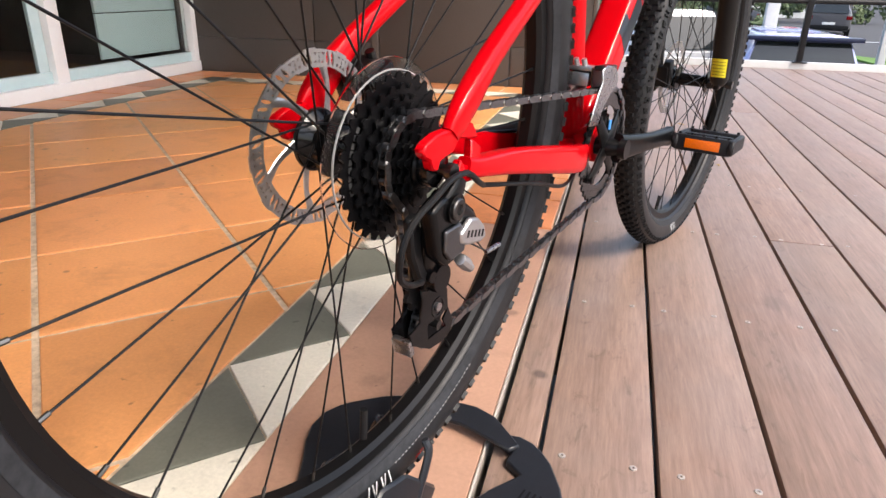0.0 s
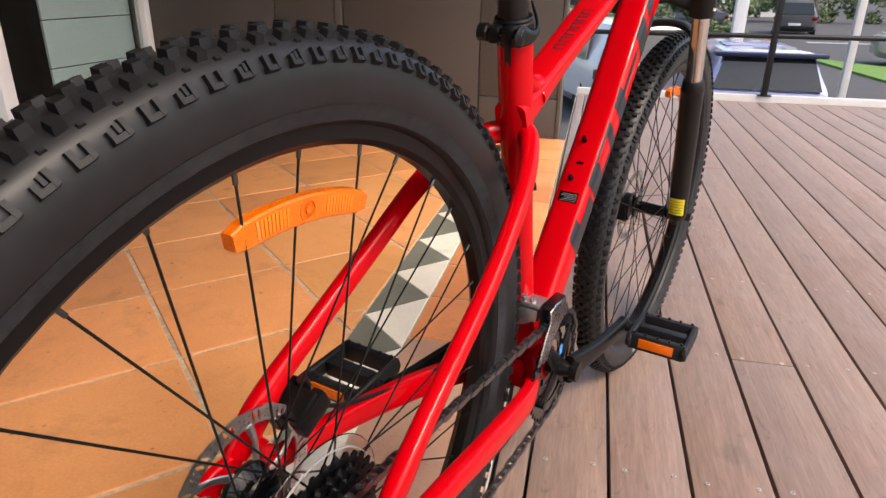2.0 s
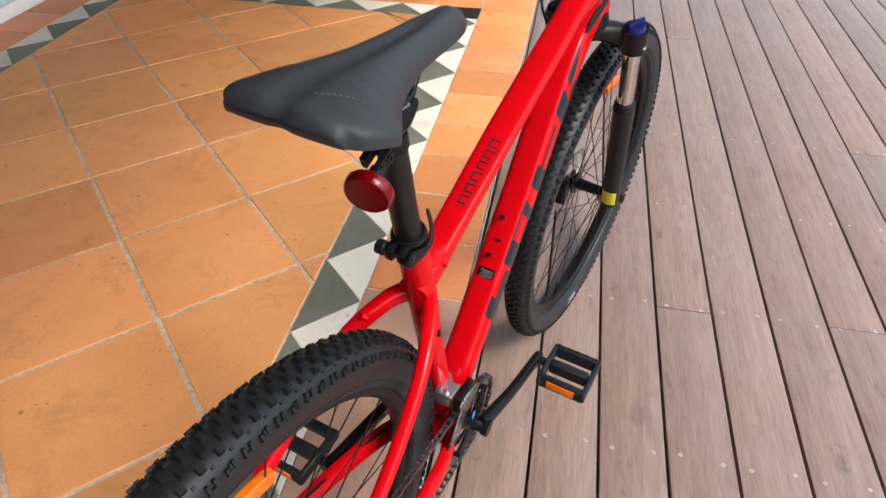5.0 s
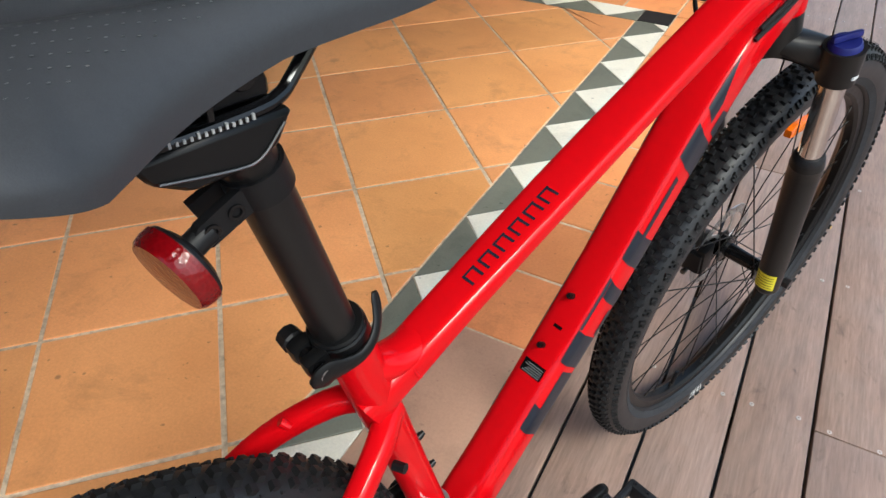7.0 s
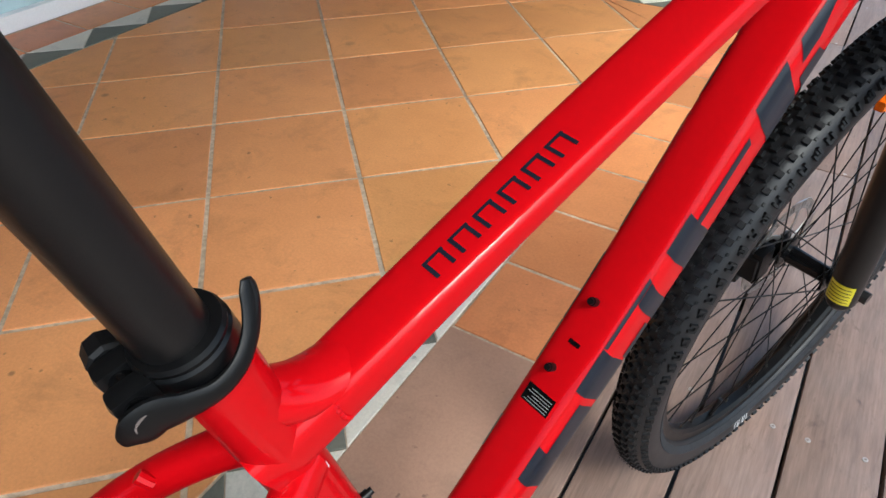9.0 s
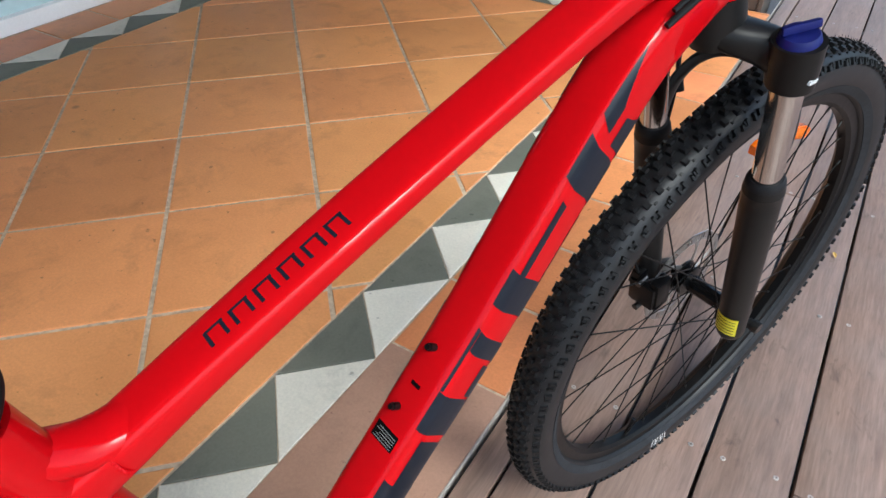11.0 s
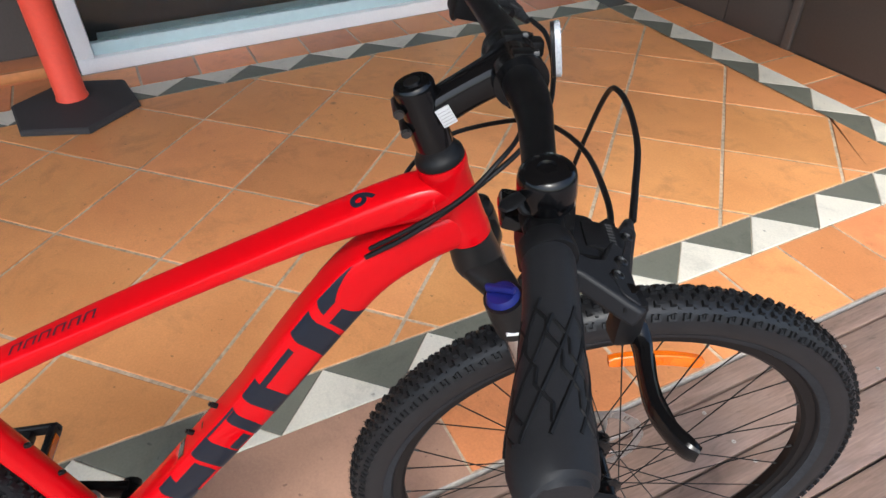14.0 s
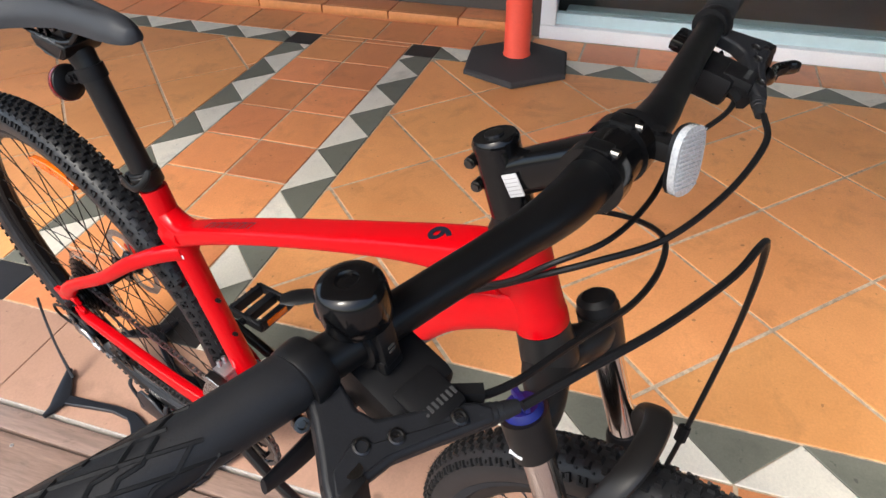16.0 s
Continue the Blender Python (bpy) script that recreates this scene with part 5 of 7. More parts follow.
CC = Matrix.Translation((0, 0.2895, 0.366)) @ pose(0, 0, 0, 15.5, 0, 0)
lathe(bm, [(-0.010, 0.0160), (-0.010, 0.0186), (-0.008, 0.0196), (0.005, 0.0196), (0.0065, 0.0186), (0.0085, 0.0190), (0.0105, 0.0180), (0.011, 0.0148)], 36, "z", CC)
for x0, x1 in ((-0.0130, -0.0020), (0.0020, 0.0130)):
    box(bm, x0, x1, -0.0325, -0.0150, -0.0075, 0.0085, 0.004, CC)
collar = part("seat_clamp", bm, BLACK, bike, "black quick-release seat clamp")
bm = B(); rod(bm, CC @ Vector((-0.016, -0.0246, 0.0012)), CC @ Vector((0.014, -0.0246, 0.0012)), 0.0052, 16); part("clamp_skewer", bm, BLACK_GLOSS, collar)
bm = B(); lathe(bm, [(-0.0245, 0.0050), (-0.0240, 0.0080), (-0.0150, 0.0085), (-0.0135, 0.0070), (-0.0130, 0.0040)], 9, "x", CC @ Matrix.Translation((0, -0.0246, 0.0012))); part("clamp_nut", bm, PLASTIC, collar, "", 20)
bm = B(); rod(bm, CC @ Vector((0.0150, -0.0246, 0.0012)), CC @ Vector((0.0212, -0.0246, 0.0012)), 0.0046, 20); part("pivot_pin", bm, STEEL, collar)
bm = B()
LEVER = ((0.0160, -0.0345, -0.0035, 0.0028, 0.0040), (0.0178, -0.0290, -0.0020, 0.0034, 0.0092), (0.0185, -0.0225, -0.0005, 0.0034, 0.0098), (0.0200, -0.0130, -0.0040, 0.0030, 0.0074), (0.0215, -0.0010, -0.0060, 0.0026, 0.0052), (0.0205, 0.0100, -0.0035, 0.0024, 0.0044), (0.0165, 0.0190, 0.0015, 0.0022, 0.0042), (0.0118, 0.0250, 0.0075, 0.0020, 0.0046), (0.0082, 0.0282, 0.0130, 0.0018, 0.0044), (0.0066, 0.0296, 0.0165, 0.0014, 0.0026))
sweep(bm, [(*(CC @ Vector(q[:3])), q[3], q[4]) for q in LEVER], seg=14)
lever_q = part("clamp_lever", bm, BLACK, collar, "curved black quick-release lever")
bm = B(); sweep(bm, [(*(CC @ Vector((x, y, z))), 0.0010, w) for x, y, z, w in ((0.0140, 0.0243, 0.0055, 0.0012), (0.0112, 0.0272, 0.0090, 0.0022), (0.0086, 0.0294, 0.0128, 0.0021), (0.0072, 0.0306, 0.0152, 0.0010))], seg=8); part("lever_slot", bm, GROOVE, lever_q)

# saddle: plan half-width by lengthwise place, with two rounded lobes and a notch at the rear
SAD_W = [(0.104, 0.0520), (0.107, 0.0590), (0.114, 0.0645), (0.128, 0.0680), (0.146, 0.0690), (0.162, 0.0665), (0.178, 0.0585), (0.195, 0.0475), (0.215, 0.0370), (0.240, 0.0292), (0.270, 0.0236), (0.305, 0.0205), (0.335, 0.0190), (0.355, 0.0165), (0.367, 0.0125), (0.3735, 0.0060)]
SKIRT = ([0.10, 0.125, 0.145, 0.172, 0.21, 0.26, 0.32, 0.3735], [0.5695, 0.5655, 0.5600, 0.5520, 0.5560, 0.5630, 0.5640, 0.5670])


def saddle_top(x, y):
    """Height of the cover over the middle plane."""
    w = float(np.interp(y, [q[0] for q in SAD_W], [q[1] for q in SAD_W]))
    u = min(1.0, abs(x) / (max(w, 0.069) if y < 0.146 else w))
    ridge = float(np.interp(y, [0.10, 0.125, 0.16, 0.22, 0.30, 0.35, 0.3735], [0.5930, 0.5955, 0.5960, 0.5930, 0.5930, 0.5900, 0.5800]))
    wide = max(0.0, min(1.0, (w - 0.02) / 0.04))
    drop = (0.010 + 0.014 * wide * max(0.1, min(1.0, (y - 0.112) / 0.055))) * u ** 2.4
    channel = 0.0062 * math.exp(-(x / 0.0085) ** 2) * max(0.0, min(1.0, (0.345 - y) / 0.06))
    return ridge - drop - channel


def saddle_skin(x, y):
    """Height of the rounded cover itself, skirt included."""
    w = float(np.interp(y, [q[0] for q in SAD_W], [q[1] for q in SAD_W]))
    skirt = float(np.interp(y, *SKIRT))
    si = math.sqrt(max(0.0, 1 - min(1.0, abs(x) / w) ** 2.5))
    return skirt + (saddle_top(x * 0.985, y) - skirt) * si ** 0.42


def saddle_rear(x):
    """The rear edge: nearly straight, a slight notch in the middle."""
    u = abs(x)
    return 0.1190 + 0.0030 * math.exp(-(u / 0.010) ** 2) + 0.003 * (u / 0.06) ** 3


bm, rings = B(), []
NS = 48
for i in range(NS + 1):
    v = (i / NS) ** 1.25
    y_ = 0.104 + (0.3735 - 0.104) * v
    w = float(np.interp(y_, *zip(*[(q[0], q[1]) for q in curve(SAD_W, 4)])))
    ring = []
    skirt = float(np.interp(y_, *SKIRT))
    for k in range(33):
        th = math.pi * k / 32
        c, si = math.cos(th), math.sin(th)
        x = w * math.copysign(abs(c) ** 0.8, c)
        y2 = y_ + (saddle_rear(x) - 0.1045) * max(0.0, 1 - (y_ - 0.104) / 0.07)
        top = max(saddle_top(x * 0.985, y_), skirt + 0.0045)
        z = skirt + (top - skirt) * si ** 0.42
        ring.append(bm.verts.new((x * (0.955 + 0.045 * si ** 0.35), y2, z)))
    for k in range(1, 8):
        x = -w * 0.93 + 2 * w * 0.93 * k / 8
        y2 = y_ + (saddle_rear(x) - 0.1045) * max(0.0, 1 - (y_ - 0.104) / 0.07)
        ring.append(bm.verts.new((x, y2, skirt + 0.0005)))
    rings.append(ring)
for q, r in zip(rings, rings[1:]):
    for k in range(len(q)):
        bm.faces.new((q[k], q[(k + 1) % len(q)], r[(k + 1) % len(q)], r[k]))
tail = rings[0]
for a in (18, 36, 52, 66, 78, 86):
    fx, back, fz = 1 - 0.12 * (1 - math.cos(radians(a))), 0.0085 * math.sin(radians(a)), math.cos(radians(a))
    low = [bm.verts.new((v.co.x * fx, v.co.y - back, 0.5790 + (v.co.z - 0.5790) * fz)) for v in rings[0]]
    for k in range(len(low)):
        bm.faces.new((low[k], low[(k + 1) % len(low)], tail[(k + 1) % len(low)], tail[k]))
    tail = low
bm.faces.new(tail); bm.faces.new(rings[-1])
saddle = part("saddle", bm, SEAT, bike, "dark grey sports saddle with a perforated cover", 70)
bm = B()
for s in (1, -1):
    for i in range(8):
        for j in range(22):
            x, y = s * (0.0165 + 0.0046 * i), 0.128 + 0.0052 * j + 0.0026 * (i % 2)
            w = float(np.interp(y, [q[0] for q in SAD_W], [q[1] for q in SAD_W]))
            if abs(x) < w * 0.68 and y > 0.142 and not (y < 0.158 and abs(x) > 0.02):
                bmesh.ops.create_circle(bm, cap_ends=True, segments=6, radius=0.00075, matrix=Matrix.Translation((x, y, saddle_skin(x, y) + 0.0005)))
part("perforations", bm, SEAT_DOT, saddle)["kind"] = "stuff"
for s in (-1, 1):
    bm = B(); sweep(bm, [(s * 0.008, 0.302, 0.584), (s * 0.0095, 0.291, 0.5705), (s * 0.0135, 0.2685, 0.5490), (s * 0.0165, 0.2595, 0.5445), (s * 0.0195, 0.2450, 0.5432), (s * 0.0205, 0.2050, 0.5425), (s * 0.0230, 0.1850, 0.5470), (s * 0.0280, 0.1600, 0.5620)], 0.0034, seg=12)
    part("rail", bm, BLACK_GLOSS, saddle)
bm = B()
for k in range(13):
    y = 0.2065 + 0.0030 * k
    box(bm, 0.0225, 0.0241, y, y + 0.0011, 0.5418, 0.5436 + (0.0008 if k % 4 == 0 else 0))
part("rail_scale", bm, GREY_PRINT, saddle)["kind"] = "stuff"
bm = B()
for k in range(10):
    f = k / 9
    x, y = 0.0180 + 0.0280 * f, 0.1330 + 0.0220 * f
    box(bm, -0.0011, 0.0011, -0.0021, 0.0021, -0.0010, 0.0003, 0, Matrix.Translation((x, y, saddle_skin(x, y) + 0.0002)) @ pose(0, 0, 0, 0, 14 + 22 * f, 38))
part("moulded_bar", bm, DIM_PRINT, saddle)["kind"] = "stuff"
# rear reflector on the post
bm = B(); lathe(bm, [(-0.008, 0.0144), (-0.008, 0.0168), (0.008, 0.0168), (0.008, 0.0144)], 28, "z", Matrix.Translation((0, post(0.500), 0.500)) @ pose(0, 0, 0, 16, 0, 0))
TILT = Matrix.Translation((0.006, 0.2280, 0.4910)) @ pose(0, 0, 0, 22, 0, 0)
prism(bm, [(-0.0150, -0.0060), (-0.0120, -0.0078), (0.0150, -0.0070), (0.0200, -0.0040), (0.0200, 0.0060), (0.0120, 0.0078), (-0.0120, 0.0066), (-0.0155, 0.0040)], 0.0000, 0.0052, "yz", TILT)
prism(bm, [(-0.0080, -0.0060), (0.0160, -0.0060), (0.0160, 0.0060), (-0.0080, 0.0060)], -0.0165, -0.0115, "yz", TILT)
rr_ = part("rear_reflector", bm, PLASTIC, bike, "red rear reflector on a black bracket")
for y in (0.0055, -0.0085):
    bm = B(); lathe(bm, [(0.0040, 0.0042), (0.0066, 0.0042), (0.0066, 0.0026), (0.0046, 0.0022)], 14, "x", TILT @ Matrix.Translation((0, y, 0))); part("bracket_bolt", bm, BLACK_GLOSS, rr_)
m = Matrix.Translation((0.0095, 0.2050, 0.4770)) @ pose(0, 0, 0, 15, 0, 12) @ Matrix.Diagonal((0.89, 1.0, 0.89, 1.0))
bm = B(); rod(bm, m @ Vector((0.000, 0.004, 0.004)), m @ Vector((0.001, 0.018, 0.006)), 0.0065, 14); part("stalk", bm, PLASTIC, rr_)
bm = B(); lathe(bm, [(-0.002, 0.0238), (0.0006, 0.0242), (0.0022, 0.0232), (0.0034, 0.0205), (0.0050, 0.0170), (0.0062, 0.009)], 36, "y", m); part("holder", bm, PLASTIC, rr_)
bm = B(); lathe(bm, [(0.0000, 0.0249), (-0.0040, 0.0249), (-0.0078, 0.0240), (-0.0098, 0.0222), (-0.0105, 0.001)], 36, "y", m); part("lens", bm, RED_LENS, rr_)

# fork
bm = B()
sweep(bm, [(-0.066, leg(0.425), 0.425, 0.021, 0.019), (-0.066, leg(0.405), 0.405, 0.021, 0.019), (-0.066, leg(0.385), 0.385, 0.020, 0.018)], seg=24, n=2)
sweep(bm, [(0.066, leg(0.425), 0.425, 0.021, 0.019), (0.066, leg(0.405), 0.405, 0.021, 0.019), (0.066, leg(0.385), 0.385, 0.020, 0.018)], seg=24, n=2)
sweep(bm, [(-0.066, leg(0.404), 0.404, 0.016, 0.018), (-0.042, 0.884, 0.409, 0.016, 0.017), (-0.018, 0.872, 0.414, 0.021, 0.015), (0, 0.868, 0.415, 0.024, 0.014), (0.018, 0.872, 0.414, 0.021, 0.015), (0.042, 0.884, 0.409, 0.016, 0.017), (0.066, leg(0.404), 0.404, 0.016, 0.018)], seg=20, lateral=(0, 1, 0), power=2.4)
sweep(bm, [(0, steer(0.450), 0.450, 0.0226), (0, steer(0.444), 0.444, 0.0228), (0, steer(0.430), 0.430, 0.0242), (0, steer(0.416), 0.416, 0.0250), (0, steer(0.406), 0.406, 0.022)], seg=28, n=2)
fork = part("fork", bm, LOWERS, bike, "suspension fork with chrome stanchions and grey-black lowers", 50)
for s in (-1, 1):
    bm = B(); rod(bm, (s * 0.066, leg(0.40), 0.40), (s * 0.066, leg(0.22), 0.22), 0.0140, 28); part("stanchion", bm, STANCHION, fork)
    bm = B()
    sweep(bm, [(s * 0.066, leg(0.272), 0.272, 0.0185), (s * 0.066, leg(0.262), 0.262, 0.0202), (s * 0.066, leg(0.245), 0.245, 0.0198), (s * 0.066, leg(0.10), 0.10, 0.0188), (s * 0.066, leg(0.02), 0.02, 0.0180), (s * 0.066, leg(0.004), 0.004, 0.0172), (s * 0.066, leg(-0.004), -0.004, 0.013)], seg=28, n=2)
    lower = part("lower_leg", bm, LOWERS, fork)
    bm = B(); prism(bm, [(leg(0.035), 0.035), (leg(0.03) + 0.022, 0.026), (1.080, 0.010), (1.082, -0.006), (1.070, -0.014), (1.064, -0.004), (1.058, -0.016), (leg(-0.015), -0.018)], s * 0.056, s * 0.068)
    o = part("fork_dropout", bm, LOWERS, lower); o.modifiers.new("round", "BEVEL").width = 0.002
    bm = B(); sweep(bm, [(s * 0.066, leg(0.279), 0.279, 0.0160), (s * 0.066, leg(0.274), 0.274, 0.0185), (s * 0.066, leg(0.268), 0.268, 0.0190)], seg=24, n=2); part("dust_seal", bm, GRIP, lower)
bm = B()
half = ((0.067, leg(0.250) + 0.010, 0.248, 0.0105, 0.0060), (0.067, leg(0.285) + 0.014, 0.285, 0.0105, 0.0055), (0.063, 0.944, 0.322, 0.0105, 0.0055), (0.048, 0.954, 0.352, 0.0115, 0.0060), (0.022, 0.962, 0.368, 0.0125, 0.0060))
sweep(bm, [half_row for half_row in half] + [(-x, y, z, a, b) for x, y, z, a, b in half[::-1]], seg=16, power=2.8, lateral=(0, 1, 0.25))
part("arch", bm, LOWERS, fork, "broad grey-black fork arch")
bm = B(); sweep(bm, [(0.066, leg(0.425), 0.425, 0.0165), (0.066, leg(0.429), 0.429, 0.0152), (0.066, leg(0.431), 0.431, 0.0138)], seg=24, n=1)
knob = part("lockout_dial", bm, BLUE, fork, "blue lockout dial")
bm = B(); box(bm, -0.0028, 0.0028, -0.0148, 0.0148, -0.001, 0.0060, 0.0018, Matrix.Translation((0.066, leg(0.433), 0.433)) @ pose(0, 0, 0, 18, 0, -38)); part("dial_grip", bm, BLUE, knob)
bm = B(); sweep(bm, [(-0.066, leg(0.425), 0.425, 0.0185), (-0.066, leg(0.434), 0.434, 0.0175), (-0.066, leg(0.438), 0.438, 0.012)], seg=24, n=1); part("leg_cap", bm, PLASTIC, fork)
bm, rows = B(), []
for k in range(9):
    z = 0.010 + 0.036 * k / 8
    rows.append([bm.verts.new((0.066 + 0.0190 * math.cos(a), leg(z) + 0.0205 * math.sin(a), z)) for a in (radians(-142 + 10 * q) for q in range(11))])
for q, r in zip(rows, rows[1:]):
    for k in range(10):
        bm.faces.new((q[k], q[k + 1], r[k + 1], r[k]))
ys = part("yellow_sticker", bm, YELLOW, fork, "yellow warning sticker with fine dark lines")
bm = B()
for k in range(5):
    z = 0.015 + 0.0062 * k
    sweep(bm, [(0.066 + 0.0191 * math.cos(a), leg(z) + 0.0206 * math.sin(a), z, 0.0005) for a in (radians(-132 + 10 * q) for q in range(9))], seg=4, n=1)
part("print_line", bm, PLASTIC, ys)["kind"] = "stuff"
bm = B(); box(bm, 0.080, 0.0868, leg(0.395) - 0.009, leg(0.395) + 0.003, 0.393, 0.397, 0.0008); part("crown_badge", bm, WHITE_PRINT, fork)


# wheels
def wheel(name, centre, label, rear):
    ro, ri = (0.0066, 0.0088) if rear else (0.0, 0.0)
    fit = Matrix(((1, 0.0048, 0.0221), (-0.0048, 1, 0), (-0.0221, 0, 1))).to_4x4() if rear else pose(0, 0, 0, 0, 0.76, -3.1)
    w = part(name, (lambda bm: (lathe(bm, [(-0.0115, 0.3005 + ro), (-0.0125, 0.3075 + ro), (-0.010, 0.3075 + ro), (-0.009, 0.2985 + ro), (0.009, 0.2985 + ro), (0.010, 0.3075 + ro), (0.0125, 0.3075 + ro), (0.0115, 0.3005 + ro), (0.0105, 0.2895 + ri), (0.006, 0.2850 + ri), (-0.006, 0.2850 + ri), (-0.0105, 0.2895 + ri)], 96, "x", closed=True), bm)[1])(B()), BLACK, bike, label, 30, Matrix.Translation(centre) @ fit)
    bm = B()
    half = [(x, r + ro) for x, r in ((0.0125, 0.3015), (0.0180, 0.3060), (0.0230, 0.3170), (0.0254, 0.3310), (0.0238, 0.3440), (0.0185, 0.3515), (0.0095, 0.3556))]
    prof = [(-x, r) for x, r in half] + [(0, 0.3568 + ro)] + half[::-1]
    lathe(bm, prof, 120, "x", closed=True)
    part("tyre", bm, SIDEWALL, w, "black knobbly mountain bike tyre", 60)
    n = 120

    def knobm(th, x, r, tilt):
        return Matrix.Rotation(th, 4, "X") @ Matrix.Translation((x, 0, r + ro)) @ Matrix.Rotation(tilt, 4, "Y")
    vs, fs = [], []

    def block(m, a, b, h, taper=0.8):
        k = len(vs)
        for z, f in ((-0.001, 1.0), (h, taper)):
            for sx, sy in ((-1, -1), (1, -1), (1, 1), (-1, 1)):
                vs.append(m @ Vector((sx * a * f, sy * b * f, z)))
        fs.extend([(k + 4, k + 5, k + 6, k + 7), (k, k + 1, k + 5, k + 4), (k + 1, k + 2, k + 6, k + 5), (k + 2, k + 3, k + 7, k + 6), (k + 3, k, k + 4, k + 7)])
    st_ = 2 * math.pi / n
    for i in range(n):
        th = st_ * i - (0.013 if rear else 0.0)
        for s in (-1, 1):
            q = th + (0.0 if s > 0 else 0.5) * st_
            block(knobm(q, s * 0.0047, 0.3562, 0), 0.0040, 0.0036, 0.0048, 0.84)
            block(knobm(q + 0.50 * st_, s * 0.0122, 0.3541, s * 0.26), 0.0036, 0.0034, 0.0044, 0.84)
            block(knobm(q + 0.12 * st_, s * 0.0166, 0.3514, s * 0.50), 0.0017, 0.0024, 0.0024, 0.6)
            if not rear:
                for dx, dq in ((0.0016, 0.05), (-0.0016, -0.06)):
                    block(knobm(q + dq * st_, s * (0.0046 + dx), 0.3600, 0.3 * s), 0.00035, 0.00035, 0.0040, 0.5)
            m = knobm(q + 0.62 * st_, s * 0.0220, 0.3440, s * 1.0)
            block(m @ Matrix.Translation((s * 0.0030, 0.0, 0)), 0.0016, 0.0047, 0.0040, 0.88)
            block(m @ Matrix.Translation((0, 0.0036, 0)), 0.0046, 0.0015, 0.0044, 0.88)
            block(m @ Matrix.Translation((s * (0.0012 if i % 2 else 0.0), -0.0036, 0)), 0.0034 if i % 2 else 0.0046, 0.0015, 0.0044, 0.88)
            if i % 2:
                block(m @ Matrix.Translation((s * -0.0010, 0.0004, 0)), 0.0026, 0.0012, 0.0036, 0.85)
    me = bpy.data.meshes.new("tread")
    me.from_pydata(vs, [], fs)
    me.materials.append(RUBBER)
    tr = new("tread", me); tr.parent = w; tr["kind"] = "stuff"
    # faint sidewall print
    bm = B()
    a0 = -math.pi / 2 + (0.03 if rear else 0.0)
    for s in (1,):
        for k, (da, lo, hi) in enumerate(((-0.058, 0.3165, 0.3325), (-0.042, 0.3165, 0.3325), (-0.022, 0.3165, 0.3325), (0.000, 0.3165, 0.3325), (0.020, 0.3165, 0.3325), (0.036, 0.3165, 0.3325))):
            for q in range(3):
                r0, r1 = lo + (hi - lo) * q / 3, lo + (hi - lo) * (q + 1) / 3

                def pt(ang, r):
                    x = float(np.interp(r, [0.3060, 0.3170, 0.3310, 0.3440], [0.0184, 0.0234, 0.0258, 0.0242]))
                    return (s * (x + 0.0004), math.cos(ang) * (r + ro), math.sin(ang) * (r + ro))
                sk = 0.008 * (1 if k % 2 else -1)
                f = [bm.verts.new(pt(a0 + da + sk * q / 3, r0)), bm.verts.new(pt(a0 + da + 0.005 + sk * q / 3, r0)), bm.verts.new(pt(a0 + da + 0.005 + sk * (q + 1) / 3, r1)), bm.verts.new(pt(a0 + da + sk * (q + 1) / 3, r1))]
                bm.faces.new(f)
    part("sidewall_print", bm, WHITE_PRINT, w)
    if rear:
        bm = B()
        for q in range(26):
            a = radians(276.0 + 1.05 * q)
            bm.faces.new([bm.verts.new((x, math.cos(b) * (r + ro), math.sin(b) * (r + ro))) for x, r, b in ((0.0231, 0.3156, a), (0.0231, 0.3156, a + 0.010), (0.0235, 0.3168, a + 0.010), (0.0235, 0.3168, a))])
        part("rim_line", bm, GREY_PRINT, w, "row of pale dashes beside the rim")["kind"] = "stuff"
        bm = B()
        for r0, a0_, a1_ in ((0.3330, 281.2, 284.6), (0.3352, 281.2, 283.2)):
            for q in range(4):
                a, b = radians(a0_ + (a1_ - a0_) * q / 4), radians(a0_ + (a1_ - a0_) * (q + 1) / 4)
                bm.faces.new([bm.verts.new((0.0262, math.cos(g) * (r + ro), math.sin(g) * (r + ro))) for r, g in ((r0, a), (r0, b), (r0 + 0.0008, b), (r0 + 0.0008, a))])
        part("red_bar", bm, RED, w)
    bm = B()
    lathe(bm, [(x, r + ro) for x, r in ((0.0178, 0.3050), (0.0212, 0.3120), (0.0229, 0.3156), (0.0221, 0.3154), (0.0203, 0.3118), (0.0170, 0.3052))], 120, "x", closed=True)
    part("scuff_band", bm, SCUFF, w, "pale dusty band beside the rim", 60)
    # hub
    bm = B()
    if rear:
        lathe(bm, [(-0.074, 0.008), (-0.0565, 0.010), (-0.0565, 0.026), (-0.0525, 0.026), (-0.044, 0.018), (-0.034, 0.017), (-0.034, 0.028), (-0.030, 0.028), (-0.028, 0.016), (0.010, 0.015), (0.012, 0.027), (0.016, 0.027), (0.017, 0.016), (0.067, 0.015), (0.069, 0.008)], 28, "x")
        fl, fr_ = -0.032, 0.014
    else:
        lathe(bm, [(-0.056, 0.008), (-0.044, 0.010), (-0.044, 0.024), (-0.040, 0.024), (-0.036, 0.015), (-0.030, 0.025), (-0.027, 0.025), (-0.024, 0.013), (0.028, 0.0115), (0.031, 0.022), (0.034, 0.022), (0.037, 0.013), (0.056, 0.010), (0.057, 0.006)], 28, "x")
        fl, fr_ = -0.0285, 0.0325
    part("hub", bm, BLACK_GLOSS, w, "black hub")
    bm = B()
    xl = -0.088 if rear else -0.074
    xr = 0.0815 if rear else 0.074
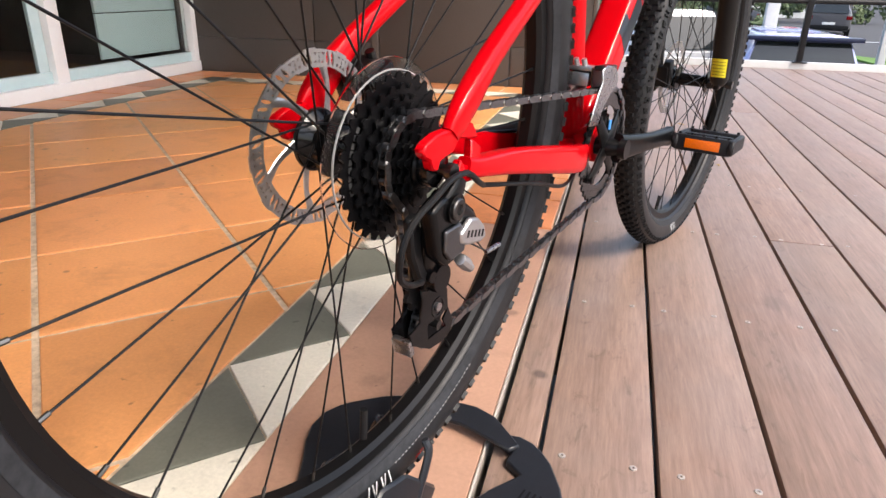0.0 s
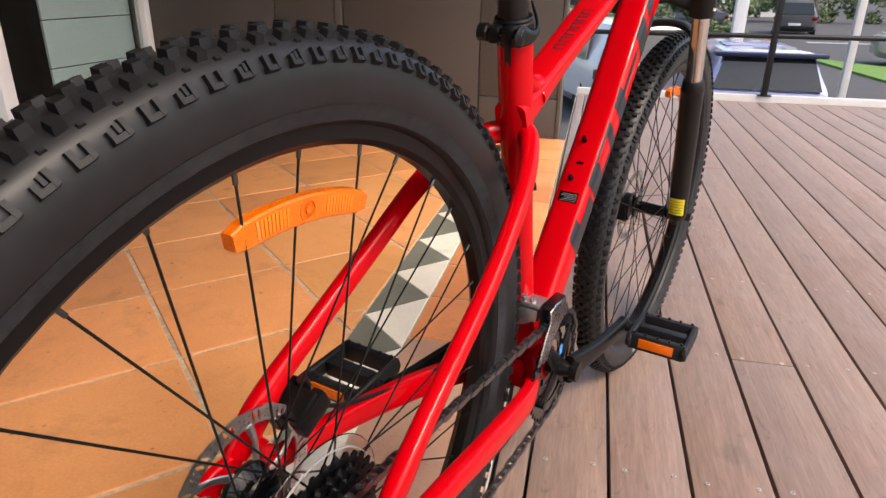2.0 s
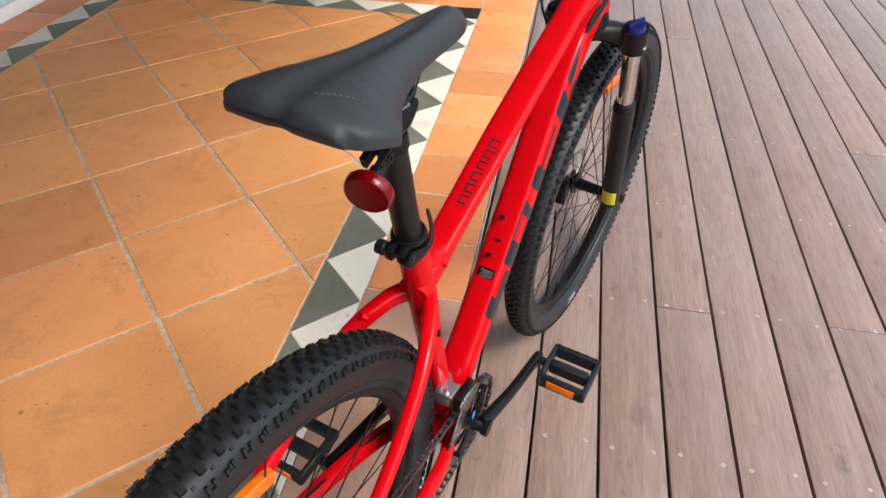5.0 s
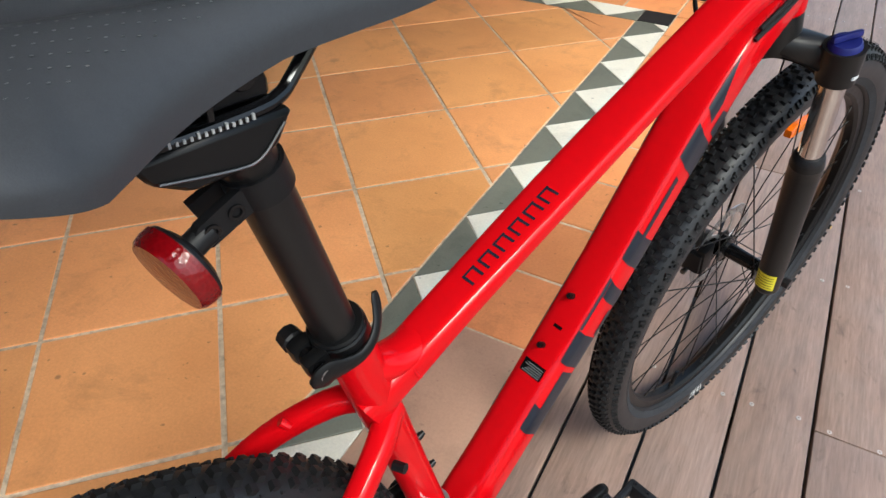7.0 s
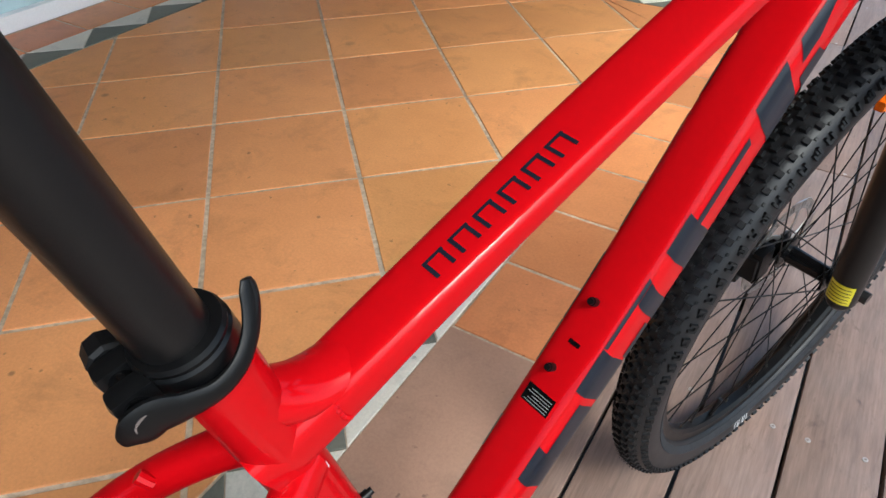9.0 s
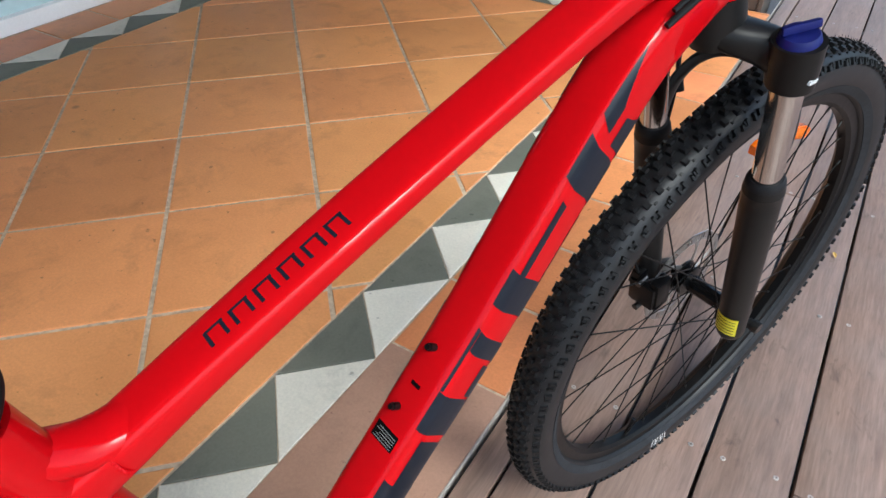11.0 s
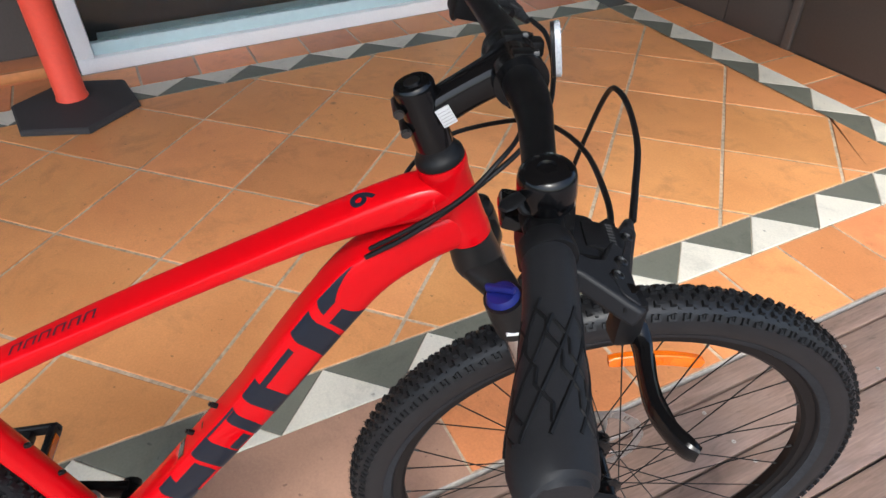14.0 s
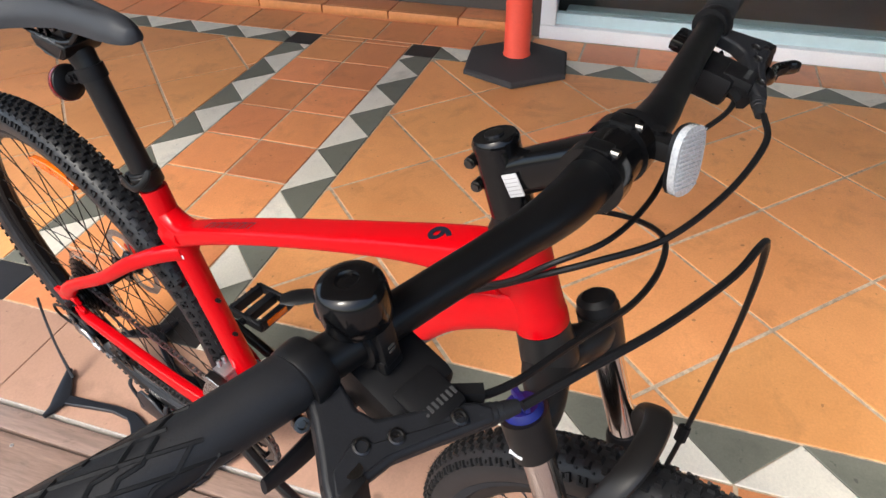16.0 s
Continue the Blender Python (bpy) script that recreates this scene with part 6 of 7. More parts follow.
    rod(bm, (xl, 0, 0), (xr, 0, 0), 0.0045); rod(bm, (xr - 0.005, 0, 0), (xr + 0.0005, 0, 0), 0.0068, 12); rod(bm, (xl - 0.0005, 0, 0), (xl + 0.005, 0, 0), 0.0068, 12)
    if not rear:
        rod(bm, (0.074, 0, 0), (0.084, 0, 0), 0.0085, 12)
    part("skewer", bm, DARK_STEEL, w)
    # spokes
    base = None
    for k in range(32):
        side = fl if k % 2 else fr_
        lead = (1 if (k // 2) % 2 else -1) * (-1 if rear else 1)
        ar = 2 * math.pi * k / 32 + radians(10.0 if rear else 5.8)
        ah = ar + lead * radians(68)
        rf = 0.0235 if side < 0 or rear else 0.0195
        a = Vector((side + (0.0018 if lead > 0 else -0.0018), rf * math.cos(ah), rf * math.sin(ah)))
        b = Vector((0.002 if side > 0 else -0.002, (0.2870 + ri) * math.cos(ar), (0.2870 + ri) * math.sin(ar)))
        bm = B(); rod(bm, a, b, 0.00095, 6)
        part("spoke", bm, BLACK, w)
        d = (a - b).normalized()
        bm = B(); rod(bm, b - d * 0.003, b + d * 0.010, 0.0017, 6); part("nipple", bm, DARK_STEEL, w)
    # valve
    bm = B(); av = radians(272 if rear else 255)
    rod(bm, (0, 0.287 * math.cos(av), 0.287 * math.sin(av)), (0, 0.253 * math.cos(av), 0.253 * math.sin(av)), 0.0038, 10); part("valve", bm, RUBBER, w)
    # amber spoke reflector, curved along the rim
    bm = B()
    rc = 0.2535 if rear else 0.2475
    grid = []
    turn = Matrix.Rotation(radians(88.4 if rear else 84.5), 4, "X")
    for i in range(17):
        u = -1 + i / 8
        a, hw = u * 0.248, 0.0094 * (1 - 0.12 * u ** 4) * (0.7 if abs(u) == 1 else 1.0)
        grid.append([bm.verts.new(turn @ Vector((x, (rc + h) * math.cos(a), (rc + h) * math.sin(a)))) for x, h in ((0.0035, -hw), (0.0050, -hw * 0.85), (0.0050, hw * 0.85), (0.0035, hw), (-0.0035, hw), (-0.0050, hw * 0.85), (-0.0050, -hw * 0.85), (-0.0035, -hw))])
    for q, r in zip(grid, grid[1:]):
        for k in range(8):
            bm.faces.new((q[k], q[(k + 1) % 8], r[(k + 1) % 8], r[k]))
    bm.faces.new(grid[0]); bm.faces.new(grid[-1])
    sr = part("spoke_reflector", bm, AMBER, w, "amber spoke reflector")
    for a in (-0.125, 0.125):
        bm = B()
        for k in range(9):
            box(bm, 0.0047, 0.0056, rc - 0.0062, rc + 0.0062, -0.0011, 0.0011, 0.0002, turn @ Matrix.Rotation(a + 0.0125 * (k - 4), 4, "X"))
        part("lens_panel", bm, AMBER_PALE, sr)
    bm = B(); lathe(bm, [(0.0040, 0.0080), (0.0058, 0.0080), (0.0058, 0.006), (0.0050, 0.0058), (0.0050, 0.003), (0.0060, 0.0026)], 20, "x", turn @ Matrix.Translation((0, rc, 0))); part("snap_cap", bm, AMBER, sr)
    # brake disc: rim band with slots, spider arms
    xd, kd = (-0.0555, 0.962) if rear else (-0.0425, 1.0)
    bm = B()
    nt_, r_in, r_out, rows_ = 432, 0.0605, 0.0780, 14

    def solid(t, r):
        if r > 0.0768 + 0.0012 * math.sin(12 * t) or r < 0.0622 + 0.0010 * math.sin(6 * t + 1.0):
            return abs(r - 0.07) < 0.0072
        u = math.degrees(t) % 24.0
        for c in (3.2, 8.6):
            if math.hypot((u - c - (r - 0.070) * 260) * r * 0.01745 / 0.0020, (r - 0.0700) / 0.0056) < 1:
                return False
        return all(math.hypot((u - c) * r * 0.01745, r - rr0) > 0.00125 for c in (13.4, 17.2, 21.0) for rr0 in (0.0664, 0.0700, 0.0736) if not (rr0 == 0.0700 and c != 17.2))
    keep = {(q, k) for q in range(nt_) for k in range(rows_) if solid(2 * math.pi * (q + 0.5) / nt_, r_in + (r_out - r_in) * (k + 0.5) / rows_)}
    seen = {}

    def spot(q, k, x):
        key = (q % nt_, k, x)
        if key not in seen:
            t, r = 2 * math.pi * q / nt_, r_in + (r_out - r_in) * k / rows_
            seen[key] = bm.verts.new((xd + x, kd * r * math.cos(t), kd * r * math.sin(t)))
        return seen[key]
    for q, k in sorted(keep):
        ring4 = [(q, k), (q + 1, k), (q + 1, k + 1), (q, k + 1)]
        bm.faces.new([spot(*v, -0.0009) for v in ring4]); bm.faces.new([spot(*v, 0.0009) for v in ring4[::-1]])
        for e, (dq, dk) in enumerate(((0, -1), (1, 0), (0, 1), (-1, 0))):
            if ((q + dq) % nt_, k + dk) not in keep:
                a, b = ring4[e], ring4[(e + 1) % 4]
                bm.faces.new((spot(*b, -0.0009), spot(*a, -0.0009), spot(*a, 0.0009), spot(*b, 0.0009)))
    disc = part("brake_disc", bm, DISC_STEEL, w, "perforated steel brake disc")
    bm = B()
    ring_plate(bm, circle(0.017, 36), circle(0.027, 36), xd - 0.0012, xd + 0.0012)
    part("disc_spider", bm, DARK_STEEL, disc)
    for q in range(6):
        t0 = 2 * math.pi * q / 6
        bm = B()
        sweep(bm, [(xd, 0.025 * math.cos(t0), 0.025 * math.sin(t0), 0.0012, 0.004), (xd, 0.045 * math.cos(t0 + 0.25), 0.045 * math.sin(t0 + 0.25), 0.0012, 0.003), (xd, 0.0632 * kd * math.cos(t0 + 0.42), 0.0632 * kd * math.sin(t0 + 0.42), 0.0012, 0.0045)], seg=8, n=3, lateral=(1, 0, 0))
        part("disc_arm", bm, DISC_STEEL, disc)
    return w


rear_wheel = wheel("rear_wheel", WR, "rear wheel with black rim and spokes", True)
front_wheel = wheel("front_wheel", WF, "front wheel with black rim and spokes", False)

# cassette
SPROCKETS = [(32, 0.0270), (28, 0.0310), (24, 0.0348), (21, 0.0386), (18, 0.0424), (15, 0.0462), (13, 0.0500), (11, 0.0538)]


def toothed(bm, teeth, x0, x1, inner, m):
    r = 0.0127 / (2 * math.sin(math.pi / teeth))
    outer, inn = [], []
    for k in range(teeth):
        for q, f in ((0.0, 0.0020), (0.26, 0.0024), (0.48, -0.0022), (0.78, -0.0022)):
            t = 2 * math.pi * (k + q) / teeth
            outer.append(((r + f) * math.cos(t), (r + f) * math.sin(t)))
            inn.append((inner * math.cos(t), inner * math.sin(t)))
    ring_plate(bm, inn, outer, x0, x1, m)
    return r


cass = part("cassette", (lambda bm: (lathe(bm, [(0.0245, 0.019), (0.0555, 0.0175), (0.0575, 0.016), (0.0575, 0.008)], 28, "x"), bm)[1])(B()), SPROCKET_BLACK, rear_wheel, "black eight-speed cassette")
for teeth, x in SPROCKETS:
    bm = B(); toothed(bm, teeth, x - 0.0009, x + 0.0009, 0.019 if teeth < 20 else 0.0127 / (2 * math.sin(math.pi / teeth)) - 0.016, Matrix.Identity(4))
    if teeth >= 20:
        for q in range(5):
            t = 2 * math.pi * q / 5
            r1 = 0.0127 / (2 * math.sin(math.pi / teeth)) - 0.012
            sweep(bm, [(x, 0.018 * math.cos(t), 0.018 * math.sin(t), 0.0009, 0.006), (x, r1 * math.cos(t + 0.25), r1 * math.sin(t + 0.25), 0.0009, 0.006)], seg=6, n=1, lateral=(1, 0, 0))
    part("sprocket", bm, SPROCKET_BLACK, cass)
bm = B()
for k in range(9):
    t = radians(150 + 6.0 * k)
    box(bm, 0.0281, 0.0285, -0.0016, 0.0016, -0.0022, 0.0022, 0, Matrix.Rotation(t, 4, "X") @ Matrix.Translation((0, 0.0565, 0)))
part("print_bar", bm, DIM_PRINT, cass)["kind"] = "stuff"
bm = B(); lathe(bm, [(0.0190, 0.040), (0.0190, 0.0690), (0.0175, 0.0760), (0.0180, 0.0770), (0.0192, 0.0766), (0.0210, 0.0695), (0.0210, 0.040)], 72, "x", closed=True)
sp_ = part("spoke_protector", bm, CLEAR, rear_wheel, "clear plastic spoke protector disc")
bm = B(); ring_plate(bm, circle(0.0672, 72), circle(0.0682, 72), 0.0209, 0.0222); part("rim_edge", bm, PROTECTOR_EDGE, sp_)

# cranks, chainrings, pedals
crank = part("crankset", (lambda bm: (lathe(bm, [(-0.072, 0.008), (-0.060, 0.012), (0.060, 0.012), (0.072, 0.008)], 24, "x", Matrix.Translation(BB)), bm)[1])(B()), BLACK, bike, "black crankset with two chainrings")
MB = Matrix.Translation(BB)
for teeth, x, inner in ((36, 0.0475, 0.052), (22, 0.0405, 0.032)):
    bm = B(); toothed(bm, teeth, x - 0.0012, x + 0.0012, inner, MB); part("chainring", bm, BLACK_GLOSS, crank)
bm = B()
for q in range(4):
    t = math.pi / 4 + math.pi / 2 * q
    sweep(bm, [(0.053, BB.y, BB.z, 0.004, 0.014), (0.052, BB.y + 0.032 * math.cos(t), BB.z + 0.032 * math.sin(t), 0.004, 0.010), (0.050, BB.y + 0.056 * math.cos(t), BB.z + 0.056 * math.sin(t), 0.003, 0.007)], seg=10, n=3, lateral=(1, 0, 0))
    rod(bm, (0.046, BB.y + 0.054 * math.cos(t), BB.z + 0.054 * math.sin(t)), (0.055, BB.y + 0.054 * math.cos(t), BB.z + 0.054 * math.sin(t)), 0.005)
part("spider", bm, BLACK, crank)
bm = B(); box(bm, -0.006, 0.006, -0.004, 0.004, 0, 0.0012, 0, MB @ Matrix.Translation((0.0565, -0.010, 0.030)) @ pose(0, 0, 0, 0, 90, 0)); part("blue_mark", bm, mat("blue_mark", (0.05, 0.25, 0.6), 0.4, var=0.1, scale=90), crank)
for s, tip in ((1, Vector((0.089, 0.576, -0.047))), (-1, Vector((-0.089, 0.230, -0.040)))):
    a = Vector((s * 0.068, BB.y, BB.z)); mid = (a + tip) / 2 + Vector((s * 0.002, 0, 0.0))
    bm = B()
    sweep(bm, [(*a, 0.008, 0.019), (*(a * 0.85 + tip * 0.15), 0.008, 0.016), (*mid, 0.0075, 0.0125), (*(a * 0.12 + tip * 0.88), 0.0075, 0.0125), (*tip, 0.0075, 0.0145), (*(tip + (tip - a).normalized() * 0.010), 0.006, 0.010)], seg=16, lateral=(1, 0, 0), power=3.0)
    rod(bm, a + Vector((s * 0.004, 0, 0)), a + Vector((s * 0.013, 0, 0)), 0.013, 20)
    arm = part("crank_arm", bm, BLACK, crank, "black alloy crank arm")
    bm = B()
    for k in range(6):
        p = a.lerp(tip, 0.34 + 0.035 * k)
        box(bm, s * 0.0078 - 0.0004, s * 0.0078 + 0.0004, -0.002, 0.002, -0.004, 0.004, 0, Matrix.Translation(p))
    part("print_bar", bm, WHITE_PRINT, arm)["kind"] = "stuff"
    pc = tip + Vector((s * 0.058, -0.002 * s, 0.001))
    m = Matrix.Translation(pc) @ pose(0, 0, 0, -2 if s > 0 else 4, 0, 0) @ Matrix.Diagonal((0.9, 1.0, 1.0, 1.0))
    bm = B()
    rod(bm, Vector((s * 0.07, tip.y, tip.z)) + Vector((s * 0.015, 0, 0)), pc + Vector((s * 0.03, 0, 0)), 0.0075, 14)
    box(bm, -0.036, 0.036, -0.0085, 0.0085, -0.010, 0.010, 0.003, m)
    pd = part("pedal", bm, GREY_PLASTIC, crank, "dark grey plastic platform pedal")
    for y in (-0.044, 0.033):
        bm = B(); box(bm, -0.042, 0.042, y, y + 0.011, -0.0115, 0.0115, 0.003, m); part("cage_bar", bm, GREY_PLASTIC, pd)
    for x in (-0.046, 0.037):
        bm = B(); prism(bm, [(-0.044, -0.010), (0.044, -0.010), (0.048, 0.0), (0.044, 0.011), (-0.044, 0.011), (-0.048, 0.0)], x, x + 0.009, "yz", m); o = part("cage_side", bm, GREY_PLASTIC, pd); o.modifiers.new("round", "BEVEL").width = 0.002
    for y in (-0.0455, 0.0435):
        bm = B(); box(bm, -0.026, 0.026, y, y + 0.002, -0.0065, 0.0065, 0.0006, m); part("pedal_reflector", bm, AMBER, pd)
    bm = B()
    for y in (-0.040, 0.039):
        for x in (-0.036, -0.018, 0.0, 0.018, 0.036):
            rod(bm, m @ Vector((x, y, 0.010)), m @ Vector((x, y, 0.0145)), 0.002, 6)
    part("grip_pin", bm, GREY_PLASTIC, pd)["kind"] = "stuff"

# front derailleur
bm = B(); box(bm, 0.010, 0.036, 0.350, 0.378, 0.034, 0.051, 0.004); lathe(bm, [(-0.010, 0.0172), (-0.010, 0.021), (0.010, 0.021), (0.010, 0.0172)], 24, "z", Matrix.Translation((0, 0.384, 0.032)) @ pose(0, 0, 0, 15, 0, 0))
fd = part("front_derailleur", bm, BRIGHT_ALLOY, bike, "silver and black front derailleur")
bm = B()
prism(bm, [(0.344, 0.056), (0.360, 0.0605), (0.380, 0.0590), (0.395, 0.0550), (0.408, 0.0420), (0.402, 0.0330), (0.386, 0.0260), (0.366, 0.0120), (0.352, -0.0100), (0.324, -0.0080), (0.330, 0.0080), (0.340, 0.0280), (0.350, 0.0420)], 0.0525, 0.0548)
o = part("cage", bm, STEEL, fd, "polished steel cage"); o.modifiers.new("round", "BEVEL").width = 0.0009
bm = B()
prism(bm, [(0.344, 0.056), (0.384, 0.0580), (0.402, 0.0420), (0.380, 0.0260), (0.350, 0.0300)], 0.0400, 0.0420)
box(bm, 0.0400, 0.0545, 0.352, 0.396, 0.0535, 0.0600, 0.002)
o = part("inner_cage", bm, DARK_STEEL, fd)
bm = B(); box(bm, 0.010, 0.038, 0.350, 0.378, 0.052, 0.058, 0.002); part("link", bm, BRIGHT_ALLOY, fd)
for x, y in ((0.018, 0.356), (0.028, 0.356)):
    bm = B(); rod(bm, (x, y, 0.056), (x - 0.002, y - 0.004, 0.066), 0.0034, 10); part("limit_screw", bm, BRIGHT_ALLOY, fd)

# rear derailleur
UJ, LJ = Vector((0.034, 0.006, -0.108)), Vector((0.032, 0.024, -0.152))
bm = B()
sweep(bm, [(0.068, -0.002, -0.006, 0.006, 0.009), (0.068, -0.010, -0.018, 0.007, 0.011), (0.064, -0.020, -0.034, 0.008, 0.012), (0.056, -0.020, -0.056, 0.008, 0.011), (0.050, -0.012, -0.080, 0.008, 0.011), (0.045, 0.000, -0.100, 0.007, 0.011)], seg=18, n=4, power=2.6, lateral=(1, 0, 0))
rd = part("rear_derailleur", bm, DERAILLEUR, bike, "black rear derailleur with a silver plate")
bm = B(); rod(bm, (0.056, -0.0135, -0.027), (0.0765, -0.0135, -0.027), 0.0118, 24); part("pivot_housing", bm, DERAILLEUR, rd)
bm = B(); lathe(bm, [(0.0755, 0.0088), (0.0780, 0.0088), (0.0790, 0.0078), (0.0790, 0.0046), (0.0770, 0.0040)], 24, "x", Matrix.Translation((0, -0.0135, -0.027))); part("mounting_bolt", bm, DARK_STEEL, rd)
bm = B(); rod(bm, (0.0765, -0.0135, -0.027), (0.0775, -0.0135, -0.027), 0.0038, 6); part("hex_socket", bm, BLACK, rd)
bm = B(); prism(bm, [(-0.044, -0.024), (-0.029, -0.0155), (-0.010, -0.0185), (0.006, -0.026), (0.022, -0.036), (0.031, -0.048), (0.024, -0.062), (0.008, -0.064), (0.002, -0.072), (-0.016, -0.076), (-0.030, -0.066), (-0.037, -0.044)], 0.058, 0.0735); o = part("outer_link", bm, DERAILLEUR, rd); o.modifiers.new("round", "BEVEL").width = 0.0045; o.modifiers["round"].segments = 3
bm = B(); prism(bm, [(-0.028, -0.042), (-0.006, -0.040), (0.004, -0.052), (0.003, -0.066), (-0.018, -0.069), (-0.027, -0.060)], 0.0730, 0.0768); o = part("link_face", bm, LINK_GREY, rd, "satin dark grey link face"); o.modifiers.new("round", "BEVEL").width = 0.0018; o.modifiers["round"].segments = 3
bm = B(); prism(bm, [(-0.046, -0.034), (-0.034, -0.030), (-0.026, -0.060), (-0.012, -0.086), (-0.024, -0.096), (-0.040, -0.066)], 0.047, 0.0560); o = part("inner_link", bm, PLASTIC, rd); o.modifiers.new("round", "BEVEL").width = 0.002
bm = B(); rod(bm, (0.032, -0.001, -0.094), (0.0600, -0.001, -0.094), 0.0125, 22); rod(bm, (0.044, -0.0160, -0.088), (0.060, -0.0160, -0.088), 0.0050, 12); part("cage_pivot", bm, DERAILLEUR, rd)
bm = B(); prism(bm, [(-0.008, -0.0485), (0.0065, -0.0385), (0.0190, -0.0415), (0.030, -0.0505), (0.0345, -0.0610), (0.0260, -0.0640), (0.004, -0.0610), (-0.006, -0.0575)], 0.0735, 0.0790); o = part("silver_plate", bm, BRIGHT_ALLOY, rd, "brushed silver cover plate"); o.modifiers.new("round", "BEVEL").width = 0.0022; o.modifiers["round"].segments = 3
bm = B()
for k in range(5):
    box(bm, 0.0790, 0.0793, -0.0013, 0.0013, -0.0030, 0.0030, 0, Matrix.Translation((0, 0.0025 + 0.0060 * k, -0.0510 - 0.0012 * k)) @ pose(0, 0, 0, -14, 0, 0))
part("print_bar", bm, PLASTIC, rd)["kind"] = "stuff"
bm = B(); lathe(bm, [(-0.004, 0.0030), (-0.003, 0.0052), (0.004, 0.0058), (0.012, 0.0058), (0.013, 0.0044), (0.020, 0.0042)], 10, "y", Matrix.Translation((0.070, 0.010, -0.078)) @ pose(0, 0, 0, -36, 0, 0)); part("barrel_adjuster", bm, BRIGHT_ALLOY, rd)
bm = B(); rod(bm, (0.070, 0.0180, -0.0640), (0.072, 0.0500, -0.0810), 0.0009, 6); part("cable_tail", bm, DARK_STEEL, rd)
bm = B(); rod(bm, (0.072, 0.0495, -0.0819), (0.072, 0.0740, -0.0815), 0.0022, 8); part("cable_end", bm, STEEL, rd)
# outer cage plate with its slot, inner plate, steel end piece
CAGE = [(-0.008, -0.108), (0.014, -0.113), (0.036, -0.120), (0.039, -0.138), (0.050, -0.158), (0.046, -0.168), (0.034, -0.173), (0.012, -0.172), (-0.016, -0.157), (-0.021, -0.145), (-0.006, -0.138), (-0.004, -0.118)]
bm = B(); prism(bm, CAGE[:4] + [(0.040, -0.142), (0.006, -0.146), (-0.006, -0.140)] + CAGE[10:], 0.0415, 0.0438); o = part("cage_plate", bm, DERAILLEUR, rd); o.modifiers.new("round", "BEVEL").width = 0.0007
for outline in ([(-0.021, -0.145), (-0.006, -0.139), (0.006, -0.145), (0.008, -0.160), (0.012, -0.172), (-0.016, -0.157)], [(0.012, -0.172), (0.008, -0.161), (0.038, -0.159), (0.046, -0.168), (0.034, -0.173)], [(0.038, -0.159), (0.032, -0.150), (0.040, -0.141), (0.050, -0.158), (0.046, -0.168)]):
    bm = B(); prism(bm, outline, 0.0417, 0.0436); part("cage_plate", bm, DERAILLEUR, rd)
bm = B(); prism(bm, CAGE, 0.0235, 0.0250); part("cage_plate", bm, DERAILLEUR, rd)
bm = B(); box(bm, 0.0240, 0.0430, -0.0215, -0.0155, -0.0130, 0.0040, 0.0015, Matrix.Translation((0, 0.0, -0.150)) @ pose(0, 0, 0, 18, 0, 0)); part("cage_end", bm, STEEL, rd, "bright steel end piece")
bm = B(); rod(bm, (0.0436, 0.021, -0.133), (0.0455, 0.021, -0.133), 0.0042, 16); part("cage_bolt", bm, STEEL, rd)
bm = B(); lathe(bm, [(0.0436, 0.0100), (0.0446, 0.0096), (0.0446, 0.0080), (0.0436, 0.0078)], 24, "x", Matrix.Translation((0, 0.021, -0.133)), closed=True); part("pivot_ring", bm, BLACK_GLOSS, rd)
for p in (UJ, LJ):
    bm = B(); toothed(bm, 11, p.x - 0.002, p.x + 0.002, 0.006, Matrix.Translation((0, p.y, p.z))); part("jockey_wheel", bm, PLASTIC, rd)
    bm = B(); rod(bm, (p.x - 0.010, p.y, p.z), (p.x + 0.0125, p.y, p.z), 0.0040, 12); part("jockey_bolt", bm, DARK_STEEL, rd)

# chain: rollers and plates along the run
RC, XC = 0.0127 / (2 * math.sin(math.pi / 18)), 0.0349
RING, XR_ = 0.0127 / (2 * math.sin(math.pi / 36)), 0.0475
run = []


def arc(c, r, a0, a1, x, n):
    return [(x, c.y + r * math.cos(radians(a0 + (a1 - a0) * k / n)), c.z + r * math.sin(radians(a0 + (a1 - a0) * k / n))) for k in range(n + 1)]


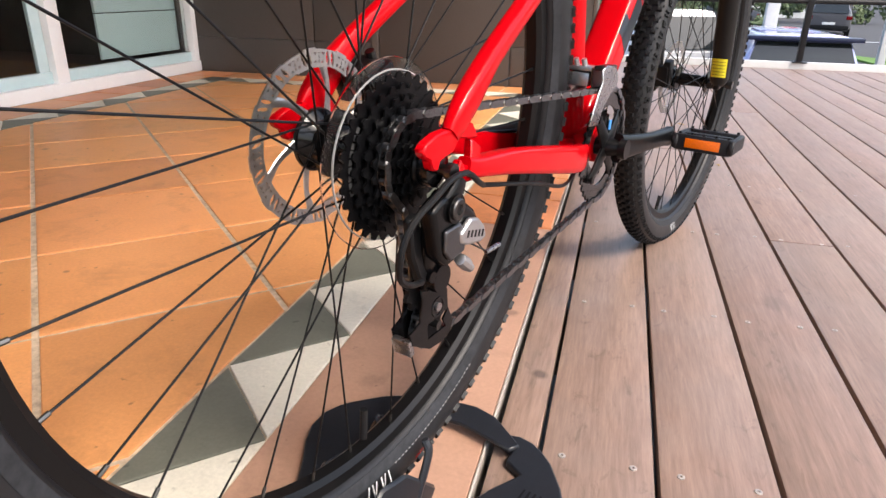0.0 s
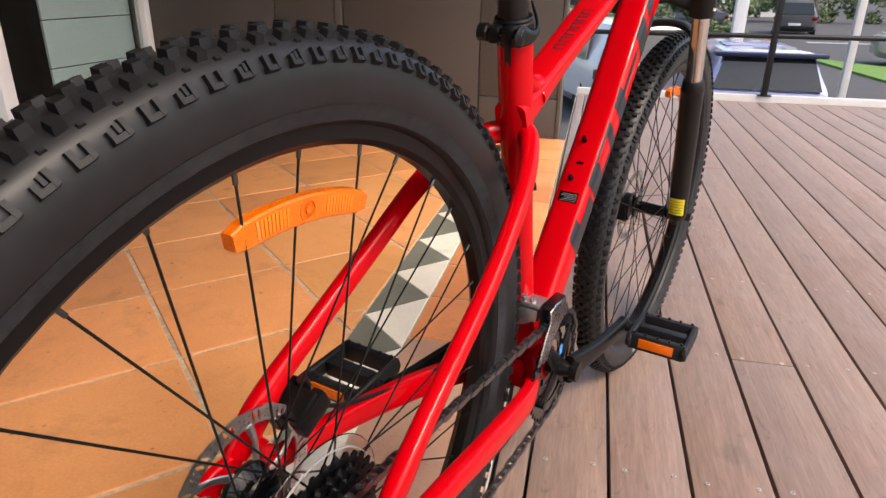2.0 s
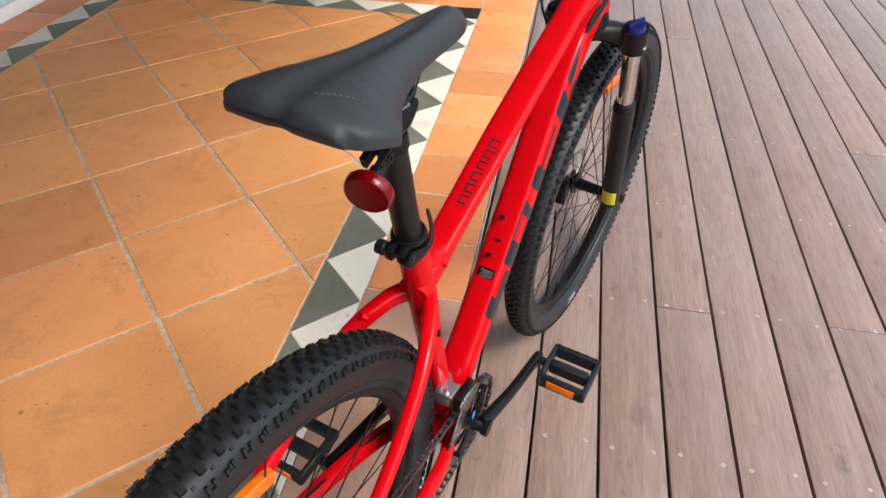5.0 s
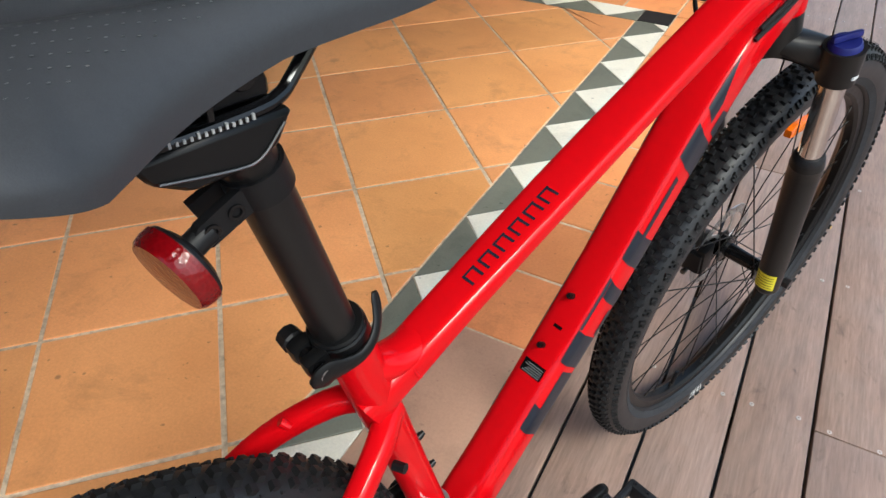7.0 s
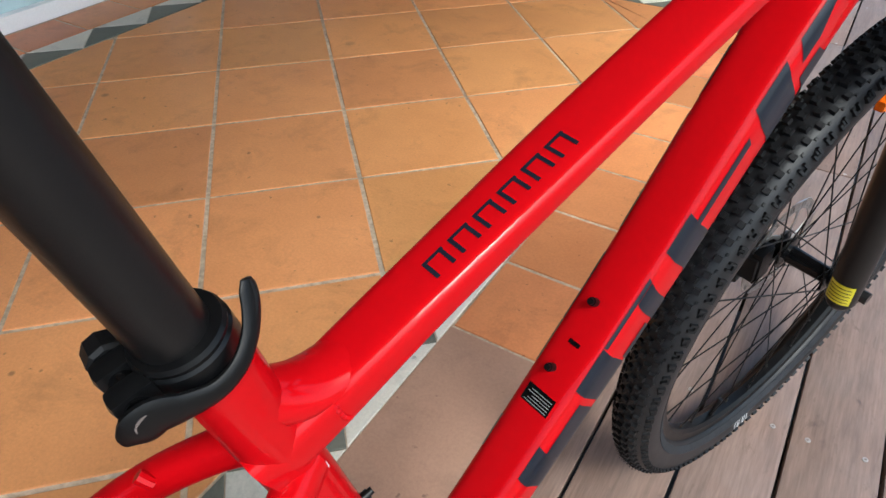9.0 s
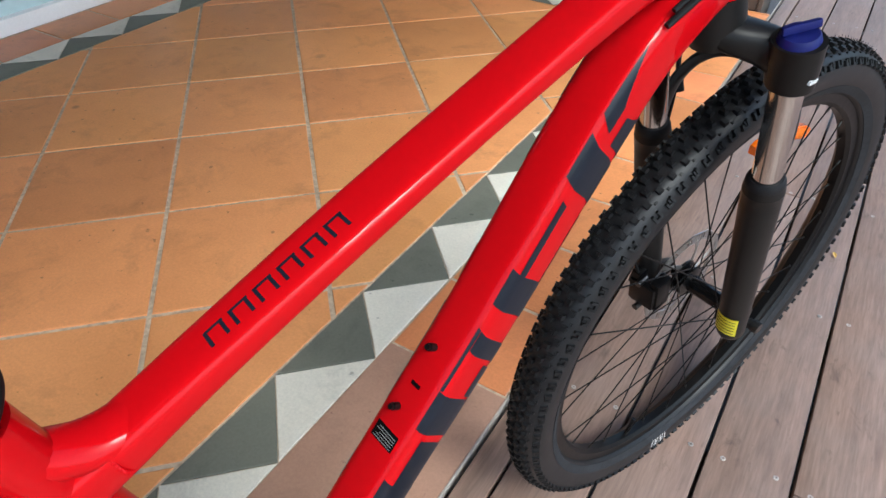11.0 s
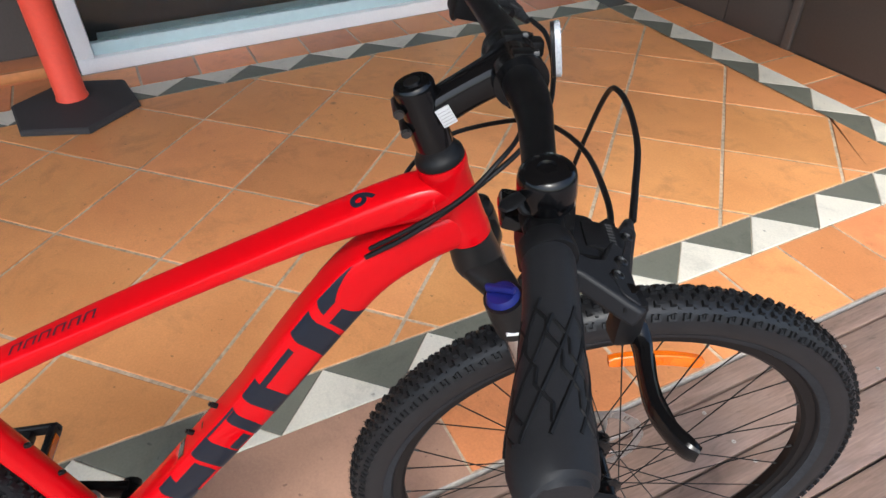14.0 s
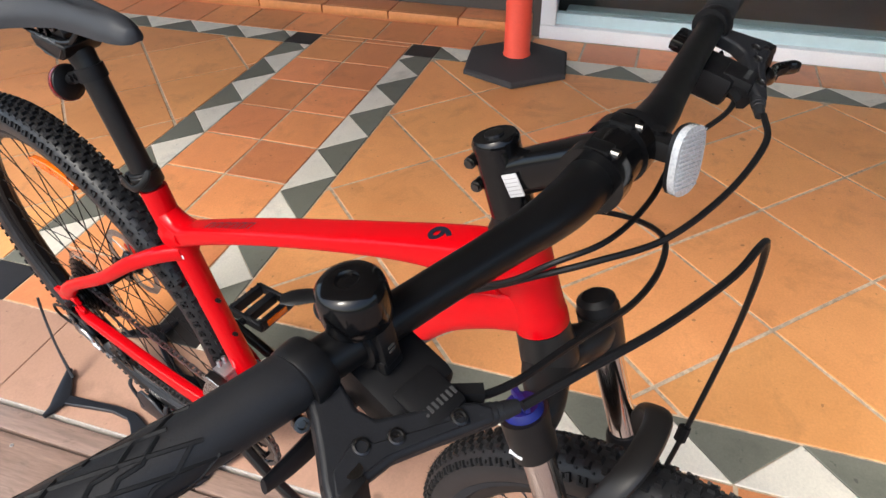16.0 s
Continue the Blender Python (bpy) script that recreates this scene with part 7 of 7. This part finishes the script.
run += arc(BB, RING, 262, 452, XR_, 30)
run += arc(WR, RC, 96, 250, XC, 24)
run += arc(UJ, 0.0225, 150, -20, UJ.x, 10)
run += arc(LJ, 0.0225, 160, 290, LJ.x, 10)
run.append(run[0])
run = np.array(run)
dist = np.r_[0, np.cumsum(np.linalg.norm(np.diff(run, axis=0), axis=1))]
count = int(round(dist[-1] / 0.0127))
nodes_ = [Vector([np.interp(dist[-1] * k / count, dist, run[:, j]) for j in range(3)]) for k in range(count)]
bm = B()
for k, p in enumerate(nodes_):
    q = nodes_[(k + 1) % count]
    d = (q - p).normalized()
    up = Vector((1, 0, 0)).cross(d).normalized()
    mm = Matrix((Vector((1, 0, 0)), d, up)).transposed().to_4x4()
    w = 0.0026 if k % 2 else 0.0037
    for s in (-1, 1):
        mid = (p + q) / 2 + Vector((s * w, 0, 0))
        lo_hi = [(0.0092 * math.cos(t), 0.0045 * math.sin(t) * (1 - 0.25 * (1 - abs(math.cos(t)) ** 2))) for t in (2 * math.pi * j / 10 for j in range(10))]
        prism(bm, lo_hi, -0.0006, 0.0006, "yz", Matrix.Translation(mid) @ mm)
    lathe(bm, [(-0.0044, 0.0018), (-0.0026, 0.0018), (-0.0024, 0.0036), (0.0024, 0.0036), (0.0026, 0.0018), (0.0044, 0.0018)], 8, "x", Matrix.Translation(p))
part("chain", bm, CHAIN_STEEL, bike, "oiled steel chain", 40)["kind"] = "stuff"

# brake calipers
for nm, m in (("rear_caliper", Matrix.Translation((-0.064, 0.046, 0.050)) @ pose(0, 0, 0, 30, 0, 0) @ Matrix.Diagonal((0.85, 0.72, 0.72, 1.0))), ("front_caliper", Matrix.Translation((-0.050, 1.008, 0.006)) @ pose(0, 0, 0, 104, 0, 0))):
    bm = B()
    box(bm, -0.020, -0.004, -0.030, 0.032, -0.016, 0.016, 0.005, m); box(bm, 0.010, 0.026, -0.026, 0.028, -0.015, 0.015, 0.005, m); box(bm, -0.018, 0.022, -0.022, 0.020, 0.008, 0.020, 0.004, m)
    ca = part(nm, bm, BLACK, bike, "black hydraulic disc caliper")
    bm = B()
    for y in (-0.026, 0.026):
        rod(bm, m @ Vector((0.0, y, 0.008)), m @ Vector((0.0, y, 0.026)), 0.0048, 10)
    rod(bm, m @ Vector((-0.018, 0, 0)), m @ Vector((-0.026, 0, 0)), 0.010, 16)
    part("caliper_bolt", bm, DARK_STEEL, ca)

# hoses and cables
HEX = Vector((0.172, 0.9232, 0.5930))
for nm, pts, r in (
        ("front_brake_hose", [HEX, (0.140, 0.937, 0.594), (0.085, 0.960, 0.594), (0.025, 0.977, 0.591), (-0.014, 0.982, 0.588), (-0.038, 0.984, 0.574), (-0.066, 0.986, 0.522), (-0.094, 0.986, 0.440), (-0.094, 0.984, 0.370), (-0.080, 0.981, 0.300), (-0.076, 0.977, 0.22), (-0.076, 0.976, 0.12), (-0.070, 0.984, 0.060), (-0.060, 0.990, 0.030)], 0.0026),
        ("rear_brake_hose", [STEER @ Vector((-0.172, 0.9232, 0.5930)), (-0.140, 0.952, 0.586), (-0.085, 0.946, 0.572), (-0.028, 0.925, 0.557), (0.012, 0.892, 0.548), (0.030, 0.854, 0.526), (0.0315, 0.822, 0.499), (0.029, 0.790, 0.473), (0.022, 0.754, 0.447)], 0.0026),
        ("gear_cable", [(0.200, 0.890, 0.598), (0.168, 0.910, 0.592), (0.120, 0.922, 0.585), (0.055, 0.934, 0.570), (0.0, 0.932, 0.558), (-0.045, 0.917, 0.545), (-0.078, 0.878, 0.522), (-0.078, 0.840, 0.510), (-0.071, 0.810, 0.488), (-0.066, 0.792, 0.460), (-0.045, 0.772, 0.438), (-0.024, 0.752, 0.420)], 0.0023),
        ("gear_cable", [STEER @ Vector((-0.200, 0.890, 0.598)), STEER @ Vector((-0.168, 0.898, 0.589)), (-0.110, 0.900, 0.578), (-0.050, 0.902, 0.566), (0.000, 0.894, 0.560), (0.028, 0.868, 0.546), (0.035, 0.838, 0.517), (0.030, 0.800, 0.487), (0.022, 0.758, 0.457)], 0.0023),
        ("derailleur_cable", [(0.058, 0.060, -0.026), (0.072, 0.024, -0.013), (0.076, -0.001, -0.001), (0.077, -0.026, -0.001), (0.077, -0.046, -0.010), (0.076, -0.068, -0.021), (0.075, -0.080, -0.034), (0.074, -0.084, -0.051), (0.071, -0.078, -0.0665), (0.066, -0.057, -0.079), (0.058, -0.030, -0.088)], 0.0026),
        ("chainstay_hose", [(-0.030, 0.375, -0.028), (-0.056, 0.28, -0.026), (-0.069, 0.18, -0.010), (-0.068, 0.10, 0.02), (-0.064, 0.07, 0.05)], 0.0025),
        ("chainstay_cable", [(0.030, 0.370, -0.070), (0.048, 0.28, -0.072), (0.058, 0.17, -0.046), (0.058, 0.060, -0.026)], 0.0022)):
    bm = B(); sweep(bm, [tuple(p) for p in pts], r, seg=8, n=8); part(nm, bm, PLASTIC, bike)
bm = B(); rod(bm, (-0.074, 0.980, 0.296), (-0.080, 0.980, 0.310), 0.006, 10); part("hose_clip", bm, PLASTIC, bike)

# ---- bike stand ----
stand = thing("bike_stand", pose(0.022, 0.032, 0, 0, 0, -17.5), "folding black plastic floor stand gripping the rear wheel", "bike stand")
PAD = [(0.030, 0.206), (0.051, 0.214), (0.070, 0.211), (0.087, 0.202), (0.104, 0.188), (0.118, 0.171), (0.130, 0.156), (0.138, 0.142), (0.145, 0.118), (0.140, 0.090), (0.126, 0.064), (0.106, 0.038), (0.086, 0.008), (0.064, -0.030), (0.058, -0.050), (0.066, -0.096), (0.088, -0.146), (0.118, -0.212), (0.094, -0.220), (0.070, -0.154), (0.048, -0.098), (0.036, -0.046), (0.044, 0.010), (0.050, 0.050), (0.057, 0.091), (0.062, 0.109), (0.082, 0.152), (0.057, 0.164), (0.056, 0.182), (0.040, 0.190)]
for s in (1, -1):
    def sx(x):
        return x if s > 0 else -0.038 - x
    bm = B(); prism(bm, [(sx(x), y) for x, y in PAD], 0.0, 0.0105, "xy")
    ft = part("foot", bm, STAND_PLASTIC, stand); o = ft.modifiers.new("round", "BEVEL"); o.width, o.segments = 0.0025, 2
    bm = B(); sweep(bm, [(sx(0.050), -0.290, 0.007, 0.006, 0.005), (sx(0.078), -0.258, 0.007, 0.014, 0.005), (sx(0.108), -0.226, 0.007, 0.020, 0.005), (sx(0.135), -0.214, 0.007, 0.012, 0.005), (sx(0.160), -0.210, 0.007, 0.004, 0.005)], seg=12, power=4, lateral=(0.3 * s, 1, 0)); part("toe", bm, STAND_PLASTIC, ft)
    bm = B(); prism(bm, [(-0.060, 0.0), (0.060, 0.0), (0.075, 0.02), (0.05, 0.045), (0.02, 0.075), (-0.02, 0.085), (-0.045, 0.060), (-0.055, 0.03)], -0.019 + s * 0.032, -0.019 + s * 0.038)
    o = part("side_plate", bm, STAND_PLASTIC, stand); o.modifiers.new("round", "BEVEL").width = 0.003
    bm = B(); sweep(bm, [(sx(0.060), -0.258, 0.010, 0.004, 0.006), (sx(0.048), -0.300, 0.080, 0.003, 0.005), (sx(0.030), -0.338, 0.150, 0.003, 0.004), (sx(0.022), -0.345, 0.190, 0.003, 0.004)], seg=8); part("strut", bm, STAND_PLASTIC, stand)
    for y, z in ((0.060, 0.070), (-0.060, 0.070)):
        bm = B(); sweep(bm, [(-0.019 + s * 0.035, y * 0.6, 0.020, 0.004, 0.006), (-0.019 + s * 0.036, y, z, 0.004, 0.006), (-0.019 + s * 0.030, y * 1.05, z + 0.016, 0.004, 0.005)], seg=8); part("finger", bm, STAND_PLASTIC, stand)
bm = B(); prism(bm, [(0.062, 0.190), (0.055, 0.176), (0.010, 0.184), (-0.019, 0.188), (-0.048, 0.184), (-0.093, 0.176), (-0.100, 0.190), (-0.050, 0.224), (-0.019, 0.230), (0.012, 0.224)], 0.0112, 0.0170, "xy"); o = part("cross_bar", bm, STAND_PLASTIC, stand, "flat strap between the two feet"); o.modifiers.new("round", "BEVEL").width = 0.0015
bm = B(); box(bm, -0.053, 0.015, -0.055, 0.058, 0.0, 0.026, 0.006); part("cradle", bm, STAND_PLASTIC, stand)
bm = B()
for k in range(4):
    box(bm, 0.096 + 0.0065 * k, 0.099 + 0.0065 * k, 0.108, 0.132, 0.0100, 0.0110)
part("moulded_mark", bm, PLASTIC, stand)


# ---- floor tiles, piece by piece ----
def clip(poly, box_):
    x0, x1, y0, y1 = box_
    for axis, lim, keep in ((0, x0, 1), (0, x1, -1), (1, y0, 1), (1, y1, -1)):
        out = []
        for a, b in zip(poly, poly[1:] + poly[:1]):
            da, db = keep * (a[axis] - lim), keep * (b[axis] - lim)
            if da >= 0:
                out.append(a)
            if (da > 0) != (db > 0) and abs(da - db) > 1e-9:
                t = da / (da - db)
                out.append((a[0] + (b[0] - a[0]) * t, a[1] + (b[1] - a[1]) * t))
        poly = [p for i, p in enumerate(out) if math.dist(p, out[i - 1]) > 1e-4] if len(out) > 1 else out
        if len(poly) < 3:
            return []
    return poly


def inset(poly, d):
    """Moves every edge inwards by d."""
    area = sum(a[0] * b[1] - b[0] * a[1] for a, b in zip(poly, poly[1:] + poly[:1]))
    if area < 0:
        poly = poly[::-1]
    lines = []
    for a, b in zip(poly, poly[1:] + poly[:1]):
        n = Vector((-(b[1] - a[1]), b[0] - a[0])).normalized()
        lines.append((Vector(a) + n * d, Vector((b[0] - a[0], b[1] - a[1]))))
    out = []
    for i in range(len(lines)):
        (p, u), (q, v) = lines[i - 1], lines[i]
        den = u.x * v.y - u.y * v.x
        if abs(den) < 1e-8:
            return []
        t = ((q - p).x * v.y - (q - p).y * v.x) / den
        out.append(tuple(p + u * t))
    a2 = sum(a[0] * b[1] - b[0] * a[1] for a, b in zip(out, out[1:] + out[:1]))
    return out if 2e-4 < a2 <= abs(area) else []


trng = random.Random(11)


def tile(poly, material, joint=0.0052, name="tile"):
    lo = inset(poly, joint)
    hi = inset(poly, joint + 0.0016)
    if not lo or not hi or len(lo) != len(hi):
        return
    dz = trng.uniform(-0.0006, 0.0006)
    bm = B()
    a, b, c = [bm.verts.new((*p, -0.008)) for p in lo], [bm.verts.new((*p, -0.0009 + dz)) for p in lo], [bm.verts.new((*p, dz)) for p in hi]
    k = len(lo)
    for q, r in ((a, b), (b, c)):
        for i in range(k):
            bm.faces.new((q[i], q[(i + 1) % k], r[(i + 1) % k], r[i]))
    bm.faces.new(c)
    part(name, bm, material, floor, angle=15)


H = 0.26625


def field(box_):
    for i in range(-24, 14):
        for j in range(-3, 9):
            if (i + j) % 2 == 0:
                continue
            cx, cy = -0.639 - H * j, H * (1 + i)
            p = clip([(cx + H, cy), (cx, cy + H), (cx - H, cy), (cx, cy - H)], box_)
            if p:
                tile(p, TERRA, 0.0056)


def band(a0, a1, start, stop, base_in, period, along):
    """Zigzag band between levels a0 (inner, dark bases) and a1 (outer), running from start to stop."""
    def xy(a, s):
        return (a, s) if along == "y" else (s, a)
    lim = (min(a0, a1), max(a0, a1), start, stop) if along == "y" else (start, stop, min(a0, a1), max(a0, a1))
    k0 = int((start - base_in) / period) - 2
    for k in range(k0, int((stop - base_in) / period) + 3):
        s = base_in + period * k
        for poly, m in (([xy(a0, s), xy(a0, s + period), xy(a1, s + period / 2)], TILE_GREY), ([xy(a1, s - period / 2), xy(a1, s + period / 2), xy(a0, s)], TILE_WHITE)):
            p = clip(poly, lim)
            if p:
                tile(p, m, 0.0012)


def rect(x0, x1, y0, y1, material, joint=0.0052, name="tile"):
    tile([(x0, y0), (x1, y0), (x1, y1), (x0, y1)], material, joint, name)


field((X_DOOR_BAND0, X_BAND, Y_B1, Y_END0))
field((X_DOOR_BAND0, X_BAND, -4.2, Y_A0))
P = 0.2725
band(X_BAND, X_SLAB, Y_B1, Y_END0, 1.096, P, "y")
band(X_BAND, X_SLAB, -4.2, Y_A0, 1.096, P, "y")
band(X_DOOR_BAND0, X_DOOR_BAND1, Y_B1, Y_END0, 0.12, P, "y")
band(X_DOOR_BAND0, X_DOOR_BAND1, -4.2, Y_A0, 0.12, P, "y")
band(Y_END0, Y_END1, X_DOOR_BAND0, X_BAND, -0.44, P, "x")
band(Y_B1, Y_B0, X_DOOR_BAND0, X_BAND, -0.44, P, "x")
band(Y_A0, Y_A1, X_DOOR_BAND0, X_BAND, -0.44, P, "x")
for y0, y1 in ((Y_END0, Y_END1), (Y_B0, Y_B1), (Y_A0, Y_A1)):
    rect(X_DOOR_BAND1, X_DOOR_BAND0, y0, y1, TILE_BLACK, 0.0015)
    rect(X_BAND, X_SLAB, y0, y1, TILE_BLACK, 0.0015)
# border courses
y = Y_TILE
while y < Y_WALL - 0.02:
    rect(X_SLAB, X_DECK - 0.0026, y, min(y + 0.2265, Y_WALL), TERRA_RED)
    y += 0.2265
x = X_SLAB
while x > X_DOOR + 0.03:
    rect(max(x - 0.238, X_DOOR + 0.012), x, Y_END1, Y_WALL, TERRA_RED)
    x -= 0.238
y = Y_END1
while y > -4.2:
    rect(X_DOOR + (0.013 if y > 0.45 else -0.024), X_DOOR_BAND1, y - 0.245, y, TERRA_RED)
    y -= 0.245
x = X_SLAB
while x > X_DOOR_BAND1 - 0.01:
    for y0, y1 in ((Y_A1, -0.39), (-0.39, Y_B0)):
        rect(max(x - 0.24, X_DOOR_BAND1), x, y0, y1, TERRA_RED)
    x -= 0.24
# pink slab beside the deck
for y0, y1 in ((-0.39, Y_TILE), (-2.2, -0.39), (-4.2, -2.2)):
    rect(X_SLAB, X_DECK - 0.0026, y0, y1, SLAB, 0.0012, "slab")
